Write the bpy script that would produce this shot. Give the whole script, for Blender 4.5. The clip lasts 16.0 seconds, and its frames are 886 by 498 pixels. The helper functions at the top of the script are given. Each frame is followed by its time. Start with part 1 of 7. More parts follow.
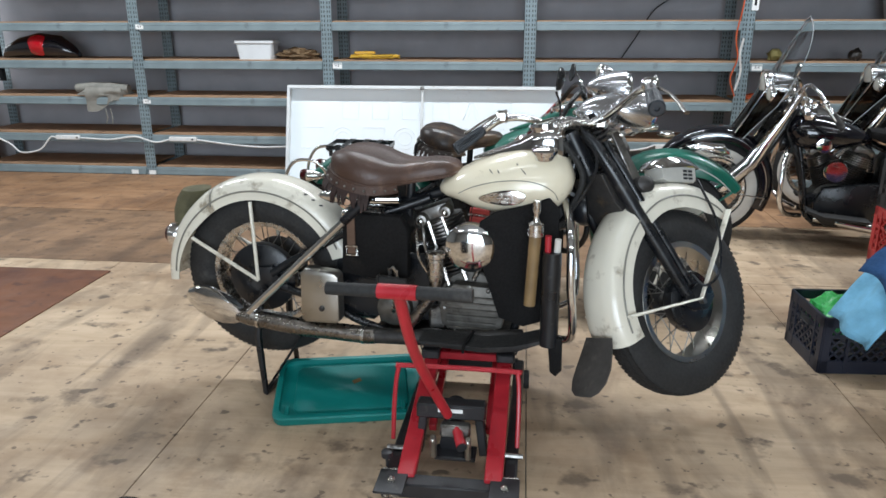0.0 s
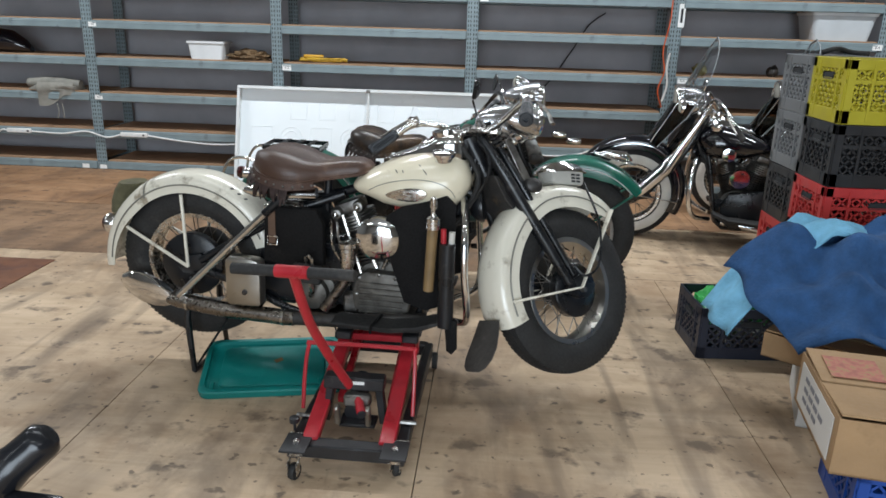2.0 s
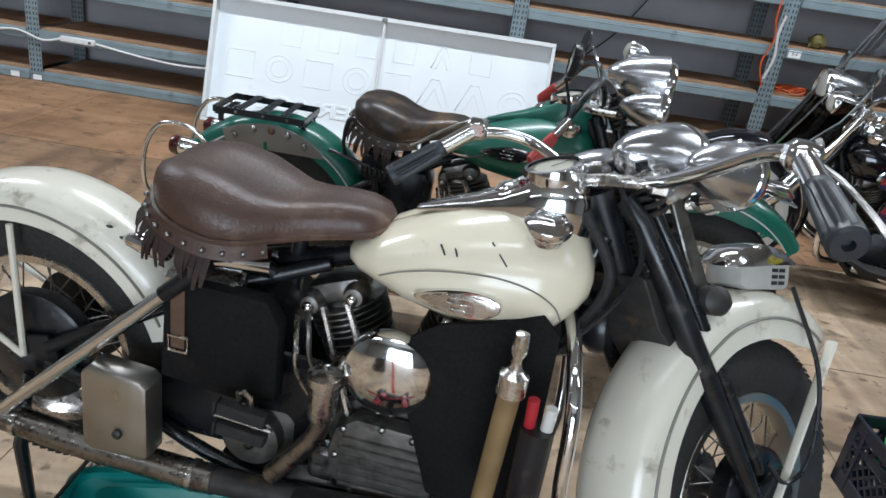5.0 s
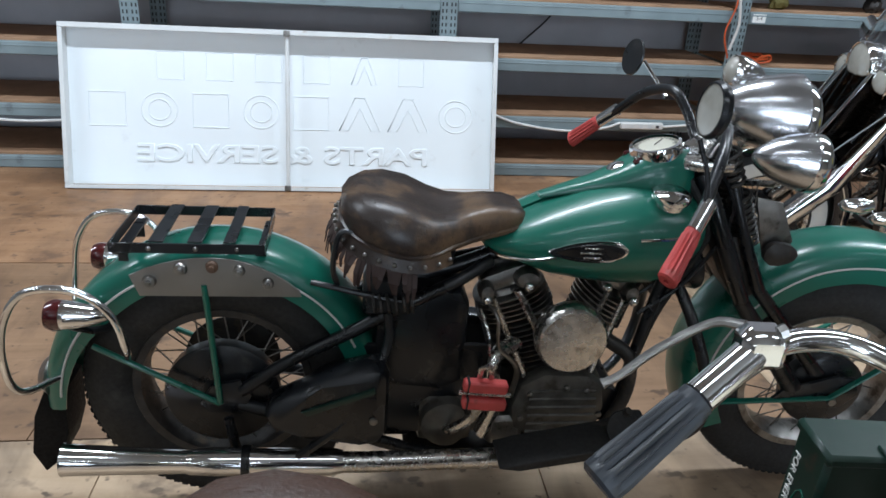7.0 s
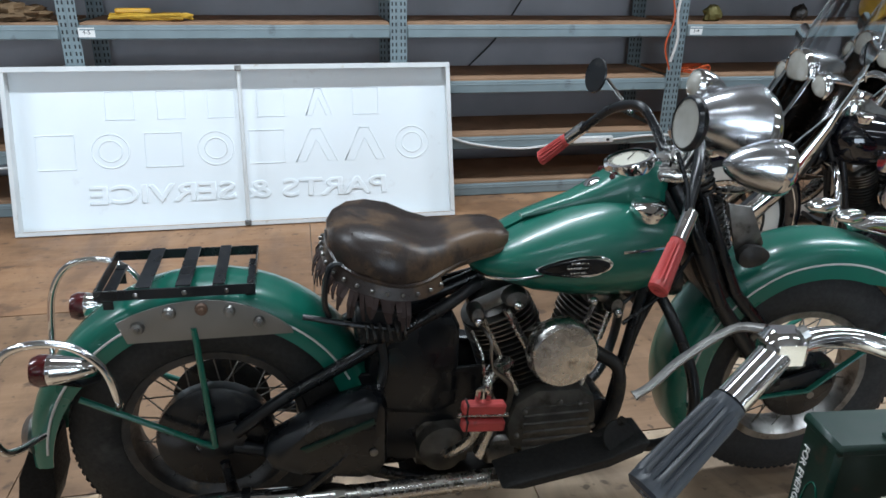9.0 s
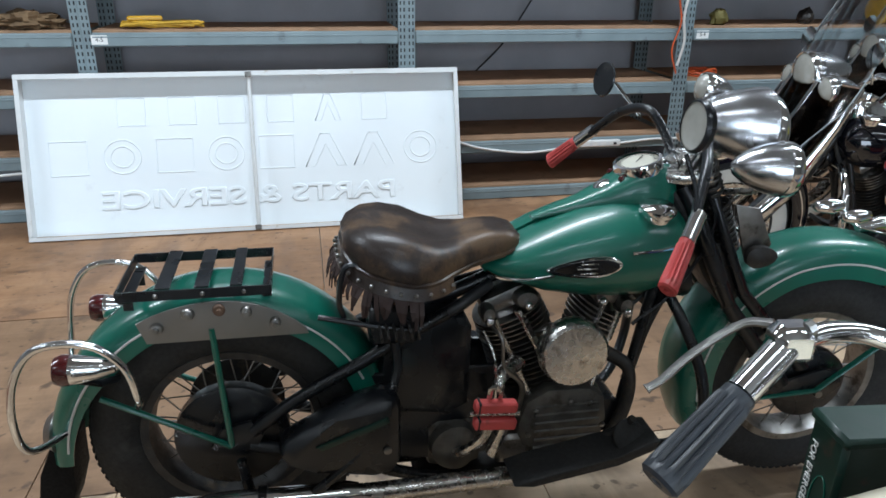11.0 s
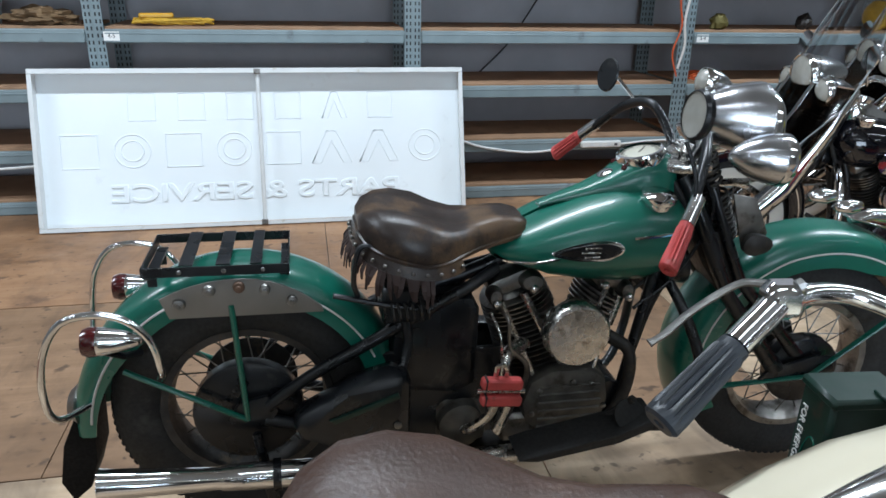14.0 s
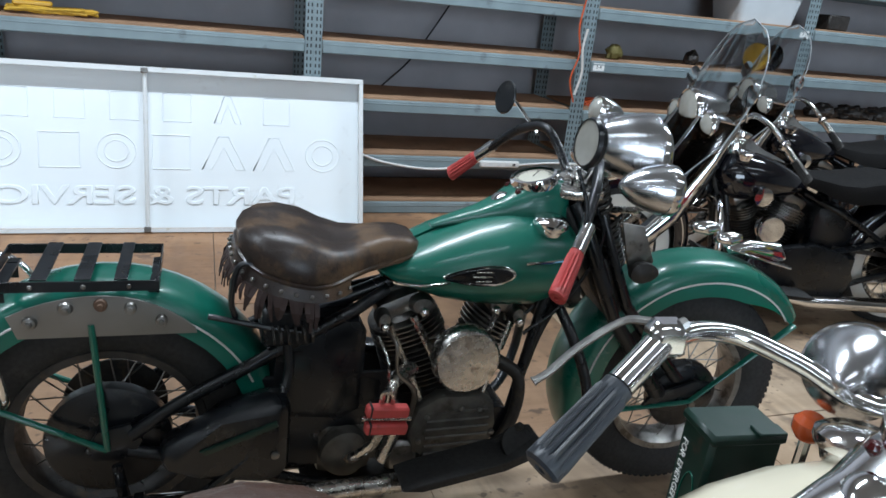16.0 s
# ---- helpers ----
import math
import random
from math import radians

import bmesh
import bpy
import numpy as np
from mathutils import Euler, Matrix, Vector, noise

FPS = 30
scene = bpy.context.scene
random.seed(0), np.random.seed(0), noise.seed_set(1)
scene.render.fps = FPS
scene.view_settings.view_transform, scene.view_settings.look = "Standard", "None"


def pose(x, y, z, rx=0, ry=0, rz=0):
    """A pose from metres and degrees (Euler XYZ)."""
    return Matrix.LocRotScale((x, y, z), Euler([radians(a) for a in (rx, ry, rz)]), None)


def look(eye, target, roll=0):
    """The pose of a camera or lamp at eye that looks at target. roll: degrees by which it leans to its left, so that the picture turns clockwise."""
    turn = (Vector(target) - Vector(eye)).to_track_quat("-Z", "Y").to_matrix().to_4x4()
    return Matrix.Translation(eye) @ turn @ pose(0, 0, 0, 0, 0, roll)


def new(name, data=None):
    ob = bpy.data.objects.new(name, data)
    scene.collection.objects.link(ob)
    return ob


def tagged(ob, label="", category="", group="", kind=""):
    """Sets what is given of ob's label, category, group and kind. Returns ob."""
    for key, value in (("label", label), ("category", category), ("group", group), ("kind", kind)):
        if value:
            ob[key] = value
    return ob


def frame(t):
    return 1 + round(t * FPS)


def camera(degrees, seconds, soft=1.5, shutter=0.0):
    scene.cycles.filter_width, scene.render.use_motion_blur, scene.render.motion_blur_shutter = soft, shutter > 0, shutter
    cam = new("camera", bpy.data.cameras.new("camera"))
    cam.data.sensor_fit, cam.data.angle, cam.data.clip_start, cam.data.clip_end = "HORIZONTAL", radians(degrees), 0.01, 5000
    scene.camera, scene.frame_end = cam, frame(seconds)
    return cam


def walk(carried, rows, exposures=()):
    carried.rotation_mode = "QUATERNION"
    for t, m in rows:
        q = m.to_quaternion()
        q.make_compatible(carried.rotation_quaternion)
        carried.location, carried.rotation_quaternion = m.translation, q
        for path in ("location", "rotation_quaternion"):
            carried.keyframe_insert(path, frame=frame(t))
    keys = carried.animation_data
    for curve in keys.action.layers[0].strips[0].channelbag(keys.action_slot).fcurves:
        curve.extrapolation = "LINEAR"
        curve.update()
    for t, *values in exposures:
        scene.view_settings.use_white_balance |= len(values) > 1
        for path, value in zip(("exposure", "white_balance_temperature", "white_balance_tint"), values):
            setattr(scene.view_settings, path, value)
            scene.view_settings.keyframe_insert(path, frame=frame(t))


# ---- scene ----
cam = camera(63.7, 16.0, soft=1.6)
PATH = [
    (0, (-0.049, -0.709, 1.391), (-0.262, 1.187, 0.791), -0.1),
    (0.5, (0.087, -1.165, 1.483), (-0.192, 0.737, 0.931), -1.0),
    (1, (0.082, -1.164, 1.48), (-0.189, 0.742, 0.939), -1.0),
    (1.5, (0.098, -1.124, 1.459), (-0.007, 0.797, 0.912), 0.6),
    (2, (0.191, -0.977, 1.444), (0.075, 0.929, 0.85), 1.7),
    (2.5, (0.289, -0.819, 1.441), (0.13, 1.069, 0.801), 2.2),
    (3, (0.244, -0.582, 1.431), (0.201, 1.295, 0.74), 2.8),
    (3.5, (0.182, -0.333, 1.404), (0.152, 1.518, 0.647), 2.2),
    (4, (0.121, -0.005, 1.436), (-0.169, 1.83, 0.695), 2.5),
    (4.5, (0.022, 0.244, 1.424), (-0.366, 2.06, 0.682), 3.8),
    (5, (-0.108, 0.486, 1.419), (-0.177, 2.324, 0.634), 8.6),
    (5.2, (-0.163, 0.617, 1.415), (-0.26, 2.461, 0.645), 7.7),
    (7.3, (-0.564, 1.448, 1.43), (-0.31, 3.257, 0.616), 2.9),
    (7.5, (-0.581, 1.445, 1.436), (-0.347, 3.262, 0.632), 2.1),
    (8, (-0.608, 1.436, 1.441), (-0.287, 3.259, 0.685), 1.5),
    (8.5, (-0.611, 1.428, 1.436), (-0.241, 3.246, 0.688), 1.2),
    (9, (-0.616, 1.427, 1.436), (-0.246, 3.243, 0.685), 0.9),
    (11.5, (-0.636, 1.389, 1.44), (-0.296, 3.221, 0.713), 0.2),
    (12, (-0.636, 1.377, 1.437), (-0.328, 3.228, 0.744), -0.7),
    (12.5, (-0.629, 1.367, 1.431), (-0.319, 3.227, 0.763), -1.0),
    (13, (-0.636, 1.35, 1.426), (-0.289, 3.199, 0.748), -0.1),
    (13.5, (-0.656, 1.336, 1.423), (-0.329, 3.175, 0.706), -0.1),
    (14, (-0.678, 1.321, 1.418), (-0.319, 3.15, 0.692), 1.2),
    (14.5, (-0.692, 1.291, 1.42), (-0.253, 3.103, 0.695), 2.7),
    (15, (-0.682, 1.293, 1.414), (-0.149, 3.084, 0.699), 3.6),
    (15.5, (-0.652, 1.364, 1.408), (-0.088, 3.155, 0.72), 4.5),
    (16, (-0.638, 1.379, 1.414), (-0.008, 3.154, 0.739), 5.9),
]
EXPOSE = [(0.0, 0.0, 6450, 12), (0.5, -0.19, 6600, 12), (2.5, -0.16, 6550, 12), (3.2, -0.08, 6420, 12), (4.0, 0.0, 6400, 12), (5.0, -0.15, 6280, 13), (8.0, -0.15, 6130, 11), (13.0, -0.15, 6080, 10), (14.5, -0.11, 6060, 10), (16.0, -0.11, 6050, 10)]
walk(cam, [(t, look(eye, target, roll)) for t, eye, target, roll in PATH], EXPOSE)


# ---------------------------------------------------------------- light
world = bpy.data.worlds.new("world")
scene.world = world
world.use_nodes = True
world.node_tree.nodes["Background"].inputs["Color"].default_value = (0.75, 0.85, 1.0, 1)
world.node_tree.nodes["Background"].inputs["Strength"].default_value = 0.12


def area_lamp(name, m, w, h, power, colour=(1, 1, 1)):
    d = bpy.data.lights.new(name, "AREA")
    d.shape, d.size, d.size_y, d.energy, d.color = "RECTANGLE", w, h, power, colour
    ob = new(name, d)
    ob.matrix_world = m
    return ob


# ---------------------------------------------------------------- materials
def mat(name, base, rough=0.6, metal=0.0, vary=0.12, scale=8.0, bump=0.0, bump_scale=60.0, second=None, amount=0.5, spots=4.0, coat=0.0, rvary=0.1, detail=6.0):
    """A principled surface with tone variation at two scales, an optional second colour in patches, and fine relief."""
    m = bpy.data.materials.new(name)
    m.use_nodes = True
    nt = m.node_tree
    n, l = nt.nodes, nt.links
    p = n["Principled BSDF"]
    p.inputs["Metallic"].default_value = metal
    p.inputs["Coat Weight"].default_value = coat
    p.inputs["Coat Roughness"].default_value = 0.12
    tc = n.new("ShaderNodeTexCoord")
    big = n.new("ShaderNodeTexNoise")
    big.inputs["Scale"].default_value, big.inputs["Detail"].default_value = scale, detail
    fine = n.new("ShaderNodeTexNoise")
    fine.inputs["Scale"].default_value, fine.inputs["Detail"].default_value = bump_scale, 4
    for q in (big, fine):
        l.new(tc.outputs["Object"], q.inputs["Vector"])
    hsv = n.new("ShaderNodeHueSaturation")
    ramp = n.new("ShaderNodeMapRange")
    ramp.inputs["From Min"].default_value, ramp.inputs["From Max"].default_value = 0.3, 0.7
    ramp.inputs["To Min"].default_value, ramp.inputs["To Max"].default_value = 1 - vary, 1 + vary
    l.new(big.outputs["Fac"], ramp.inputs["Value"])
    l.new(ramp.outputs["Result"], hsv.inputs["Value"])
    hsv.inputs["Color"].default_value = (*base, 1)
    colour = hsv.outputs["Color"]
    if second:
        sp = n.new("ShaderNodeTexNoise")
        sp.inputs["Scale"].default_value, sp.inputs["Detail"].default_value, sp.inputs["Roughness"].default_value = spots, 8, 0.65
        l.new(tc.outputs["Object"], sp.inputs["Vector"])
        cut = n.new("ShaderNodeMapRange")
        cut.inputs["From Min"].default_value, cut.inputs["From Max"].default_value = 0.66 - 0.3 * amount, 0.78 - 0.3 * amount
        l.new(sp.outputs["Fac"], cut.inputs["Value"])
        mix = n.new("ShaderNodeMix")
        mix.data_type = "RGBA"
        l.new(cut.outputs["Result"], mix.inputs["Factor"])
        l.new(colour, mix.inputs[6])
        mix.inputs[7].default_value = (*second, 1)
        colour = mix.outputs[2]
    l.new(colour, p.inputs["Base Color"])
    rr = n.new("ShaderNodeMapRange")
    rr.inputs["From Min"].default_value, rr.inputs["From Max"].default_value = 0.3, 0.7
    rr.inputs["To Min"].default_value, rr.inputs["To Max"].default_value = max(rough - rvary, 0.02), min(rough + rvary, 1)
    l.new(fine.outputs["Fac"] if bump else big.outputs["Fac"], rr.inputs["Value"])
    l.new(rr.outputs["Result"], p.inputs["Roughness"])
    if bump:
        b = n.new("ShaderNodeBump")
        b.inputs["Strength"].default_value, b.inputs["Distance"].default_value = bump, 0.004
        l.new(fine.outputs["Fac"], b.inputs["Height"])
        l.new(b.outputs["Normal"], p.inputs["Normal"])
    return m


def glow(name, colour, strength):
    m = bpy.data.materials.new(name)
    m.use_nodes = True
    p = m.node_tree.nodes["Principled BSDF"]
    p.inputs["Base Color"].default_value = (0.8, 0.8, 0.8, 1)
    p.inputs["Emission Color"].default_value = (*colour, 1)
    p.inputs["Emission Strength"].default_value = strength
    return m


def glass(name, colour, rough=0.03):
    m = bpy.data.materials.new(name)
    m.use_nodes = True
    p = m.node_tree.nodes["Principled BSDF"]
    p.inputs["Base Color"].default_value = (*colour, 1)
    p.inputs["Transmission Weight"].default_value = 1
    p.inputs["Roughness"].default_value = rough
    p.inputs["IOR"].default_value = 1.2
    return m


def plywood(name, tones, seed):
    """Worn plywood: long grain, stretched figure, oil stains and brown patches."""
    m = bpy.data.materials.new(name)
    m.use_nodes = True
    nt = m.node_tree
    n, l = nt.nodes, nt.links
    p = n["Principled BSDF"]
    geo = n.new("ShaderNodeNewGeometry")
    info = n.new("ShaderNodeObjectInfo")

    def tex(sc, detail, stretch=(1, 1, 1), rough=0.5, distort=0.0):
        mp = n.new("ShaderNodeMapping")
        mp.inputs["Scale"].default_value, mp.inputs["Location"].default_value = stretch, (seed, seed * 0.7, 0)
        l.new(geo.outputs["Position"], mp.inputs["Vector"])
        t = n.new("ShaderNodeTexNoise")
        t.inputs["Scale"].default_value, t.inputs["Detail"].default_value = sc, detail
        t.inputs["Roughness"].default_value, t.inputs["Distortion"].default_value = rough, distort
        l.new(mp.outputs["Vector"], t.inputs["Vector"])
        return t.outputs["Fac"]

    def span(v, a, b, c=0.0, d=1.0):
        r = n.new("ShaderNodeMapRange")
        for k, x in zip(("From Min", "From Max", "To Min", "To Max"), (a, b, c, d)):
            r.inputs[k].default_value = x
        l.new(v, r.inputs["Value"])
        return r.outputs["Result"]

    def blend(f, a, b):
        x = n.new("ShaderNodeMix")
        x.data_type = "RGBA"
        l.new(f, x.inputs["Factor"])
        for v, i in ((a, 6), (b, 7)):
            if isinstance(v, tuple):
                x.inputs[i].default_value = (*v, 1)
            else:
                l.new(v, x.inputs[i])
        return x.outputs[2]

    light, mid, dark, oil = tones
    c = blend(span(tex(3.0, 8, (0.35, 2.6, 1), 0.6, 1.2), 0.32, 0.68), light, mid)
    c = blend(span(tex(24, 5, (0.12, 2.2, 1)), 0.4, 0.75, 0, 0.35), c, mid)
    c = blend(span(tex(1.1, 7, (1, 1, 1), 0.62), 0.46, 0.70, 0, 0.8), c, dark)
    c = blend(span(tex(3.4, 5, (1, 1.3, 1), 0.6), 0.55, 0.68, 0, 0.5), c, dark)
    c = blend(span(tex(4.6, 4, (1, 1.2, 1), 0.55), 0.60, 0.68, 0, 0.75), c, oil)
    c = blend(span(tex(9.0, 3, (1, 1.25, 1), 0.5), 0.635, 0.69, 0, 0.85), c, oil)
    c = blend(span(tex(24.0, 2, (1, 1, 1), 0.45), 0.665, 0.71, 0, 0.75), c, oil)
    c = blend(span(tex(0.9, 4, (2.4, 0.35, 1), 0.5, 1.6), 0.54, 0.66, 0, 0.5), c, oil)
    c = blend(span(tex(2.2, 6, (3.2, 0.5, 1), 0.5, 0.6), 0.62, 0.74, 0, 0.45), c, oil)
    c = blend(span(tex(1.7, 7, (1.5, 0.6, 1), 0.62, 1.0), 0.5, 0.66, 0, 0.5), c, oil)
    hsv = n.new("ShaderNodeHueSaturation")
    l.new(c, hsv.inputs["Color"])
    l.new(span(info.outputs["Random"], 0, 1, 0.9, 1.08), hsv.inputs["Value"])
    l.new(hsv.outputs["Color"], p.inputs["Base Color"])
    l.new(span(tex(6, 4), 0.3, 0.7, 0.5, 0.75), p.inputs["Roughness"])
    b = n.new("ShaderNodeBump")
    b.inputs["Strength"].default_value, b.inputs["Distance"].default_value = 0.25, 0.003
    l.new(tex(30, 5, (0.15, 2, 1)), b.inputs["Height"])
    l.new(b.outputs["Normal"], p.inputs["Normal"])
    return m


PLY = plywood("floor_plywood", ((0.66, 0.50, 0.345), (0.50, 0.36, 0.23), (0.26, 0.16, 0.09), (0.12, 0.085, 0.06)), 3.0)
PLY_BROWN = plywood("brown_plywood", ((0.43, 0.25, 0.135), (0.32, 0.17, 0.085), (0.15, 0.075, 0.035), (0.14, 0.08, 0.05)), 11.0)
PLY_DARK = plywood("stained_brown_plywood", ((0.33, 0.20, 0.115), (0.24, 0.14, 0.075), (0.10, 0.055, 0.03), (0.09, 0.055, 0.035)), 17.0)
WALL = mat("shelf_back_wall", (0.46, 0.45, 0.47), 0.8, vary=0.1, scale=3, bump=0.15)
# greys of the unseen walls and ceiling, kept dark to tone down chrome reflections
ROOMWALL = mat("room_wall", (0.24, 0.24, 0.23), 0.85, vary=0.08, scale=2, bump=0.2)
CEIL = mat("ceiling_paint", (0.26, 0.26, 0.25), 0.9, vary=0.06, scale=2)
STEEL = mat("shelf_steel_grey_blue", (0.205, 0.262, 0.28), 0.45, vary=0.12, scale=6, second=(0.12, 0.14, 0.15), amount=0.18, spots=9)
STEEL_IN = mat("slot_dark", (0.02, 0.022, 0.025), 0.8)
BOARD = mat("particle_board", (0.36, 0.215, 0.125), 0.85, vary=0.16, scale=5, bump=0.3, bump_scale=120, second=(0.24, 0.14, 0.08), amount=0.35)
TAGW = mat("paper_tag", (0.82, 0.82, 0.80), 0.7, vary=0.03)
INK = mat("black_ink", (0.015, 0.015, 0.018), 0.6)
SIGNW = mat("sign_white_plastic", (0.87, 0.93, 0.96), 0.38, vary=0.03, scale=2, second=(0.72, 0.75, 0.76), amount=0.1, spots=3)
SIGNFRAME = mat("sign_frame_paint", (0.70, 0.72, 0.72), 0.4, metal=0.0, vary=0.06, scale=5, second=(0.5, 0.46, 0.38), amount=0.12, spots=14)
CHROME = mat("chrome", (0.80, 0.80, 0.80), 0.1, metal=1, vary=0.05, scale=20, rvary=0.05, second=(0.45, 0.43, 0.40), amount=0.12, spots=18)
CHROME_OLD = mat("pitted_chrome", (0.62, 0.60, 0.57), 0.25, metal=1, vary=0.15, scale=25, second=(0.3, 0.26, 0.22), amount=0.3, spots=22, bump=0.1)
ALU = mat("dull_aluminium", (0.27, 0.26, 0.245), 0.4, metal=1, vary=0.25, scale=22, second=(0.1, 0.09, 0.08), amount=0.4, spots=18, bump=0.2)
IRON = mat("greasy_iron", (0.045, 0.042, 0.04), 0.5, metal=0.4, vary=0.35, scale=25, second=(0.1, 0.075, 0.05), amount=0.35, spots=20, bump=0.3)
BLACKP = mat("black_frame_paint", (0.008, 0.009, 0.011), 0.3, vary=0.3, scale=12, second=(0.05, 0.048, 0.045), amount=0.2, spots=16, rvary=0.1)
GLOSSB = mat("gloss_black_paint", (0.006, 0.006, 0.009), 0.08, vary=0.2, scale=6, coat=0.6, rvary=0.03)
RUBBER = mat("tyre_rubber", (0.018, 0.0175, 0.017), 0.75, vary=0.25, scale=14, bump=0.25, bump_scale=90, second=(0.06, 0.055, 0.05), amount=0.25)
GRIPR = mat("grey_grip_rubber", (0.026, 0.030, 0.036), 0.42, vary=0.2, scale=30)
IVORY = mat("ivory_paint", (0.80, 0.725, 0.555), 0.2, vary=0.05, scale=4, second=(0.62, 0.54, 0.40), amount=0.14, spots=10, coat=0.4, rvary=0.05)
# dark patches are dirt and chips, spread wider for the shade below the tank
IVORY_F = mat("ivory_fender_paint", (0.74, 0.70, 0.59), 0.25, vary=0.06, scale=4, second=(0.33, 0.28, 0.21), amount=0.34, spots=9, coat=0.3, rvary=0.06)
GREEN = mat("green_paint", (0.008, 0.125, 0.085), 0.3, vary=0.12, scale=4, second=(0.02, 0.10, 0.07), amount=0.2, spots=12, coat=0.35, rvary=0.06)
PIN = mat("pinstripe_silver", (0.6, 0.6, 0.58), 0.35, vary=0.1)
PIN_D = mat("pinstripe_dark", (0.2, 0.19, 0.16), 0.45, vary=0.2, scale=30)
LEATHER = mat("brown_leather", (0.066, 0.034, 0.023), 0.42, vary=0.28, scale=7, bump=0.3, bump_scale=150, second=(0.13, 0.075, 0.05), amount=0.32, spots=7, rvary=0.12)
LEATHER_W = mat("worn_brown_leather", (0.028, 0.018, 0.014), 0.36, vary=0.25, scale=7, bump=0.12, bump_scale=220, second=(0.11, 0.066, 0.036), amount=0.6, spots=7, rvary=0.1)
LEATHER_B = mat("black_leather", (0.006, 0.0055, 0.0055), 0.8, vary=0.25, scale=9, bump=0.35, bump_scale=120, second=(0.018, 0.015, 0.013), amount=0.25)
LEATHER_B.node_tree.nodes["Principled BSDF"].inputs["Specular IOR Level"].default_value = 0.22
SOOT = mat("burnt_chrome", (0.27, 0.245, 0.22), 0.3, metal=1, vary=0.2, scale=18, second=(0.12, 0.10, 0.085), amount=0.35, spots=16, bump=0.1)
BRUSHED = mat("brushed_toolbox_steel", (0.46, 0.44, 0.40), 0.34, metal=1, vary=0.1, scale=9, second=(0.34, 0.31, 0.27), amount=0.2, spots=14)
STRAP = mat("leather_strap", (0.11, 0.06, 0.035), 0.6, vary=0.2, scale=20, bump=0.3)
RED = mat("red_enamel", (0.42, 0.018, 0.028), 0.35, vary=0.15, scale=10, second=(0.25, 0.02, 0.025), amount=0.2, spots=14)
REDRUB = mat("red_rubber", (0.55, 0.045, 0.04), 0.55, vary=0.12, scale=20, second=(0.35, 0.05, 0.04), amount=0.2, spots=30)
REDSOFT = mat("faded_red_rubber", (0.50, 0.065, 0.06), 0.55, vary=0.14, scale=20, second=(0.30, 0.05, 0.04), amount=0.25, spots=26)
TEAL = mat("teal_plastic", (0.0, 0.21, 0.19), 0.42, vary=0.12, scale=5, bump=0.1, second=(0.01, 0.2, 0.18), amount=0.25, spots=5)


# ---------------------------------------------------------------- mesh tools
def mesh_ob(name, bm, material, parent=None, label="", smooth=True):
    me = bpy.data.meshes.new(name)
    bmesh.ops.recalc_face_normals(bm, faces=bm.faces)
    bm.to_mesh(me)
    bm.free()
    if smooth:
        for f in me.polygons:
            f.use_smooth = True
        me.set_sharp_from_angle(angle=radians(38))
    me.materials.append(material)
    ob = new(name, me)
    if parent:
        ob.parent = parent
    if label:
        tagged(ob, label)
    return ob


def part(name, bm, material, parent, label="", smooth=True):
    return mesh_ob(name, bm, material, parent, label, smooth)


def thing(name, m, label, category, group="", kind=""):
    ob = new(name)
    ob.empty_display_size = 0.1
    ob.matrix_world = m
    return tagged(ob, label, category, group, kind)


def box(size, at=(0, 0, 0), rot=None, bevel=0.0, bm=None, seg=1):
    bm = bm or bmesh.new()
    m = Matrix.Translation(at) @ (rot.to_4x4() if rot else Matrix()) @ Matrix.Diagonal((*size, 1))
    r = bmesh.ops.create_cube(bm, size=1, matrix=m)
    if bevel:
        edges = {e for v in r["verts"] for e in v.link_edges}
        bmesh.ops.bevel(bm, geom=list(edges), offset=bevel, segments=seg, affect="EDGES", profile=0.6)
    return bm


def frames_along(pts, closed=False):
    """A tangent and a steady normal at each point of a line."""
    pts = [Vector(p) for p in pts]
    n = len(pts)
    tang = []
    for i in range(n):
        a, b = (pts[i - 1], pts[(i + 1) % n]) if closed else (pts[max(i - 1, 0)], pts[min(i + 1, n - 1)])
        tang.append((b - a).normalized())
    up = Vector((0, 0, 1)) if abs(tang[0].z) < 0.9 else Vector((1, 0, 0))
    out = []
    nrm = (up - tang[0] * up.dot(tang[0])).normalized()
    for p, t in zip(pts, tang):
        nrm = (nrm - t * nrm.dot(t)).normalized()
        out.append((p, t, nrm, t.cross(nrm)))
    return out


def tube(pts, r, seg=8, bm=None, closed=False, flat=1.0):
    """A pipe along points; r is one radius or one for each point."""
    bm = bm or bmesh.new()
    fr = frames_along(pts, closed)
    rs = r if isinstance(r, (list, tuple)) else [r] * len(fr)
    rings = []
    for (p, t, u, v), q in zip(fr, rs):
        rings.append([bm.verts.new(p + (u * math.cos(a) * flat + v * math.sin(a)) * q) for a in (2 * math.pi * k / seg for k in range(seg))])
    m = len(rings)
    for i in range(m if closed else m - 1):
        a, b = rings[i], rings[(i + 1) % m]
        for k in range(seg):
            bm.faces.new((a[k], a[(k + 1) % seg], b[(k + 1) % seg], b[k]))
    if not closed:
        bm.faces.new(rings[0][::-1])
        bm.faces.new(rings[-1])
    return bm


def spline(pts, n=8):
    """A smooth line through points (Catmull-Rom)."""
    p = [Vector(q) for q in pts]
    p = [2 * p[0] - p[1]] + p + [2 * p[-1] - p[-2]]
    out = []
    for i in range(1, len(p) - 2):
        a, b, c, d = p[i - 1:i + 3]
        for k in range(n):
            t = k / n
            out.append(0.5 * (2 * b + (c - a) * t + (2 * a - 5 * b + 4 * c - d) * t * t + (3 * b - a - 3 * c + d) * t ** 3))
    return out + [p[-2]]


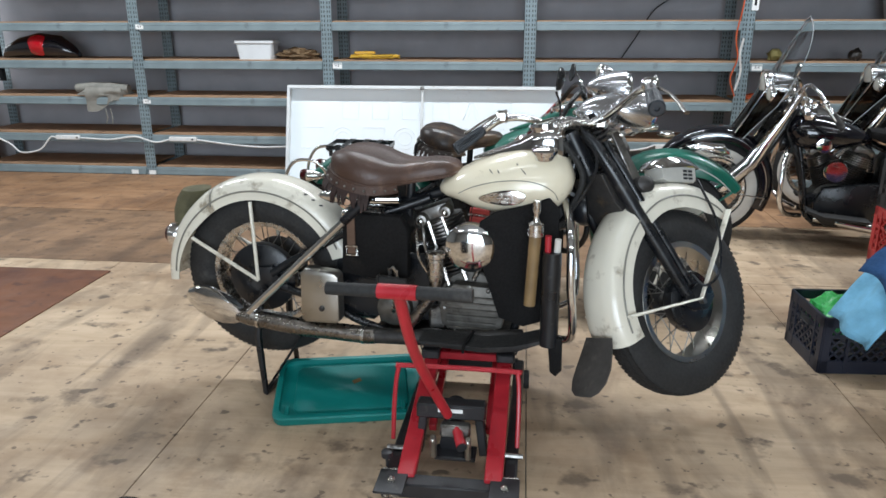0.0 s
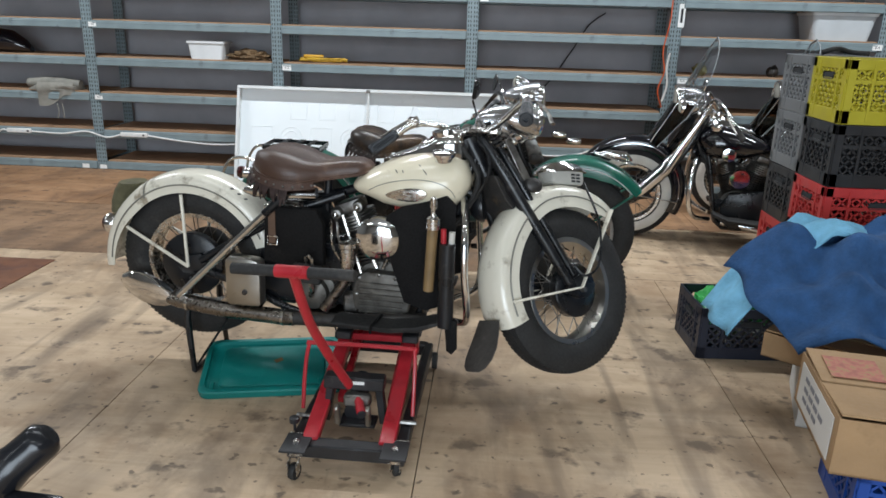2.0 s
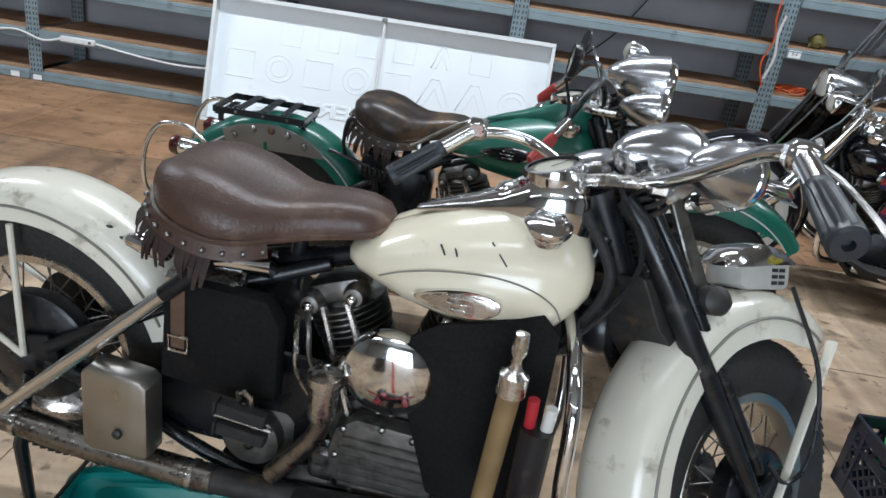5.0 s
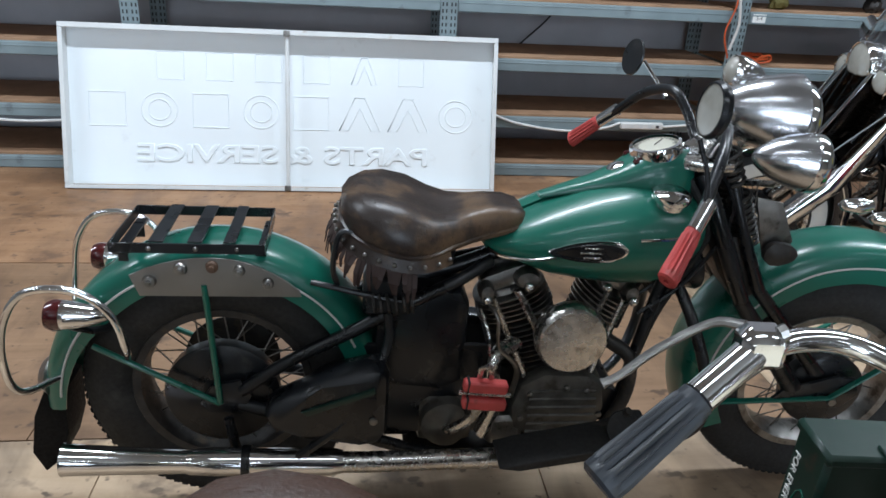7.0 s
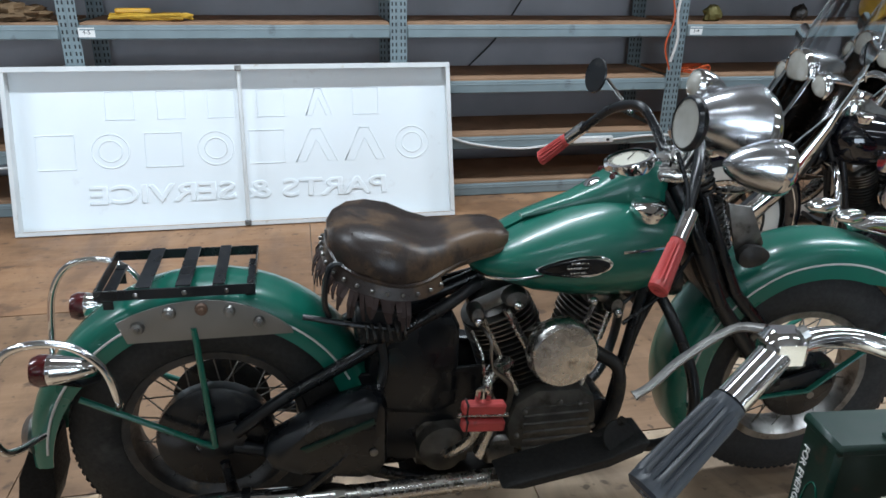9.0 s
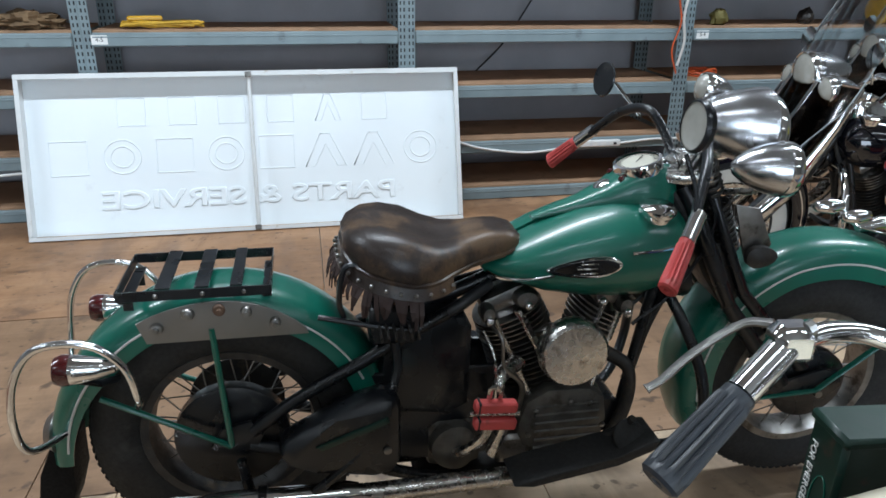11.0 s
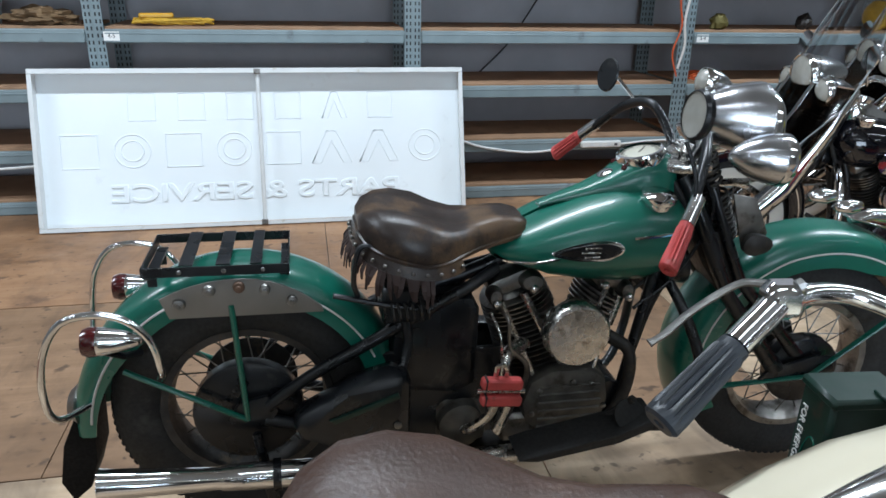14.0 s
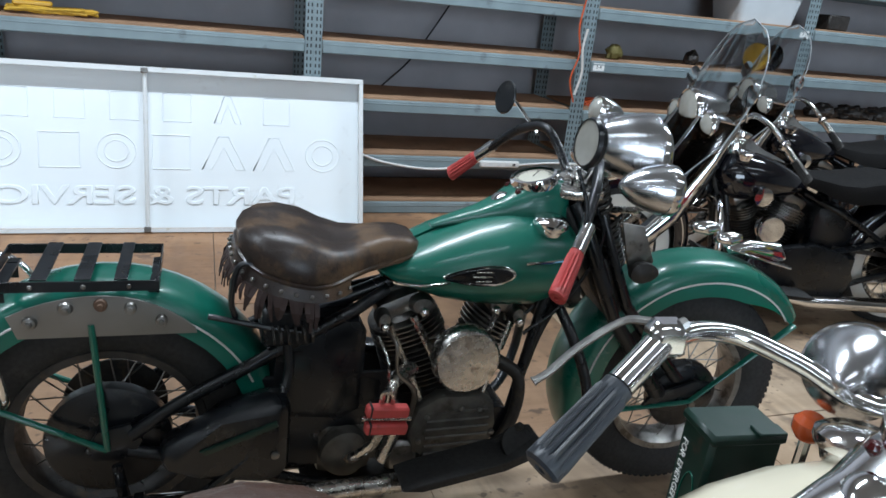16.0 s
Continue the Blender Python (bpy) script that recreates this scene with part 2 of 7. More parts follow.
def lathe(prof, m=None, seg=24, bm=None, cap=True):
    """Turns a profile of (radius, height) about z."""
    bm = bm or bmesh.new()
    m = m or Matrix()
    rings = []
    for r, z in prof:
        if r < 1e-5:
            rings.append([bm.verts.new(m @ Vector((0, 0, z)))])
        else:
            rings.append([bm.verts.new(m @ Vector((r * math.cos(2 * math.pi * k / seg), r * math.sin(2 * math.pi * k / seg), z))) for k in range(seg)])
    for a, b in zip(rings, rings[1:]):
        for k in range(seg):
            q = [a[k % len(a)], a[(k + 1) % len(a)], b[(k + 1) % len(b)], b[k % len(b)]]
            q = list(dict.fromkeys(q))
            if len(q) > 2:
                bm.faces.new(q)
    if cap:
        for ring in (rings[0], rings[-1]):
            if len(ring) > 2:
                bm.faces.new(ring)
    return bm


def along(a, b):
    """A pose at a whose z axis points to b."""
    a, b = Vector(a), Vector(b)
    return Matrix.Translation(a) @ (b - a).to_track_quat("Z", "Y").to_matrix().to_4x4()


def rod(a, b, r, seg=8, bm=None, r2=None):
    length = (Vector(b) - Vector(a)).length
    return lathe([(r, 0), (r if r2 is None else r2, length)], along(a, b), seg, bm)


def loft(rings, bm=None, caps=True):
    """Skins rings of points with the same count."""
    bm = bm or bmesh.new()
    vs = [[bm.verts.new(p) for p in ring] for ring in rings]
    n = len(vs[0])
    for a, b in zip(vs, vs[1:]):
        for k in range(n):
            bm.faces.new((a[k], a[(k + 1) % n], b[(k + 1) % n], b[k]))
    if caps:
        bm.faces.new(vs[0][::-1])
        bm.faces.new(vs[-1])
    return bm


def slab(outline, depth, m=None, bm=None, bevel=0.0):
    """A flat outline in x, z pushed along y by depth, centred."""
    bm = bm or bmesh.new()
    m = m or Matrix()
    f = [bm.verts.new(m @ Vector((x, -depth / 2, z))) for x, z in outline]
    b = [bm.verts.new(m @ Vector((x, depth / 2, z))) for x, z in outline]
    n = len(f)
    faces = [bm.faces.new(f), bm.faces.new(b[::-1])]
    for k in range(n):
        faces.append(bm.faces.new((f[k], b[k], b[(k + 1) % n], f[(k + 1) % n])))
    if bevel:
        edges = {e for q in faces[:2] for e in q.edges}
        bmesh.ops.bevel(bm, geom=list(edges), offset=bevel, segments=2, affect="EDGES", profile=0.5)
    return bm


def ball(at, r, bm=None, seg=12, scale=(1, 1, 1)):
    bm = bm or bmesh.new()
    bmesh.ops.create_uvsphere(bm, u_segments=seg, v_segments=max(seg // 2, 4), radius=r, matrix=Matrix.Translation(at) @ Matrix.Diagonal((*scale, 1)))
    return bm


def lettering(name, body, size, m, material, parent=None, depth=0.0008, font_align="CENTER", bevel=0.0):
    """Raised letters from the built-in font, as a mesh."""
    cu = bpy.data.curves.new(name, "FONT")
    cu.body, cu.size, cu.extrude, cu.bevel_depth, cu.align_x, cu.align_y, cu.resolution_u = body, size, depth, bevel, font_align, "CENTER", 3
    tmp = new(name, cu)
    me = bpy.data.meshes.new_from_object(tmp.evaluated_get(bpy.context.evaluated_depsgraph_get()))
    bpy.data.objects.remove(tmp)
    me.transform(m)
    if m.determinant() < 0:
        me.flip_normals()
    me.materials.clear()
    me.materials.append(material)
    ob = new(name, me)
    ob.parent = parent
    return ob


for lx in (-4.5, -0.5, 3.5):
    for ly, w in ((-3.2, 30), (0.8, 20), (4.0, 130)):
        area_lamp("ceiling_tube", pose(lx, ly, 3.95), 2.4, 0.18, w, (0.87, 0.95, 1.0))
# daylight in the open doorway behind the camera
area_lamp("doorway_daylight", pose(0, -5.95, 1.65, 90), 4.6, 3.2, 430, (0.76, 0.89, 1.0))

# ---------------------------------------------------------------- the room
X0, BAY, YS, DEPTH = -1.825, 1.81, 5.80, 0.60
YW = YS + DEPTH + 0.06

tagged(mesh_ob("ground", box((30, 30, 0.1), (0, 0, -0.072)), mat("concrete", (0.25, 0.24, 0.22), 0.9, vary=0.15, bump=0.3), smooth=False), "bare concrete slab under the plywood floor", "floor", kind="structure")
floor = tagged(new("floor"), "worn oil-stained plywood sheets laid as the workshop floor", "floor", kind="structure")
tagged(mesh_ob("wall_north", box((16, 0.15, 4.2), (0, YW + 0.14, 2.1)), WALL, smooth=False), "grey back wall behind the steel shelving", "wall", kind="structure")
# south, east and west walls and ceiling: unseen shell added around the lamps
bm = box((5.6, 0.15, 4.2), (-5.2, -6.0, 2.1))
box((5.6, 0.15, 4.2), (5.2, -6.0, 2.1), bm=bm)
box((4.8, 0.15, 0.9), (0, -6.0, 3.75), bm=bm)
tagged(mesh_ob("wall_south", bm, ROOMWALL, smooth=False), "plain grey wall added out of view, with a wide open doorway", "wall", kind="structure")
tagged(mesh_ob("wall_east", box((0.15, 13.2, 4.2), (7.5, 0.5, 2.1)), ROOMWALL, smooth=False), "plain grey side wall added out of view", "wall", kind="structure")
tagged(mesh_ob("wall_west", box((0.15, 13.2, 4.2), (-8.0, 0.5, 2.1)), ROOMWALL, smooth=False), "plain grey side wall added out of view", "wall", kind="structure")
tagged(mesh_ob("ceiling", box((16, 13.4, 0.12), (0, 0.4, 4.2)), CEIL, smooth=False), "plain grey ceiling added out of view", "ceiling", kind="structure")



def sheet(x0, y0, x1, y1, material):
    g = 0.002
    bm = box((x1 - x0 - 2 * g, y1 - y0 - 2 * g, 0.018), ((x0 + x1) / 2, (y0 + y1) / 2, -0.009))
    return part("plywood_sheet", bm, material, floor, smooth=False)


for i in range(-5, 7):
    for j in range(-4, 2):
        sheet(-1.245 + 1.24 * i, 0.78 + 2.44 * (j - 1), -1.245 + 1.24 * (i + 1), 0.78 + 2.44 * j, PLY)
for i in range(-3, 4):
    sheet(-1.5 + 2.44 * i, 3.222, -1.5 + 2.44 * (i + 1), 4.44, PLY_DARK if i < 1 else PLY)
    sheet(-0.6 + 2.44 * i, 4.444, -0.6 + 2.44 * (i + 1), 6.9, PLY_BROWN)

# ---------------------------------------------------------------- steel shelving
LEVELS = [0.039, 0.352, 0.706, 1.040, 1.378, 1.70, 2.03, 2.36]
POSTS = [X0 + BAY * k for k in range(-2, 5)]
BEAM_H = 0.075


def shelf_post(x, y, flip):
    """An angle-iron upright with punched slots."""
    t = thing("shelf_post", pose(x, y, 0), "grey-blue slotted steel shelving upright", "shelf post", "shelving uprights", "structure")
    w = 0.048
    bm = bmesh.new()
    box((w, 0.003, 2.62), (0, 0, 1.31), bm=bm)
    box((0.003, w, 2.62), (flip * w / 2, w / 2, 1.31), bm=bm)
    part("angle", bm, STEEL, t, smooth=False)
    bm = bmesh.new()
    for k in range(66):
        box((0.0085, 0.0012, 0.021), (-0.010, -0.0018, 0.04 + k * 0.0385), bm=bm)
        box((0.0085, 0.0012, 0.021), (0.012, -0.0018, 0.04 + k * 0.0385), bm=bm)
    part("slots", bm, STEEL_IN, t, "dark punched slots", smooth=False)
    return t


for x in POSTS:
    for dx, f in ((-0.026, 1), (0.026, -1)):
        shelf_post(x + dx, YS, f)
        shelf_post(x + dx, YS + DEPTH, f)
for a, b in zip(POSTS, POSTS[1:]):
    for z in LEVELS:
        s = thing("shelf", pose((a + b) / 2, YS, z), "particle-board shelf on grey-blue steel beams", "shelf", "warehouse shelves", "structure")
        w = BAY - 0.105
        for y in (-0.002, DEPTH + 0.002):
            bm = box((w, 0.032, BEAM_H), (0, y, 0), bevel=0.006)
            box((w, 0.012, 0.014), (0, y - 0.012, BEAM_H / 2 - 0.022), bm=bm, bevel=0.004)
            part("beam", bm, STEEL, s, "grey-blue steel beam")
        part("deck", box((w, DEPTH - 0.03, 0.016), (0, DEPTH / 2, BEAM_H / 2 + 0.004), bevel=0.001), BOARD, s, "brown particle-board deck", smooth=False)

# ---------------------------------------------------------------- motorcycles
# Local axes of a motorcycle: x forward from the rear axle, y to its left, z up from the ground under the tyres.
R_WHEEL, BASE = 0.345, 1.62
SPOKE = bpy.data.meshes.new("spoke")
LENS = mat("lamp_glass", (0.36, 0.35, 0.31), 0.12, vary=0.08, scale=30, coat=0.8)
AMBER = mat("amber_lens", (0.55, 0.09, 0.02), 0.2, vary=0.1, coat=0.6)
REDLENS = mat("red_lens", (0.06, 0.005, 0.006), 0.15, vary=0.1, coat=0.6)
DIAL = mat("dial_face", (0.62, 0.60, 0.50), 0.35, vary=0.1, coat=0.5)
HEAD_STEEL = mat("brushed_lamp_shell", (0.60, 0.61, 0.63), 0.24, metal=1, vary=0.08, scale=14, rvary=0.04)
CREAMGREY = mat("siren_grey_paint", (0.48, 0.47, 0.43), 0.4, vary=0.12, scale=14)
# flap grey lightened to hold the sheen of the leather
FLAP = mat("scuffed_flap_rubber", (0.055, 0.05, 0.045), 0.55, vary=0.25, scale=14, second=(0.09, 0.08, 0.07), amount=0.3, spots=18, bump=0.2)
WHITEWALL = mat("whitewall_rubber", (0.62, 0.60, 0.55), 0.7, vary=0.08, scale=10)
CASTAL = mat("sandcast_case", (0.14, 0.132, 0.118), 0.5, metal=0.7, vary=0.3, scale=30, second=(0.07, 0.06, 0.05), amount=0.35, spots=16, bump=0.25)


def shell_strip(angles, radius, width, skirt, centre, thick=0.004, crown=0.35, m=None):
    """A fender: a domed section swept about the wheel. radius, width and skirt are functions of the angle."""
    bm = bmesh.new()
    m = m or Matrix()
    rings = []
    for a in angles:
        R, W, S = radius(a), width(a) / 2, skirt(a)
        out = [(-W, R - S), (-W, R - 0.045), (-W * 0.93, R - 0.024), (-W * 0.72, R - 0.008), (-W * 0.38, R), (0, R + 0.002)]
        out = out + [(-w, r) for w, r in out[-2::-1]]
        inn = [(w * (1 - thick / W), r - thick if abs(w) < W * 0.95 else r) for w, r in out][::-1]
        ring = []
        for w, r in out + inn:
            ring.append(m @ Vector((centre[0] + r * math.cos(a), w, centre[1] + r * math.sin(a))))
        rings.append(ring)
    return loft(rings, bm)


def fender_line(angles, radius, width, drop, centre, m=None, r=0.003, side=-1):
    m = m or Matrix()
    return tube([m @ Vector((centre[0] + (radius(a) - drop) * math.cos(a), side * (width(a) / 2 + 0.0015), centre[1] + (radius(a) - drop) * math.sin(a))) for a in angles], r, 6)


def steps(a, b, n):
    return [radians(a + (b - a) * k / n) for k in range(n + 1)]


def wheel(bike, centre, S, spokes=36, whitewall=False, drum=0.112, rim_mat=None):
    """A wire wheel: rim with its tyre, hub, brake drum and spokes."""
    A = S @ Matrix.Translation((centre[0], 0, centre[1])) @ pose(0, 0, 0, 90)
    rim = part("wheel", lathe([(0.203, -0.05), (0.222, -0.052), (0.226, -0.046), (0.218, -0.038), (0.205, -0.02), (0.198, 0), (0.205, 0.02), (0.218, 0.038), (0.226, 0.046), (0.222, 0.052), (0.203, 0.05), (0.199, 0.03), (0.193, 0), (0.199, -0.03), (0.203, -0.05)], A, 40, cap=False), rim_mat or CHROME_OLD, bike, "steel rim of a wire wheel")
    R = R_WHEEL
    prof = [(0.219, -0.045), (0.235, -0.058), (0.265, -0.066), (0.295, -0.064), (0.318, -0.055), (R - 0.008, -0.043), (R - 0.004, -0.03), (R, -0.012), (R, 0.012), (R - 0.004, 0.03), (R - 0.008, 0.043), (0.318, 0.055), (0.295, 0.064), (0.265, 0.066), (0.235, 0.058), (0.219, 0.045)]
    bm = lathe(prof, A, 48, cap=False)
    part("tyre", bm, RUBBER, rim, "worn black rubber tyre")
    bm = bmesh.new()
    for k in range(96):
        a = 2 * math.pi * k / 96
        for z, tw in ((-0.036, 0.25), (0.036, -0.25), (-0.013, -0.25), (0.013, 0.25)):
            rr = R - (0.0064 if abs(z) > 0.03 else 0.0006)
            box((0.002, 0.015, 0.019), (0, 0, 0), bm=bm)
            vs = bm.verts[-8:]
            mm = A @ Matrix.Rotation(a + (0.016 if z > 0 else 0), 4, "Z") @ Matrix.Translation((rr, 0, z)) @ Matrix.Rotation(tw, 4, "X")
            for v in list(vs):
                v.co = mm @ v.co
    part("tread", bm, RUBBER, rim, "block tread", smooth=False)
    if whitewall:
        for s in (1, -1):
            part("whitewall", lathe([(0.232, s * 0.0585), (0.262, s * 0.0685), (0.29, s * 0.068), (0.30, s * 0.064)], A, 40, cap=False), WHITEWALL, rim, "whitewall band")
    part("hub", lathe([(0.018, -0.11), (0.03, -0.105), (0.055, -0.075), (0.06, -0.06), (0.035, -0.055), (0.033, 0.05), (0.06, 0.055), (0.06, 0.07), (0.02, 0.1), (0.018, 0.11)], A, 24), IRON, rim, "dark steel hub")
    if drum:
        part("brake_drum", lathe([(0.03, 0.03), (drum - 0.007, 0.034), (drum, 0.045), (drum, 0.078), (drum - 0.008, 0.084), (0.04, 0.086)], A, 32), BLACKP, rim, "black brake drum")
    if not SPOKE.vertices:
        b = rod((0, 0, 0), (0, 0, 1), 0.0021, 5)
        b.to_mesh(SPOKE)
        b.free()
        SPOKE.materials.append(ALU)
    for k in range(spokes):
        s = 1 if k % 2 else -1
        a = 2 * math.pi * k / spokes
        b = a + (0.62 if (k // 2) % 2 else -0.62)
        p = Vector((0.055 * math.cos(b), 0.055 * math.sin(b), s * 0.058))
        q = Vector((0.2 * math.cos(a), 0.2 * math.sin(a), s * 0.012))
        o = new("spoke", SPOKE)
        o.parent = rim
        o.matrix_basis = A @ along(p, q) @ Matrix.Diagonal((1, 1, (q - p).length, 1))
    return rim


def half_tank(side, prof):
    """One half of the split fuel tank; prof: x, bottom, top, outer half width."""
    rings = []
    for x, zb, zt, w in prof:
        ring = []
        h = zt - zb
        sec = [(0.0, 0.02), (0.3, 0.0), (0.62, 0.05), (0.85, 0.16), (0.97, 0.31), (1.0, 0.43), (0.985, 0.55), (0.92, 0.69), (0.80, 0.805), (0.62, 0.90), (0.4, 0.965), (0.18, 0.995), (0.0, 0.99)]
        for a, b in sec:
            ring.append(Vector((x, side * (0.008 + a * (w - 0.008)), zb + b * h)))
        rings.append(ring if side < 0 else ring[::-1])
    return loft(rings)


TANK = [(0.700, 0.728, 0.742, 0.030), (0.712, 0.715, 0.757, 0.062), (0.74, 0.704, 0.777, 0.092), (0.79, 0.695, 0.805, 0.122), (0.86, 0.672, 0.838, 0.146), (0.95, 0.658, 0.871, 0.163), (1.04, 0.650, 0.893, 0.170), (1.12, 0.650, 0.900, 0.168), (1.18, 0.668, 0.892, 0.158), (1.225, 0.716, 0.868, 0.135), (1.25, 0.75, 0.83, 0.1), (1.258, 0.78, 0.80, 0.06)]


def at_profile(prof, x, k):
    for a, b in zip(prof, prof[1:]):
        if a[0] <= x <= b[0]:
            t = (x - a[0]) / (b[0] - a[0])
            return a[k] + t * (b[k] - a[k])
    return prof[-1][k]


FRINGE = mat("dark_fringe_leather", (0.028, 0.013, 0.010), 0.75, vary=0.3, scale=14, bump=0.2)


def saddle(bike, leather, dx=0.0, dz=0.0):
    """A sprung solo saddle with a fringed, studded skirt."""
    st = [(0.355, 0.06, 0.852, 0.805), (0.372, 0.11, 0.866, 0.79), (0.41, 0.155, 0.876, 0.778), (0.46, 0.178, 0.876, 0.766), (0.52, 0.182, 0.864, 0.755), (0.575, 0.166, 0.842, 0.755), (0.625, 0.128, 0.834, 0.760), (0.675, 0.10, 0.838, 0.768), (0.72, 0.088, 0.845, 0.776), (0.77, 0.08, 0.846, 0.785), (0.805, 0.066, 0.838, 0.792), (0.822, 0.04, 0.824, 0.797)]
    rings = []
    for x, w, zt, zb in st:
        h = zt - zb
        dish = 0.016 if 0.42 < x < 0.64 else 0.004
        sec = [(0, -dish), (0.35, -dish * 0.6), (0.65, 0), (0.86, -0.16 * h), (0.97, -0.42 * h), (1.0, -0.7 * h), (0.96, -h), (0.5, -0.75 * h), (0, -0.7 * h)]
        ring = [Vector((x + dx, a * w, zt + b + dz)) for a, b in sec] + [Vector((x + dx, -a * w, zt + b + dz)) for a, b in sec[-2:0:-1]]
        rings.append(ring)
    seat = part("saddle", loft(rings), leather, bike, "smooth worn leather solo saddle")
    edge = [(x, w) for x, w, *_ in st]
    low = {x: zb for x, w, zt, zb in st}
    rim = [Vector((x + dx, -w * 0.985, low[x] + 0.010 + dz)) for x, w in edge[::-1]] + [Vector((x + dx, w * 0.985, low[x] + 0.010 + dz)) for x, w in edge]
    part("piping", tube(spline(rim, 4), 0.006, 6), leather, seat, "rolled leather edge")
    back = [p for p in spline(rim, 10) if p.x < 0.625 + dx]
    total = sum((b - a).length for a, b in zip(back, back[1:]))
    rnd = random.Random(5)
    bm = bmesh.new()
    n, dist, stud, skirt = 72, 0.0, [], []
    cum = [0.0]
    for a, b in zip(back, back[1:]):
        cum.append(cum[-1] + (b - a).length)
    for k in range(n):
        d = total * (k + 0.5) / n
        i = max(j for j, c in enumerate(cum) if c <= d)
        i = min(i, len(back) - 2)
        p = back[i].lerp(back[i + 1], (d - cum[i]) / max(cum[i + 1] - cum[i], 1e-6))
        t = (back[i + 1] - back[i]).normalized()
        out = Vector((t.y, -t.x, 0))
        if out.dot(p - Vector((0.55 + dx, 0, p.z))) < 0:
            out = -out
        skirt.append((p + out * 0.002, p + out * 0.016 - Vector((0, 0, 0.030)), out))
        if k % 3 == 1:
            stud.append(p + out * 0.015 - Vector((0, 0, 0.016)))
        if p.x > 0.53 + dx:
            continue
        p = p + out * 0.012 - Vector((0, 0, 0.026))
        L = 0.055 + rnd.uniform(-0.015, 0.012)
        sw = rnd.uniform(-0.014, 0.014)
        a, b = p + out * 0.004 - Vector((0, 0, 0.004)), p + out * (0.012 + rnd.uniform(0, 0.016)) + t * sw - Vector((0, 0, L))
        mid = a.lerp(b, 0.5) + out * 0.006
        side = t * 0.006
        q = out * 0.0012
        loft([[a - side - q, a + side - q, a + side + q, a - side + q], [mid - side - q, mid + side - q, mid + side + q, mid - side + q], [b - side * 0.5 - q, b + side * 0.5 - q, b + side * 0.5 + q, b - side * 0.5 + q]], bm)
    part("fringe", bm, FRINGE, seat, "hanging leather fringe", smooth=False)
    part("skirt", loft([[a, b, b - o * 0.004, a - o * 0.004] for a, b, o in skirt]), leather, seat, "studded leather skirt")
    bm = ball((0, 0, 0), 0.0055, seg=8)
    me = bpy.data.meshes.new("stud")
    bm.to_mesh(me)
    bm.free()
    me.materials.append(ALU)
    for p in stud:
        o = new("stud", me)
        o.parent = seat
        o.location = p
    # post and springs
    part("seat_post", rod((0.63 + dx, 0, 0.60), (0.64 + dx, 0, 0.775 + dz), 0.017, 10), BLACKP, bike, "black seat post")
    for s in (-1, 1):
        helix = [Vector((0.44 + dx + 0.022 * math.cos(a), s * 0.09 + 0.022 * math.sin(a), 0.705 + 0.0037 * a)) for a in (k * 0.5 for k in range(44))]
        part("seat_spring", tube(helix, 0.0042, 5), IRON, bike, "coil seat spring")


def cylinder(bike, base, tilt, head=True):
    """One finned barrel with its head and rocker box."""
    m = Matrix.Translation(base) @ pose(0, 0, 0, 0, tilt, 0)
    prof = [(0.05, 0)]
    for k in range(9):
        z = 0.012 + 0.0155 * k
        prof += [(0.056, z), (0.083, z + 0.002), (0.083, z + 0.0055), (0.056, z + 0.0075)]
    prof += [(0.056, 0.155)]
    part("cylinder_barrel", lathe(prof, m, 26), IRON, bike, "finned iron cylinder barrel")
    prof = [(0.06, 0.155)]
    for k in range(5):
        z = 0.158 + 0.014 * k
        prof += [(0.06, z), (0.088, z + 0.002), (0.088, z + 0.0055), (0.06, z + 0.0075)]
    prof += [(0.05, 0.235), (0.03, 0.245)]
    part("cylinder_head", lathe(prof, m, 26), ALU, bike, "finned cylinder head")
    s = 1 if tilt > 0 else -1
    bm = box((0.125, 0.10, 0.052), (0, -0.012, 0.255), bevel=0.02, seg=2)
    for dx, dy in ((-0.05, -0.065), (0.05, -0.062)):
        lathe([(0.0, -0.03), (0.02, -0.026), (0.026, -0.014), (0.026, 0.02)], Matrix.Translation((dx, dy, 0.248)) @ pose(0, 0, 0, -90), 12, bm)
    bm.transform(m)
    rb = part("rocker_box", bm, ALU, bike, "cast aluminium rocker box")
    for dx in (-0.05, 0.05):
        b = ball((dx, -0.098, 0.248), 0.013, seg=10)
        b.transform(m)
        part("nut", b, CHROME, rb, "chrome acorn nut")
    for dx in (-0.028, 0.028):
        a, b = m @ Vector((dx * 1.3, -0.095, -0.02)), m @ Vector((dx, -0.075, 0.235))
        part("pushrod_tube", rod(a, b, 0.0095, 8), CHROME_OLD, bike, "pushrod tube")
    return m


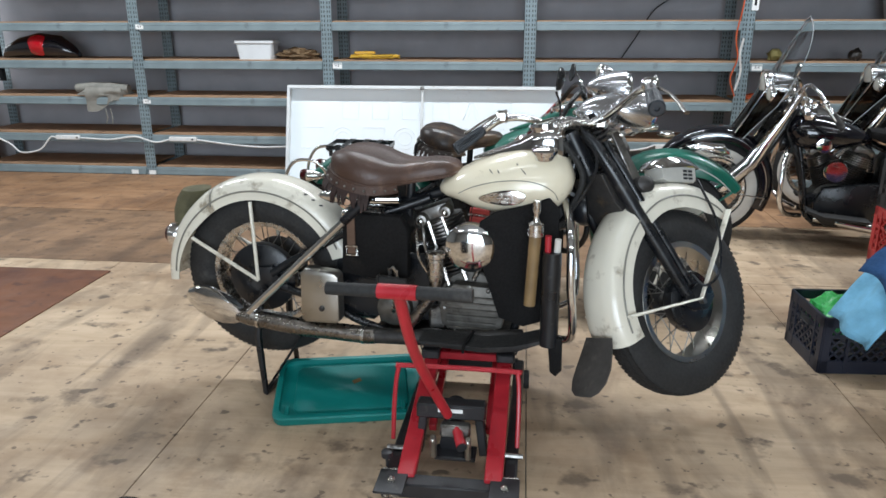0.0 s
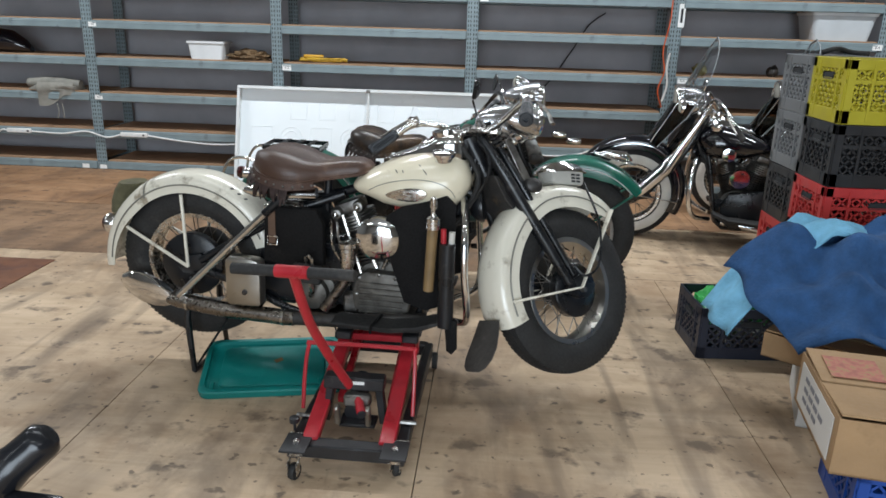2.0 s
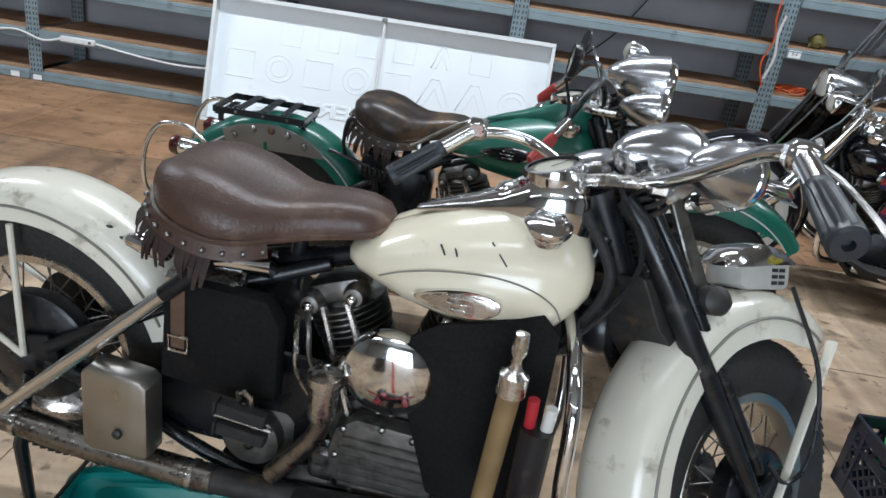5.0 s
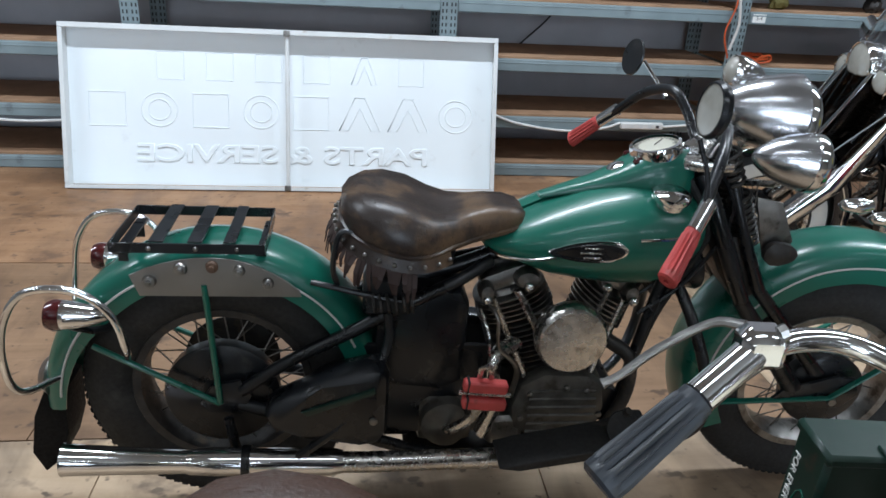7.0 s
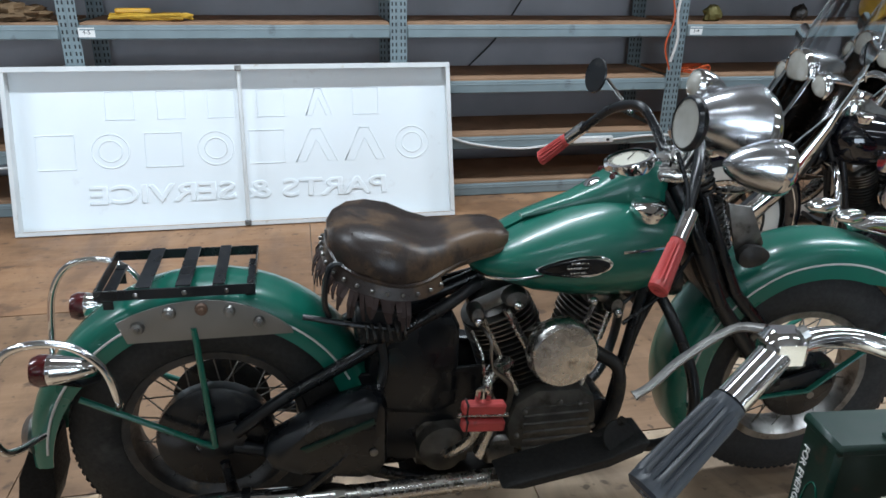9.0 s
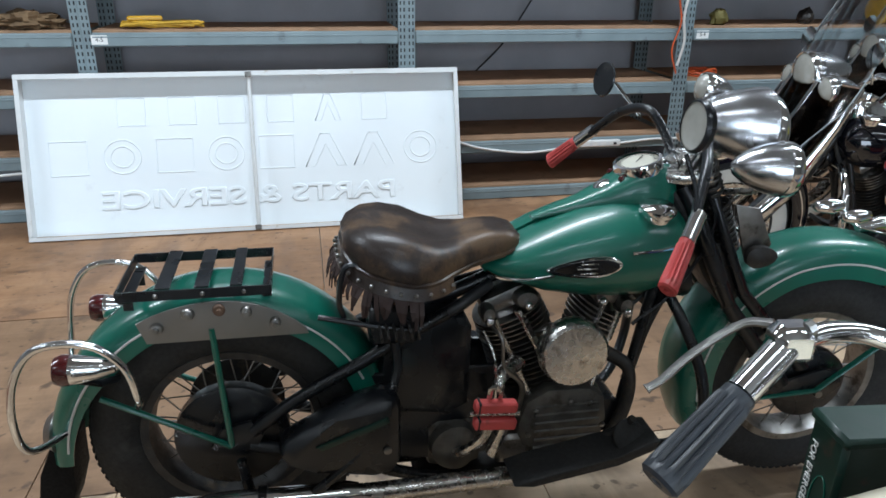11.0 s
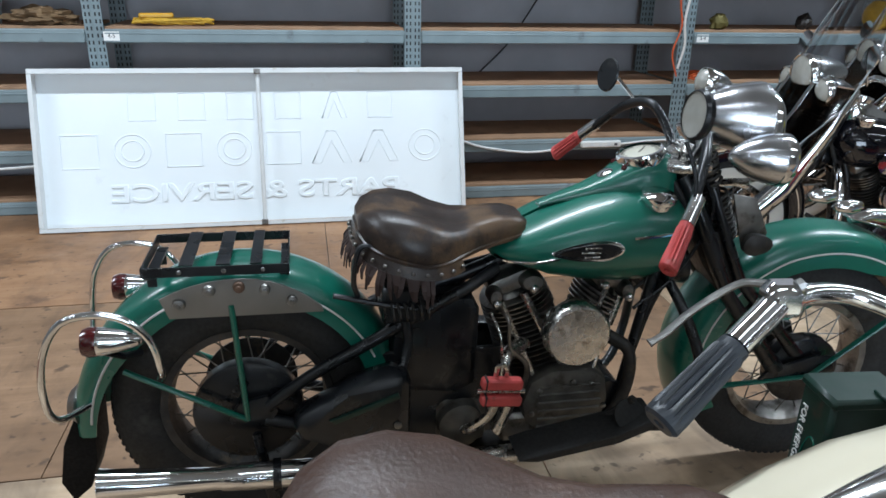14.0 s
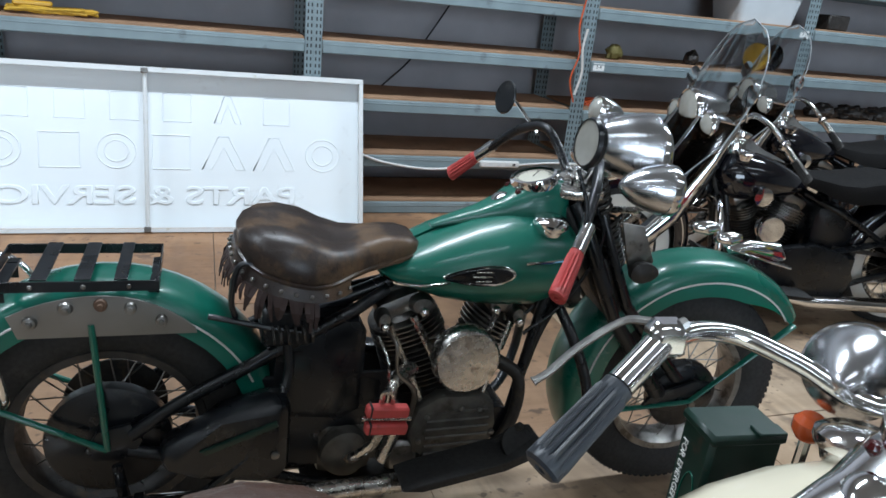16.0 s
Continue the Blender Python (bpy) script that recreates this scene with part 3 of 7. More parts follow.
def engine(bike, gear_cover=True):
    c = Vector((0.915, 0, 0.305))
    A = Matrix.Translation(c) @ pose(0, 0, 0, 90)
    bm = lathe([(0.08, -0.075), (0.125, -0.07), (0.138, -0.05), (0.138, 0.05), (0.125, 0.07), (0.08, 0.075)], A, 32)
    part("crankcase", bm, CASTAL, bike, "oil-stained aluminium crankcase")
    cylinder(bike, c + Vector((-0.055, 0, 0.108)), -22)
    cylinder(bike, c + Vector((0.055, 0, 0.108)), 22)
    # timing cover with cast ribs
    out = [(0.80, 0.30), (0.81, 0.235), (0.86, 0.20), (0.98, 0.20), (1.045, 0.235), (1.06, 0.30), (1.045, 0.365), (0.99, 0.395), (0.86, 0.40), (0.815, 0.365)]
    cover = part("timing_cover", slab(out, 0.05, Matrix.Translation((0, -0.105, 0)), bevel=0.012), CASTAL, bike, "ribbed timing cover")
    bm = bmesh.new()
    for k in range(6):
        z = 0.225 + 0.025 * k
        tube([(0.835, -0.131, z), (1.03 - 0.004 * abs(k - 3), -0.131, z)], 0.0055, 6, bm)
    part("ribs", bm, CASTAL, cover, "cast cooling ribs")
    for x, z in ((0.822, 0.30), (0.835, 0.372), (0.99, 0.382), (1.045, 0.31), (1.02, 0.225), (0.865, 0.212), (0.92, 0.392)):
        part("screw", lathe([(0.008, 0), (0.008, 0.006), (0.003, 0.009)], Matrix.Translation((x, -0.13, z)) @ pose(0, 0, 0, 90), 8), ALU, cover)
    part("generator", rod((1.075, -0.10, 0.315), (1.075, 0.10, 0.315), 0.05, 20), BLACKP, bike, "black generator body")
    part("oil_pump", box((0.075, 0.05, 0.09), (0.795, -0.10, 0.25), bevel=0.012), ALU, bike, "oil pump body")
    part("carburettor", box((0.07, 0.07, 0.10), (0.925, -0.075, 0.53), bevel=0.015), ALU, bike)
    part("intake_manifold", tube([(0.83, -0.03, 0.55), (0.925, -0.05, 0.565), (1.02, -0.03, 0.55)], 0.02, 10), ALU, bike)
    # gearbox
    g = part("gearbox", box((0.17, 0.19, 0.15), (0.63, 0.0, 0.27), bevel=0.03, seg=2), CASTAL, bike, "cast gearbox housing")
    part("gearbox_cover", lathe([(0.07, 0), (0.066, 0.03), (0.03, 0.045), (0.0, 0.047)], Matrix.Translation((0.62, -0.095, 0.275)) @ pose(0, 0, 0, 90), 24), CASTAL, g, "round kickstart cover")
    for k in range(6):
        a = k * math.pi / 3
        part("bolt", lathe([(0.007, 0), (0.007, 0.012)], Matrix.Translation((0.62 + 0.058 * math.cos(a), -0.1, 0.275 + 0.058 * math.sin(a))) @ pose(0, 0, 0, 90), 6), ALU, g)
    # primary on the left
    part("primary_cover", slab([(0.42, 0.30), (0.45, 0.20), (0.56, 0.16), (0.95, 0.16), (1.05, 0.22), (1.07, 0.32), (1.0, 0.42), (0.68, 0.47), (0.48, 0.42)], 0.06, Matrix.Translation((0, 0.15, 0)), bevel=0.015), BLACKP, bike, "pressed steel primary cover")


def kicker(bike, x, z, tip, rubber, y=-0.17):
    a = Vector((x, -0.13, z))
    b = Vector(tip)
    arm = part("kick_arm", tube(spline([a, a + Vector((0.01, -0.03, 0.02)), a.lerp(b, 0.5) + Vector((0.02, -0.02, 0)), b], 5), [0.013] * 16, 8), CHROME_OLD, bike, "chrome kickstart arm")
    part("pedal_bow", tube([b + Vector((-0.002, -0.0, 0.03)), b + Vector((0.0, -0.01, 0.075)), b + Vector((0.012, -0.015, 0.085)), b + Vector((0.024, -0.01, 0.07)), b + Vector((0.024, 0, 0.02))], 0.007, 6), CHROME_OLD, arm)
    part("pedal_spindle", rod(b + Vector((-0.05, -0.012, 0.012)), b + Vector((0.074, -0.012, 0.002)), 0.006, 10), CHROME_OLD, arm, "chrome pedal spindle")
    for k in (0, 1):
        part("pedal_rubber", box((0.105, 0.03, 0.029), b + Vector((0.012, -0.015, 0.031 - 0.047 * k)), Matrix.Rotation(radians(5), 3, "Y"), bevel=0.005), rubber, arm, "rubber pedal block")
        part("pedal_end", box((0.006, 0.032, 0.031), b + Vector((-0.043, -0.015, 0.036 - 0.047 * k)), Matrix.Rotation(radians(5), 3, "Y"), bevel=0.002), RUBBER, arm)


def frame_tubes(bike, m=None):
    pt = lambda n, pts, r=0.0165: part(n, tube(spline(pts, 6), r, 10), BLACKP, bike, "black steel frame tube")  # noqa: E731
    pt("frame_backbone", [(1.27, 0, 0.93), (1.0, 0, 0.80), (0.72, 0, 0.70), (0.52, 0, 0.64)], 0.02)
    pt("frame_seat_tube", [(0.55, 0, 0.72), (0.545, 0, 0.5), (0.55, 0, 0.2)])
    part("steering_head", rod((1.245, 0, 0.96), (1.335, 0, 0.79), 0.03, 16), BLACKP, bike, "black steering head")
    for s in (-1, 1):
        pt("frame_downtube", [(1.28, s * 0.02, 0.88), (1.19, s * 0.07, 0.62), (1.11, s * 0.10, 0.30), (1.06, s * 0.11, 0.19), (0.9, s * 0.115, 0.165), (0.62, s * 0.115, 0.17), (0.3, s * 0.105, 0.27), (0.05, s * 0.10, 0.33)])
        pt("frame_upper_stay", [(0.74, s * 0.03, 0.70), (0.56, s * 0.085, 0.635), (0.40, s * 0.105, 0.555), (0.2, s * 0.108, 0.46), (0.06, s * 0.108, 0.375)])
        part("axle_plate", slab([(-0.05, 0.34), (-0.02, 0.39), (0.06, 0.405), (0.09, 0.36), (0.06, 0.31), (-0.03, 0.31)], 0.014, Matrix.Translation((0, s * 0.105, 0)), bevel=0.004), BLACKP, bike)


def springer(bike, S, head_z=0.0):
    """A girder spring fork with rockers, top springs and axle."""
    F = lambda n, bm, mt, lb="": (bm.transform(S), part(n, bm, mt, bike, lb))[1]  # noqa: E731
    for s in (-1, 1):
        F("rear_fork_leg", tube([(1.265, s * 0.05, 0.945), (1.29, s * 0.075, 0.90), (1.345, s * 0.098, 0.79), (1.43, s * 0.102, 0.63), (1.565, s * 0.104, 0.37)], [0.019, 0.021, 0.023, 0.021, 0.017], 10), BLACKP, "black fork leg")
        F("front_fork_leg", tube([(1.35, s * 0.05, 0.93), (1.385, s * 0.085, 0.83), (1.47, s * 0.088, 0.66), (1.60, s * 0.09, 0.41)], [0.013, 0.014, 0.014, 0.013], 10), BLACKP, "black spring leg")
        F("rocker", slab([(1.535, 0.355), (1.55, 0.39), (1.63, 0.435), (1.68, 0.43), (1.70, 0.38), (1.66, 0.335), (1.6, 0.33)], 0.014, Matrix.Translation((0, s * 0.108, -0.02)), bevel=0.004), BLACKP, "fork rocker plate")
        for z0, ln, x0 in ((0.945, 0.09, 1.29), (0.80, 0.145, 1.345)):
            ax = Vector((0.40, 0, -0.916))
            top = Vector((x0 + 0.03, s * 0.042, z0 + 0.06 if z0 > 0.9 else z0 + 0.1))
            turns = 5 if z0 > 0.9 else 9
            u, v = Vector((0, 1, 0)), Vector((0.916, 0, 0.40))
            pts = [top + ax * (ln * k / (turns * 10)) + (u * math.cos(k * 0.628) + v * math.sin(k * 0.628)) * 0.028 for k in range(turns * 10 + 1)]
            F("fork_spring", tube(pts, 0.0055, 6), IRON, "dark coil fork spring")
            F("spring_rod", rod(top + ax * -0.02, top + ax * (ln + 0.03), 0.012, 8), BLACKP)
    F("top_clamp", slab([(1.20, -0.07), (1.24, -0.085), (1.33, -0.075), (1.36, -0.03), (1.36, 0.03), (1.33, 0.075), (1.24, 0.085), (1.20, 0.07)], 0.025, Matrix.Translation((0, 0, 0.975)) @ pose(0, 0, 0, 90), bevel=0.006), CHROME_OLD, "fork top clamp")
    F("stem_nut", lathe([(0.024, 0), (0.024, 0.02), (0.012, 0.03)], Matrix.Translation((1.243, 0, 0.985)), 6), CHROME, "chrome stem nut")
    F("front_axle", rod((BASE, -0.135, R_WHEEL), (BASE, 0.135, R_WHEEL), 0.011, 10), ALU)


def handlebar(bike, S, grips, bar_mat, lever=True, grip_w=0.43, rise=0.0, lines=None):
    S = Matrix() if lines else S
    F = lambda n, bm, mt, p=None, lb="": (bm.transform(S), part(n, bm, mt, p or bike, lb))[1]  # noqa: E731
    pts = [(1.285, 0, 1.0)]
    for s in (1, -1):
        side = [(1.285, 0, 1.0), (1.275, s * 0.06, 1.005), (1.262, s * 0.12, 1.055 + rise * 0.4), (1.235, s * 0.18, 1.092 + rise * 0.6), (1.19, s * 0.27, 1.06 + rise * 0.8), (1.135, s * 0.345, 0.985 + rise), (1.112, s * 0.375, 0.957 + rise), (1.045, s * grip_w, 0.885 + rise)]
        if lines:
            side = lines[s]
        bar = F("handlebar", tube(spline(side, 6), 0.0135, 10), bar_mat, None, "bent tube handlebar")
        a, b = Vector((1.098, s * (0.375 + 0.01), 0.942 + rise)), Vector((1.035, s * (grip_w + 0.008), 0.873 + rise))
        if lines:
            a, b = (Vector(p) for p in lines[s][-2:])
        d = (b - a).normalized()
        bm = bmesh.new()
        m = along(a, b + d * 0.02)
        L = (b + d * 0.02 - a).length
        rings = []
        for r, z, rib in ((0.015, 0, 0), (0.0195, 0.003, 0), (0.0195, 0.012, 0), (0.0195, 0.018, 0.002), (0.0205, L * 0.5, 0.0022), (0.0225, L - 0.02, 0.0024), (0.0245, L - 0.012, 0), (0.0245, L - 0.004, 0), (0.020, L, 0), (0.008, L, 0), (0.007, L - 0.012, 0)):
            rings.append([m @ Vector(((r + rib * (1, 0.2, -1, 0.2)[k % 4]) * math.cos(k * math.pi / 28), (r + rib * (1, 0.2, -1, 0.2)[k % 4]) * math.sin(k * math.pi / 28), z)) for k in range(56)])
        loft(rings, bm)
        F("grip", bm, grips, bar, "ridged rubber handlebar grip")
        F("control_sleeve", rod(a - d * 0.075, a, 0.0185, 16), CHROME, bar, "polished control sleeve")
        if lever:
            c = a - d * 0.085
            bm = box((0.05, 0.04, 0.045), c, bevel=0.01)
            F("lever_clamp", bm, CHROME, bar, "chrome lever clamp")
            for dz in (0.018, -0.016):
                F("clamp_screw", lathe([(0.009, 0), (0.009, 0.008), (0.004, 0.01)], Matrix.Translation(c + Vector((0.014, -s * 0.006, dz))) @ pose(0, 0, 0, 0, 60), 8), ALU, bar)
            fw = Vector((0.42, s * 0.5, 0.22)).normalized() if not lines else (Vector((-0.15, 0.75, 0.2)) if s > 0 else Vector((0.9, 0.1, -0.25))).normalized()
            p0 = c + fw * 0.03
            F("lever", tube(spline([p0, p0 + fw * 0.03 + d * 0.03, p0 + fw * 0.05 + d * 0.1, p0 + fw * 0.055 + d * 0.15, p0 + fw * 0.062 + d * 0.175], 5), [0.009] * 5 + [0.008] * 10 + [0.0075] * 5 + [0.010], 8, flat=0.55), ALU, bar, "cast aluminium hand lever")
    F("bar_clamp", box((0.05, 0.10, 0.045), (1.285, 0, 1.0), bevel=0.012), CHROME_OLD)


def lamp_shell(bike, S, at, r, length, tilt=4, name="headlamp"):
    """A bullet lamp: spun shell with rim and glass."""
    m = S @ Matrix.Translation(at) @ pose(0, 0, 0, 0, 90 + tilt, 0)
    prof = [(0.0, -length), (r * 0.10, -length * 0.99), (r * 0.34, -length * 0.9), (r * 0.62, -length * 0.68), (r * 0.84, -length * 0.4), (r * 0.96, -length * 0.16), (r, 0)]
    h = part(name, lathe(prof, m, 32, cap=False), HEAD_STEEL, bike, "polished bullet lamp shell")
    part("bezel", lathe([(r, 0), (r * 1.045, 0.002), (r * 1.055, 0.012), (r * 1.04, 0.024), (r * 0.98, 0.03), (r * 0.94, 0.026)], m, 32, cap=False), CHROME, h, "chrome lamp rim")
    part("glass", lathe([(r * 0.96, 0.022), (r * 0.75, 0.034), (r * 0.4, 0.042), (0, 0.045)], m, 28, cap=False), LENS, h, "ribbed lamp glass")
    return h


def dash(bike, paint):
    """The instrument panel along the tank's middle."""
    st = [(0.84, 0.012, 0.84, 0.848), (0.90, 0.024, 0.855, 0.872), (0.97, 0.036, 0.87, 0.896), (1.03, 0.05, 0.88, 0.925), (1.075, 0.066, 0.885, 0.957), (1.12, 0.075, 0.885, 0.978), (1.17, 0.075, 0.88, 0.982), (1.205, 0.06, 0.87, 0.965), (1.225, 0.04, 0.86, 0.93)]
    rings = []
    for x, w, zb, zt in st:
        h = zt - zb
        sec = [(-1, 0), (-1, 0.35), (-0.93, 0.66), (-0.72, 0.88), (-0.3, 0.99), (0.3, 0.99), (0.72, 0.88), (0.93, 0.66), (1, 0.35), (1, 0)]
        rings.append([Vector((x, a * w, zb + b * h)) for a, b in sec])
    d = part("dash", loft(rings), paint, bike, "instrument panel on top of the tank")
    m = Matrix.Translation((1.125, 0, 0.968)) @ pose(0, 0, 0, 0, -16, 0)
    part("gauge_rim", lathe([(0.062, -0.02), (0.066, 0.006), (0.063, 0.017), (0.055, 0.018)], m, 32, cap=False), CHROME, d, "chrome speedometer rim")
    part("gauge_face", lathe([(0.057, 0.011), (0.0, 0.0125)], m, 28, cap=False), DIAL, d, "pale speedometer dial")
    bm = bmesh.new()
    for k in range(25):
        a = radians(-30 + 10 * k)
        box((0.009 if k % 2 else 0.013, 0.0018, 0.0008), (0.047 * math.cos(a), 0.047 * math.sin(a), 0.0135), Matrix.Rotation(a, 3, "Z"), bm=bm)
    box((0.045, 0.0022, 0.0008), (0.012, 0.01, 0.0148), Matrix.Rotation(0.7, 3, "Z"), bm=bm)
    bm.transform(m)
    part("gauge_marks", bm, INK, d, smooth=False)
    part("ignition_switch", lathe([(0.022, -0.01), (0.022, 0.008), (0.012, 0.014), (0, 0.015)], Matrix.Translation((1.03, 0, 0.918)) @ pose(0, 0, 0, 0, -28, 0), 18), CHROME, d, "chrome switch knob")
    for s in (-1, 1):
        part("warning_lamp", ball((1.065, s * 0.035, 0.945), 0.009, seg=8), REDLENS, d)
    return d


def filler_cap(bike, s):
    z = 0.862
    part("filler_cap", lathe([(0.034, -0.01), (0.036, 0.0), (0.036, 0.006), (0.044, 0.009), (0.046, 0.016), (0.045, 0.024), (0.036, 0.03), (0.0, 0.032)], Matrix.Translation((1.135, s * 0.108, z + 0.010)) @ pose(0, 0, 0, s * -9), 28), CHROME, bike, "chrome filler cap")


def badge(bike, s, body, c=(0.955, 0.79)):
    """A teardrop metal badge, plain."""
    out = []
    for k in range(28):
        a = 2 * math.pi * k / 28
        x = math.cos(a)
        out.append((c[0] + 0.095 * x, c[1] + 0.008 * x + 0.034 * math.sin(a) * (0.38 + 0.62 * (0.5 + 0.5 * x) ** 0.7) * (1 if x > -0.98 else 0.2)))
    y = s * (at_profile(TANK, c[0], 3) * 0.99 + 0.006)
    slope = math.atan((at_profile(TANK, c[0] + 0.07, 3) - at_profile(TANK, c[0] - 0.07, 3)) / 0.14)
    m = Matrix.Translation((c[0], y, 0)) @ Matrix.Rotation(s * slope, 4, "Z") @ Matrix.Translation((-c[0], 0, 0))
    b = part("tank_badge", slab(out, 0.012, m, bevel=0.004), CHROME, bike, "plain teardrop metal badge")
    inner = [(c[0] + 0.004 + (x - c[0]) * 0.86, c[1] + (z - c[1]) * 0.74) for x, z in out]
    part("badge_inlay", slab(inner, 0.003, Matrix.Translation((0, s * 0.0068, 0)) @ m, bevel=0.001), body, b, "dull badge inlay")
    for k in (-1, 0, 1):
        part("badge_bar", box((0.085 - 0.02 * abs(k), 0.003, 0.004), Matrix.Translation((0, s * 0.0085, 0)) @ m @ Vector((c[0] + 0.02, 0, c[1] + 0.012 * k)), bevel=0.001), CHROME_OLD, b)
    return b



def common(bike, o):
    """The parts that all three machines share."""
    steer = o["steer"]
    ax = Vector((0.47, 0, -0.883))
    S = Matrix.Translation((1.25, 0, 0.95)) @ Matrix.Rotation(radians(-steer), 4, ax) @ Matrix.Translation((-1.25, 0, -0.95))
    wheel(bike, (0, R_WHEEL), Matrix(), 36, o.get("whitewall", False), 0.14, o.get("rim"))
    wheel(bike, (BASE, R_WHEEL), S, 36, o.get("whitewall", False), 0.112, o.get("front_rim"))
    frame_tubes(bike)
    springer(bike, S)
    engine(bike)
    for s in (-1, 1):
        part("fuel_tank", half_tank(s, TANK), o["tank"], bike, o["tank_label"])
        filler_cap(bike, s)
        if o.get("badge", True):
            badge(bike, s, o["inlay"], o["badge_at"])
    dash(bike, o["dash"])
    # fenders
    rr = lambda a: 0.405 + 0.03 * max(0, (math.degrees(a) - 130) / 60) ** 1.5  # noqa: E731
    rw = lambda a: 0.185 - 0.02 * max(0, (math.degrees(a) - 150) / 40)  # noqa: E731
    rs = lambda a: 0.085 - 0.03 * max(0, (math.degrees(a) - 140) / 50)  # noqa: E731
    c = (0.0, R_WHEEL)
    fen = part("rear_fender", shell_strip(steps(18, 186, 34), rr, rw, rs, c), o["fender"], bike, o["fender_label"])
    fr = lambda a: 0.445 - 0.055 * max(0, (math.degrees(a) - 110) / 90)  # noqa: E731
    fw = lambda a: o.get("fw", 0.185) - 0.05 * max(0, (62 - math.degrees(a)) / 25) + 0.015 * max(0, (math.degrees(a) - 130) / 70)  # noqa: E731
    fs = lambda a: 0.10 - 0.055 * max(0, (70 - math.degrees(a)) / 33)  # noqa: E731
    fc = (BASE, R_WHEEL)
    ff = part("front_fender", shell_strip(steps(o.get("tip", 37), 202, 34), fr, fw, fs, fc, m=S), o["fender"], bike, o["fender_label"])
    for s in (-1, 1):
        part("fender_stripe", fender_line(steps(24, 180, 40), rr, rw, 0.05, c, None, o.get("stripe_r", 0.003), s), o["stripe"], fen)
        part("fender_stripe", fender_line(steps(o.get("tip", 37) + 4, 196, 40), fr, fw, 0.055, fc, S, o.get("stripe_r", 0.003), s), o["stripe"], ff)
        # braces
        for a in (94, 152):
            q = radians(a)
            end = Vector((rr(q) - 0.09, 0, 0)).x
            part("fender_brace", rod((0.0, s * 0.118, R_WHEEL), (end * math.cos(q), s * 0.098, R_WHEEL + end * math.sin(q)), 0.0075, 8), o["brace"], bike, "thin steel fender brace")
        for a in (o.get("tip", 37) + 4, 186):
            q = radians(a)
            end = fr(q) - 0.05
            bm = tube([(BASE - 0.01, s * 0.128, R_WHEEL + 0.01), (BASE + end * math.cos(q), s * 0.105, R_WHEEL + end * math.sin(q))], [0.009, 0.013], 8, flat=0.5)
            bm.transform(S)
            part("fender_brace", bm, o["brace"], bike, "thin steel fender brace")
    bm = bmesh.new()
    loft([[(BASE + x - 0.002, -w, z), (BASE + x - 0.012, 0, z), (BASE + x - 0.002, w, z), (BASE + x + 0.003, w, z), (BASE + x - 0.007, 0, z), (BASE + x + 0.003, -w, z)] for x, w, z in ((-0.395, 0.062, 0.24), (-0.41, 0.075, 0.19), (-0.43, 0.084, 0.14), (-0.455, 0.082, 0.095), (-0.475, 0.066, 0.065), (-0.485, 0.04, 0.05))], bm)
    bm.transform(S)
    if o.get("mudflap", True):
        part("mudflap", bm, FLAP, bike, "black leather mud flap")
    handlebar(bike, S, o["grip"], o["bar"], grip_w=o.get("grip_w", 0.43), rise=o.get("rise", 0.0), lever=o.get("lever", True), lines=o.get("lines"))
    hx, hz, hr, hl = o.get("lamp", (1.465, 1.07, 0.098, 0.195))
    lamp_shell(bike, S, (hx, 0, hz), hr, hl)
    for s in (-1, 1):
        lamp_shell(bike, S, (hx - 0.02, s * 0.155, hz - 0.045 + o.get("pod", 0)), 0.064, 0.12, name="spot_lamp")
        bm = tube([(1.38, s * 0.04, 0.93), (1.42, s * 0.10, 0.95), (1.45, s * 0.155, 0.99)], 0.009, 8)
        bm.transform(S)
        part("lamp_bracket", bm, CHROME_OLD, bike, "lamp bracket")
    # oil tank and battery box
    part("oil_tank", slab([(0.42, 0.42), (0.44, 0.60), (0.50, 0.645), (0.64, 0.645), (0.67, 0.60), (0.67, 0.38), (0.6, 0.35), (0.45, 0.37)], 0.19, bevel=0.03), BLACKP, bike, "black oil tank under the saddle")
    part("chain_guard", tube([(0.06, 0.10, 0.46), (0.3, 0.12, 0.475), (0.55, 0.13, 0.42)], [0.02, 0.03, 0.03], 8, flat=0.4), BLACKP, bike)
    # sprocket
    part("rear_sprocket", lathe([(0.05, 0.088), (0.118, 0.088), (0.124, 0.09), (0.124, 0.094), (0.05, 0.096)], Matrix.Translation((0, 0, R_WHEEL)) @ pose(0, 0, 0, -90), 40), IRON, bike)
    # dark lower gear between the engine and the rear wheel, added to fill its gaps
    part("battery_tray", box((0.16, 0.20, 0.20), (0.46, 0.02, 0.30), bevel=0.015), BLACKP, bike, "black battery tray")
    part("drive_chain", box((0.50, 0.012, 0.02), (0.28, 0.105, 0.42), Matrix.Rotation(radians(-4), 3, "Y")), IRON, bike, "greasy drive chain")
    part("skid_plate", slab([(0.52, 0.15), (0.60, 0.135), (1.02, 0.135), (1.10, 0.19), (1.08, 0.20), (0.6, 0.165)], 0.20, bevel=0.006), IRON, bike, "greasy lower engine plate")
    # plain black sheet added to hide the bright floor behind the engine
    part("lower_cover", box((0.42, 0.012, 0.27), (0.57, -0.082, 0.36), bevel=0.004), BLACKP, bike, "black plate added to close gaps beside the engine")
    part("relay_box", box((0.075, 0.12, 0.19), (1.205, 0, 0.70), Matrix.Rotation(radians(-20), 3, "Y"), bevel=0.012), BLACKP, bike, "black relay box at the steering head")
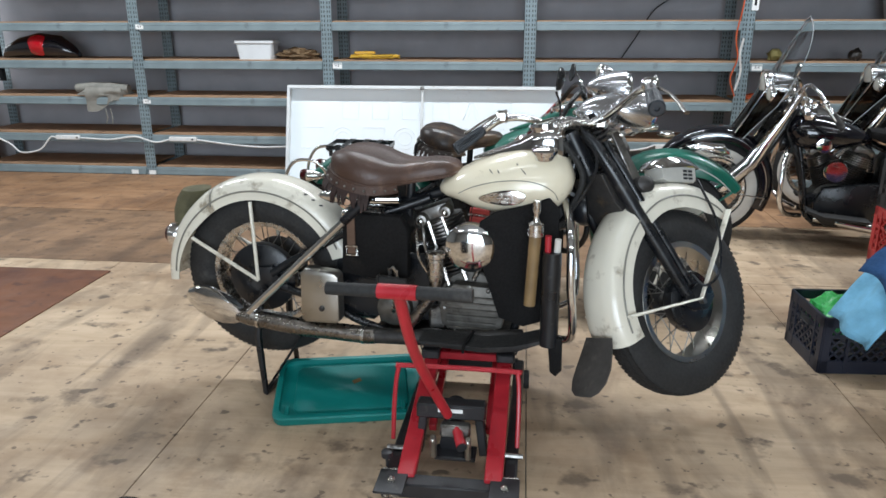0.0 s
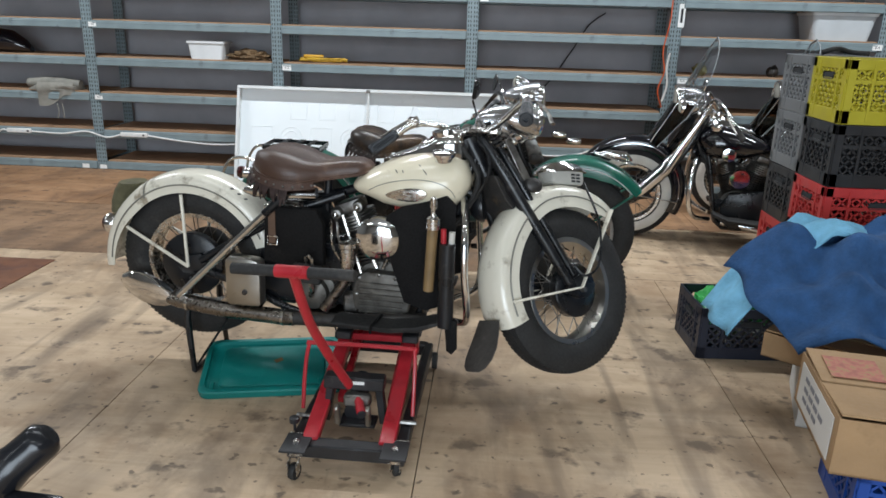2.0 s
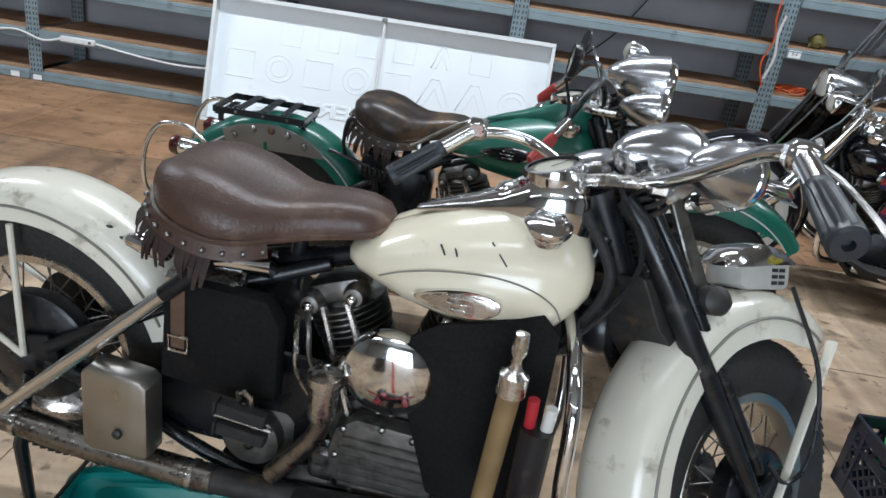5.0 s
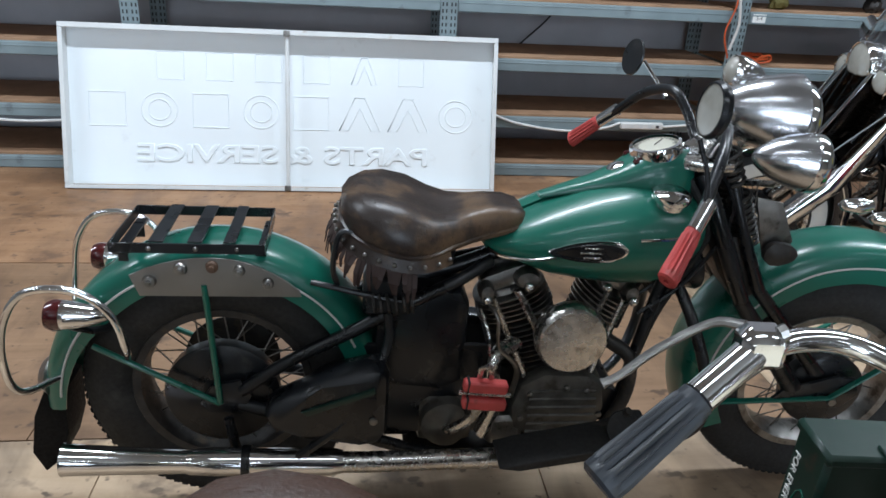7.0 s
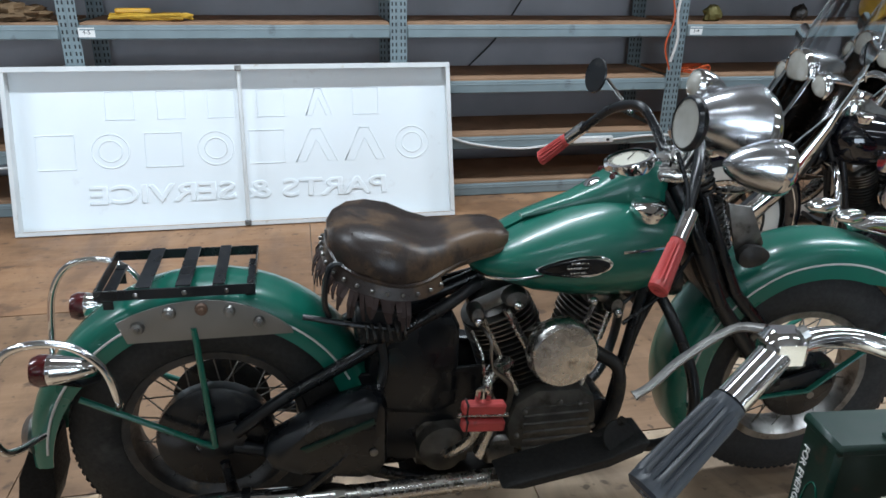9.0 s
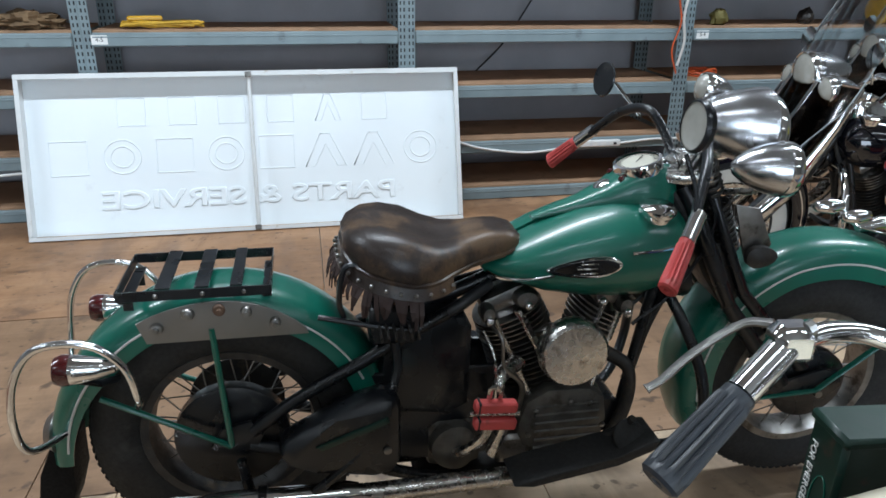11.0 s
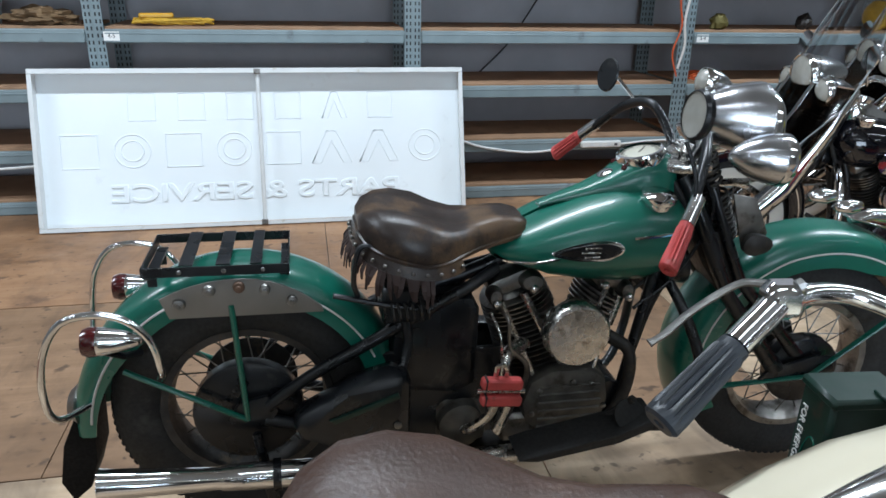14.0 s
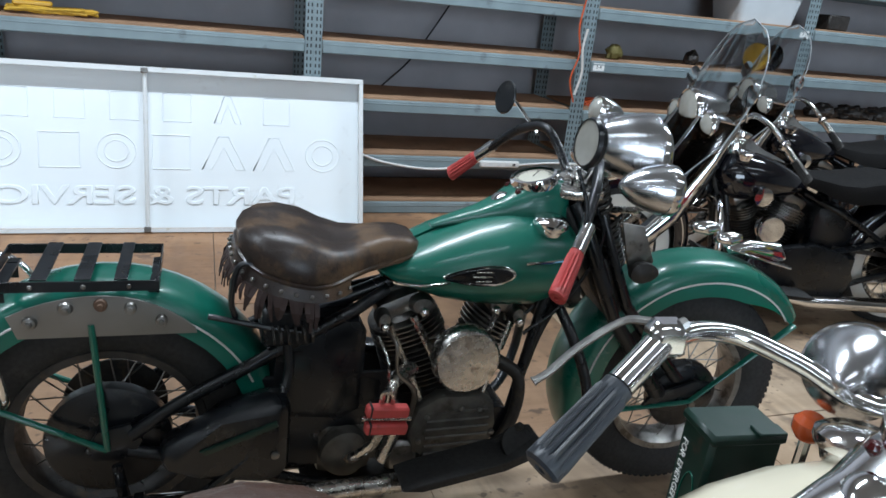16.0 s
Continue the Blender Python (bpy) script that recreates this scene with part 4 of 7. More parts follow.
    # horn and its bracket under the steering head
    part("horn", lathe([(0.0, -0.05), (0.035, -0.045), (0.06, -0.02), (0.066, 0.0), (0.064, 0.008), (0.03, 0.012), (0.0, 0.013)], Matrix.Translation((1.315, 0, 0.685)) @ pose(0, 0, 0, 0, 82), 24), BLACKP, bike, "black horn under the steering head")
    part("horn_bracket", box((0.09, 0.05, 0.02), (1.27, 0, 0.74), Matrix.Rotation(radians(30), 3, "Y"), bevel=0.004), BLACKP, bike)
    part("fork_brace", slab([(1.30, 0.80), (1.40, 0.80), (1.47, 0.67), (1.50, 0.60), (1.44, 0.60), (1.36, 0.70)], 0.15, S, bevel=0.006), IRON, bike, "greasy fork brace")
    for s in (-1, 1):
        part("wire_loom", tube(spline([(1.23, s * 0.05, 0.93), (1.30, s * 0.07, 0.82), (1.27, s * 0.06, 0.70), (1.20, s * 0.075, 0.58), (1.16, s * 0.08, 0.45)], 6), 0.011, 8), RUBBER, bike, "black taped wiring loom")
    # wiring and oil lines
    for k, pts in enumerate((((0.70, -0.10, 0.60), (0.72, -0.15, 0.56), (0.73, -0.155, 0.50), (0.77, -0.14, 0.42), (0.79, -0.12, 0.33)), ((0.72, -0.10, 0.62), (0.745, -0.15, 0.60), (0.755, -0.15, 0.53), (0.80, -0.14, 0.46), (0.80, -0.12, 0.36)))):
        part("oil_line", tube(spline(pts, 6), 0.006, 7), CHROME_OLD if k == 0 else ALU, bike, "bent metal oil line")
    for dy, pts in ((0.04, ((1.27, 0.04, 0.99), (1.33, 0.09, 0.88), (1.24, 0.08, 0.74), (1.12, 0.05, 0.66))), (-0.05, ((1.28, -0.05, 0.99), (1.345, -0.09, 0.86), (1.26, -0.09, 0.68), (1.14, -0.08, 0.58))), (0, ((1.25, 0.0, 0.78), (1.20, -0.04, 0.66), (1.10, -0.06, 0.60), (0.98, -0.08, 0.52)))):
        part("cable", tube(spline(pts, 6), 0.0055, 6), BLACKP, bike, "black control cable")
    return S, fen, ff, rr, rw


WHOLE = ("wheel", "tyre", "tread", "whitewall", "hub", "brake_drum", "spoke", "rear_fender", "front_fender", "fender_", "front_axle", "rear_sprocket", "toolbox", "silencer", "fishtail", "guard_bar", "rear_stand", "stand_link", "hinge_line", "tail_", "canvas_cover", "bumper_hoop", "lamp_arm", "mudflap", "stay_rod", "saddlebag", "mirror", "siren", "emergency_box", "box_", "lettering", "amber", "brake_cable", "round_mirror")
BARS = ("handlebar", "grip", "control_sleeve", "lever", "clamp_screw", "bar_clamp")
RIGID = ("air_cleaner", "filler_cap", "headlamp", "spot_lamp", "bezel", "glass", "crankcase", "generator", "horn", "brake_pedal", "kick_arm", "pedal_", "oil_filter", "marker_lamp", "nut", "screw", "bolt", "ignition_switch", "warning_lamp", "windshield", "smoked_panel", "shield_edge", "shield_strap", "shield_bar")
TANKS = ("fuel_tank", "filler_cap", "tank_", "badge_", "dash", "gauge_", "ignition_switch", "warning_lamp")
SEATS = ("saddle", "piping", "fringe", "skirt", "stud", "seat_post", "seat_spring")


def along_map(pairs, x):
    for (a, p), (b, q) in zip(pairs, pairs[1:]):
        if x <= b:
            return p + (q - p) * (x - a) / (b - a)
    return x


def proportion(bike, body, tank, seat, lifts=(), keep=()):
    """Sets a machine's own proportions: where along the wheelbase its engine, tank and saddle sit. tank and seat: (from, to), (from, to), lift."""
    done = set()
    for ob in list(bike.children_recursive):
        n = ob.name.split(".")[0]
        if ob.type != "MESH" or n.startswith(keep or "?") or (n.startswith(WHOLE) and not n.startswith(TANKS + SEATS)) or n in ("saddle_bar", "saddle_bar_rod"):
            continue
        lift = sum(z for k, z in lifts if n.startswith(k))
        if n.startswith(TANKS) or n.startswith(SEATS):
            (a, p), (b, q), up = tank if n.startswith(TANKS) else seat
            fn = lambda x: p + (q - p) * (x - a) / (b - a)  # noqa: E731
            lift += up
        else:
            fn = lambda x: along_map(body, x)  # noqa: E731
        if n == "stud":
            ob.location.x = fn(ob.location.x)
            ob.location.z += lift
            continue
        if ob.data.name in done:
            continue
        done.add(ob.data.name)
        vs = ob.data.vertices
        if n.startswith(RIGID):
            mid = sum(v.co.x for v in vs) / len(vs)
            if n in ("bezel", "glass", "smoked_panel", "shield_edge", "shield_strap", "shield_bar"):
                ob.data.transform(Matrix.Translation((ob.parent.get("shift", 0.0), 0, lift)))
                continue
            d = fn(mid) - mid
            ob["shift"] = d
            ob.data.transform(Matrix.Translation((d, 0, lift)))
        else:
            for v in vs:
                v.co.x = fn(v.co.x)
                v.co.z += lift


# ---- the ivory machine on the jack
IV = thing("motorcycle", pose(-1.025, 1.862, 0.135, 0, 0.6, -5.3) @ Matrix.Scale(0.957, 4), "ivory vintage motorcycle with brown fringed saddle on a red jack", "motorcycle", "parked motorcycles")
S, fen, ff, rr, rw = common(IV, dict(steer=48, tip=54, fw=0.165, lamp=(1.445, 1.03, 0.087, 0.155), pod=0.02, lines={1: [(1.262, 0.02, 1.0), (1.235, 0.07, 0.975), (1.152, 0.143, 0.93), (1.09, 0.215, 0.95), (1.03, 0.262, 0.965), (0.965, 0.26, 0.972), (0.908, 0.236, 0.965), (0.842, 0.205, 0.93), (0.752, 0.165, 0.862)], -1: [(1.262, -0.02, 1.0), (1.29, -0.06, 1.02), (1.34, -0.13, 1.07), (1.39, -0.20, 1.125), (1.42, -0.25, 1.145), (1.42, -0.31, 1.145), (1.42, -0.385, 1.135), (1.425, -0.50, 1.11)]}, front_rim=BRUSHED, rim=CHROME_OLD, tank=IVORY, tank_label="scratched ivory fuel tank half", inlay=CHROME_OLD, badge_at=(0.983, 0.738), dash=CHROME, fender=IVORY_F, fender_label="ivory steel fender with chips and pinstripes", stripe=PIN_D, stripe_r=0.0035, brace=IVORY_F, grip=GRIPR, bar=CHROME))
saddle(IV, LEATHER)
W = lambda n, bm, mt, lb="", p=None: part(n, bm, mt, p or IV, lb)  # noqa: E731
# scratches and pinstripes on the tank
for s in (-1,):
    for a, b in (((1.03, 0.852), (1.07, 0.822)), ((0.925, 0.826), (0.94, 0.82)), ((0.955, 0.828), (0.966, 0.822))):
        W("tank_scratch", tube([(a[0], s * 0.128, a[1]), (b[0], s * 0.156, b[1])], 0.0022, 4), INK, "dark scratch in the paint")
    pts = [(0.80, 0.735), (0.86, 0.765), (0.95, 0.79), (1.05, 0.80), (1.13, 0.79), (1.18, 0.765), (1.20, 0.735)]
    W("tank_pinstripe", tube(spline([(x, s * (at_profile(TANK, x, 3) * (1 - 0.9 * abs((z - 0.755) / 0.2) ** 2.2) + 0.002), z) for x, z in pts], 5), 0.0016, 5), PIN_D)
    for k in range(3):
        W("fender_chip", ball((0.20 + 0.03 * k, -0.075, R_WHEEL + 0.35 - 0.02 * k), 0.007, seg=8, scale=(1.3, 0.5, 0.5)), INK)
W("hinge_line", tube([(-0.195, w * rw(radians(120)) / 2 * 1.01, R_WHEEL + (r) * 0.866 + 0.0) for w, r in ((-1, 0.325), (-1, 0.36), (-0.92, 0.385), (-0.6, 0.403), (0, 0.409), (0.6, 0.403), (0.92, 0.385), (1, 0.36), (1, 0.325))], 0.004, 6), PIN_D, "fender hinge seam")
# tail lamp with an olive cloth cover
W("tail_lamp", lathe([(0.0, -0.05), (0.03, -0.045), (0.044, -0.02), (0.046, 0.01), (0.03, 0.02), (0.0, 0.026)], Matrix.Translation((-0.40, -0.03, 0.485)) @ pose(0, 0, 0, 0, -95), 20), CHROME, "chrome tail lamp")
W("tail_lens", lathe([(0.04, 0), (0.034, 0.012), (0, 0.018)], Matrix.Translation((-0.415, -0.03, 0.485)) @ pose(0, 0, 0, 0, -95), 18), REDLENS, "red tail lens")
OLIVE = mat("olive_canvas", (0.10, 0.092, 0.05), 0.9, vary=0.25, scale=20, bump=0.5, bump_scale=140)
bm = loft([[Vector((-0.36 + dx + 0.055 * math.cos(a), 0.05 + 0.07 * math.sin(a), z)) for a in (2 * math.pi * k / 14 for k in range(14))] for dx, z in ((-0.02, 0.53), (-0.015, 0.58), (0.005, 0.63), (0.03, 0.665))])
W("canvas_cover", bm, OLIVE, "olive canvas cover")
# marker lamp under the saddle
m = Matrix.Translation((0.40, -0.15, 0.715)) @ pose(0, 0, 0, 0, 90)
W("marker_lamp", lathe([(0.0, -0.075), (0.014, -0.06), (0.026, -0.02), (0.03, 0.02), (0.027, 0.026), (0.0, 0.03)], m, 18), CHROME, "small chrome marker lamp")
W("air_canister", rod((0.47, -0.115, 0.70), (0.64, -0.10, 0.705), 0.03, 16), CHROME, "chrome canister under the saddle")
W("battery_lid", box((0.17, 0.10, 0.03), (0.50, -0.10, 0.645), bevel=0.01), CHROME_OLD, "dented chrome battery lid")
# leather tool bag with strap and buckle
W("tool_bag", slab([(0.42, 0.42), (0.43, 0.62), (0.48, 0.66), (0.66, 0.655), (0.69, 0.60), (0.69, 0.42), (0.62, 0.40)], 0.05, Matrix.Translation((0, -0.145, 0)), bevel=0.015), LEATHER_B, "black leather tool bag")
W("bag_strap", box((0.034, 0.004, 0.16), (0.475, -0.174, 0.585), bevel=0.001), STRAP, "brown leather strap")
W("strap_buckle", tube([(0.453, -0.178, 0.50), (0.499, -0.178, 0.50), (0.499, -0.178, 0.535), (0.453, -0.178, 0.535)], 0.0035, 6, closed=True), CHROME_OLD, "metal buckle")
# toolbox, guard bar, silencer
bm = slab([(0.222, 0.25), (0.226, 0.43), (0.245, 0.45), (0.36, 0.44), (0.376, 0.425), (0.376, 0.25), (0.36, 0.238), (0.238, 0.236)], 0.07, Matrix.Translation((0, -0.20, 0)), bevel=0.012)
tb = W("toolbox", bm, BRUSHED, "dull chromed steel toolbox")
W("toolbox_lock", lathe([(0.011, 0), (0.011, 0.006), (0.006, 0.01)], Matrix.Translation((0.31, -0.236, 0.30)) @ pose(0, 0, 0, 90), 12), IRON, "", tb)
W("guard_bar", tube([(-0.015, -0.185, 0.235), (0.22, -0.19, 0.465), (0.45, -0.175, 0.69)], 0.016, 12), CHROME, "chrome diagonal guard bar")
W("guard_bar_collar", rod((0.385, -0.18, 0.627), (0.475, -0.174, 0.714), 0.018, 12), BLACKP)
W("silencer", tube(spline([(1.06, -0.14, 0.215), (0.9, -0.165, 0.205), (0.7, -0.17, 0.19), (0.48, -0.17, 0.178)], 5), 0.03, 14), IRON, "sooty black exhaust pipe")
W("silencer_body", tube([(0.50, -0.17, 0.179), (0.46, -0.17, 0.177), (0.2, -0.17, 0.184), (-0.02, -0.17, 0.205), (-0.07, -0.17, 0.212)], [0.033, 0.034, 0.034, 0.032, 0.026], 18), SOOT, "pitted chrome silencer")
for x in (0.45, 0.02):
    W("silencer_clamp", rod((x - 0.006, -0.17, 0.203 - 0.055 * x), (x + 0.006, -0.17, 0.203 - 0.055 * x), 0.0365, 16), CHROME_OLD)
fish = [(-0.05, 0.150), (-0.05, 0.205), (-0.09, 0.232), (-0.14, 0.268), (-0.19, 0.288), (-0.235, 0.288), (-0.272, 0.272), (-0.285, 0.245), (-0.27, 0.215), (-0.235, 0.18), (-0.19, 0.152), (-0.13, 0.137), (-0.08, 0.140)]
W("fishtail", slab(fish, 0.046, Matrix.Translation((0, -0.17, 0.036)), bevel=0.016), CHROME, "chrome fishtail exhaust end")
W("header_pipe", tube(spline([(0.82, -0.10, 0.52), (0.80, -0.16, 0.47), (0.79, -0.17, 0.38), (0.74, -0.17, 0.30), (0.69, -0.17, 0.235)], 6), 0.022, 12), SOOT, "blued chrome exhaust bend")
W("oil_filter", lathe([(0.0, 0.0), (0.026, 0.004), (0.03, 0.02), (0.03, 0.085), (0.036, 0.09), (0.036, 0.108), (0.02, 0.114), (0.0, 0.116)], Matrix.Translation((0.80, -0.19, 0.43)), 20), CHROME_OLD, "metal oil filter canister")
# air cleaner
m = Matrix.Translation((0.925, -0.15, 0.56)) @ pose(0, 0, 0, 90)
W("air_cleaner", lathe([(0.09, 0), (0.092, 0.02), (0.088, 0.034), (0.07, 0.046), (0.04, 0.053), (0.0, 0.056)], m, 36), CHROME, "round chrome air cleaner")
kicker(IV, 0.62, 0.27, (0.635, -0.22, 0.40), RUBBER)
# footboard and stands
W("footboard", slab([(0.755, 0.225), (0.78, 0.213), (1.0, 0.208), (1.12, 0.222), (1.2, 0.26), (1.195, 0.275), (1.11, 0.24), (1.0, 0.226), (0.78, 0.232)], 0.11, Matrix.Translation((0, -0.235, 0)), bevel=0.004), RUBBER, "black rubber footboard")
W("footboard", slab([(0.755, 0.225), (0.78, 0.213), (1.0, 0.208), (1.12, 0.222), (1.2, 0.26), (1.195, 0.275), (1.11, 0.24), (1.0, 0.226), (0.78, 0.232)], 0.11, Matrix.Translation((0, 0.235, 0)), bevel=0.004), RUBBER, "black rubber footboard")
W("footboard_strap", tube([(0.925, -0.29, 0.20), (0.93, -0.294, 0.232), (0.945, -0.18, 0.238)], 0.006, 6), LEATHER_B)
bm = tube([(0.02, -0.13, 0.31), (0.0, -0.155, 0.12), (0.02, -0.16, -0.13)], [0.012, 0.016, 0.012], 8)
tube([(0.02, 0.13, 0.31), (0.0, 0.155, 0.12), (0.02, 0.16, -0.13)], [0.012, 0.016, 0.012], 8, bm)
tube([(0.02, -0.16, -0.13), (0.02, 0.16, -0.13)], 0.011, 8, bm)
W("rear_stand", bm, BLACKP, "black tube rear stand")
W("stand_link", rod((0.025, -0.14, -0.11), (0.17, -0.12, 0.12), 0.006, 6), BLACKP)
# leather leg shield, pump and tool tube on the crash bar
sh = [(0.955, 0.60), (0.962, 0.66), (1.02, 0.70), (1.12, 0.725), (1.2, 0.755), (1.235, 0.72), (1.24, 0.45), (1.21, 0.30), (1.13, 0.27), (1.04, 0.30), (1.0, 0.42), (0.965, 0.52)]
bm = slab(sh, 0.012, Matrix.Translation((0, -0.245, 0)) @ pose(0, 0, 0, 0, 0, 4), bevel=0.004)
W("leg_shield", bm, LEATHER_B, "black leather leg shield")
bm = slab(sh, 0.012, Matrix.Translation((0, 0.245, 0)), bevel=0.004)
W("leg_shield", bm, LEATHER_B, "black leather leg shield")
WOODP = mat("worn_pine_handle", (0.22, 0.14, 0.06), 0.6, vary=0.2, scale=14, second=(0.5, 0.42, 0.28), amount=0.12)
W("pump_barrel", rod((1.155, -0.275, 0.40), (1.165, -0.275, 0.66), 0.02, 14), WOODP, "worn wooden pump body")
W("pump_cap", lathe([(0.026, 0), (0.026, 0.04), (0.012, 0.05), (0.008, 0.07), (0.014, 0.085), (0.012, 0.12), (0.0, 0.125)], Matrix.Translation((1.165, -0.275, 0.65)), 14), CHROME_OLD, "pump valve head")
W("tool_tube", rod((1.225, -0.285, 0.26), (1.222, -0.285, 0.60), 0.03, 16), BLACKP, "scuffed black tool tube")
W("screwdriver_handle", rod((1.208, -0.285, 0.59), (1.206, -0.285, 0.655), 0.011, 10), RED, "red tool handle")
W("tool_handle", rod((1.236, -0.285, 0.59), (1.238, -0.285, 0.645), 0.011, 10), WHITEWALL, "white tool handle")
W("shield_flap", slab([(1.22, 0.30), (1.27, 0.29), (1.275, 0.17), (1.255, 0.145), (1.235, 0.16)], 0.03, Matrix.Translation((0, -0.285, 0)), bevel=0.008), LEATHER_B, "black rubber flap")
for s in (-1, 1):
    W("crash_bar", tube(spline([(1.245, s * 0.03, 0.72), (1.26, s * 0.13, 0.70), (1.278, s * 0.235, 0.62), (1.287, s * 0.265, 0.48), (1.30, s * 0.25, 0.34), (1.29, s * 0.20, 0.25), (1.20, s * 0.12, 0.22)], 6), 0.015, 12), CHROME, "chrome crash bar")
# signal lamps and siren on the front fender
X = lambda n, bm, mt, lb="", p=None: (bm.transform(S), part(n, bm, mt, p or IV, lb))[1]  # noqa: E731
sir = X("siren", slab([(1.555, 0.80), (1.555, 0.855), (1.735, 0.85), (1.735, 0.80), (1.72, 0.79), (1.58, 0.79)], 0.095, bevel=0.008), CREAMGREY, "grey slotted siren housing")
X("siren_lid", loft([[(x, -w, z0), (x, -w * 0.97, (z0 * 2 + z1) / 3), (x, -w * 0.7, z1 - 0.004), (x, 0, z1), (x, w * 0.7, z1 - 0.004), (x, w * 0.97, (z0 * 2 + z1) / 3), (x, w, z0)] for x, w, z0, z1 in ((1.515, 0.03, 0.838, 0.848), (1.53, 0.05, 0.838, 0.866), (1.57, 0.058, 0.84, 0.884), (1.64, 0.06, 0.845, 0.892), (1.71, 0.057, 0.847, 0.884), (1.75, 0.05, 0.846, 0.866), (1.758, 0.04, 0.846, 0.852))]), CHROME, "rounded chrome lid", sir)
for s in (-1, 1):
    for j in range(3):
        for k in range(2):
            X("siren_slot", box((0.02, 0.004, 0.008), (1.672 + 0.028 * k, s * 0.048, 0.806 + 0.014 * j)), STEEL_IN, "", sir)
X("siren_base", box((0.12, 0.06, 0.03), (1.63, 0, 0.778), bevel=0.008), IRON)
X("fork_plate", box((0.035, 0.012, 0.20), (1.42, -0.075, 0.86), Matrix.Rotation(radians(-24), 3, "Y"), bevel=0.003), ALU, "slotted alloy fork plate")
X("ride_control", lathe([(0.02, 0), (0.03, 0.01), (0.03, 0.03), (0.012, 0.045), (0.0, 0.046)], Matrix.Translation((1.455, -0.08, 0.765)) @ pose(0, 0, 0, 90), 14), IRON)
X("brake_cable", tube(spline([(1.71, -0.07, 0.80), (1.715, -0.14, 0.62), (1.69, -0.15, 0.45), (1.62, -0.14, 0.40), (1.58, -0.12, 0.44)], 6), 0.005, 6), BLACKP, "black brake cable")
X("indicator", lathe([(0.0, -0.03), (0.02, -0.025), (0.028, 0), (0.02, 0.02), (0.0, 0.026)], Matrix.Translation((1.40, -0.13, 0.955)) @ pose(0, 0, 0, 90), 14), CHROME)
# box and amber lamp on the far side
BOXG = mat("green_steel_box", (0.007, 0.03, 0.021), 0.4, vary=0.2, scale=12, second=(0.06, 0.035, 0.025), amount=0.2, spots=14)
bx = W("emergency_box", box((0.13, 0.085, 0.22), (1.17, 0.385, 0.63), bevel=0.008), BOXG, "dark green metal box lettered for emergency")
W("box_lid", box((0.137, 0.092, 0.02), (1.17, 0.385, 0.74), bevel=0.006), BOXG, "", bx)
W("box_hasp", box((0.05, 0.03, 0.006), (1.205, 0.35, 0.753), bevel=0.002), BOXG, "", bx)
lettering("lettering", "FOR EMERGENCY", 0.019, Matrix.Translation((1.103, 0.405, 0.63)) @ pose(0, 0, 0, 90, 0, -90) @ pose(0, 0, 0, 0, 0, -90), TAGW, bx)
W("box_oval", tube([(1.1042, 0.375 + 0.018 * math.cos(a), 0.605 + 0.055 * math.sin(a)) for a in (2 * math.pi * k / 24 for k in range(24))], 0.0016, 5, closed=True), GREEN, "", bx)
W("amber_stalk", rod((1.165, 0.24, 0.74), (1.165, 0.24, 0.815), 0.008, 8), CHROME)
W("amber_lamp", lathe([(0.0, -0.020), (0.015, -0.018), (0.023, -0.006), (0.023, 0.008), (0.014, 0.018), (0, 0.02)], Matrix.Translation((1.165, 0.24, 0.836)), 18), AMBER, "amber marker lens")

proportion(IV, [(-1, -1), (0, 0), (0.25, 0.235), (0.475, 0.41), (0.62, 0.56), (0.80, 0.735), (0.925, 0.858), (1.16, 1.09), (1.25, 1.185), (1.30, 1.235), (1.445, 1.385), (1.56, 1.54), (1.62, 1.62), (3, 3)], ((0.70, 0.715), (1.258, 1.21), 0.01), ((0.355, 0.303), (0.822, 0.79), 0.0), (("filler_cap", 0.008),), BARS)

# ---- the green machine
GR = thing("motorcycle", pose(-0.858, 2.955, 0.065, 0, 0.9, 0.3) @ Matrix.Scale(0.955, 4), "green vintage motorcycle with fringed saddle and luggage rack", "motorcycle", "parked motorcycles")
S, fen, ff, rr, rw = common(GR, dict(steer=-5, lever=False, rim=IRON, front_rim=ALU, tank=GREEN, tank_label="green fuel tank half", inlay=BLACKP, badge_at=(0.93, 0.768), dash=GREEN, fender=GREEN, fender_label="green steel fender with silver trim", stripe=PIN, brace=GREEN, grip=REDSOFT, bar=BLACKP, mudflap=False))
saddle(GR, LEATHER_W)
W = lambda n, bm, mt, lb="", p=None: part(n, bm, mt, p or GR, lb)  # noqa: E731
X = lambda n, bm, mt, lb="", p=None: (bm.transform(S), part(n, bm, mt, p or GR, lb))[1]  # noqa: E731
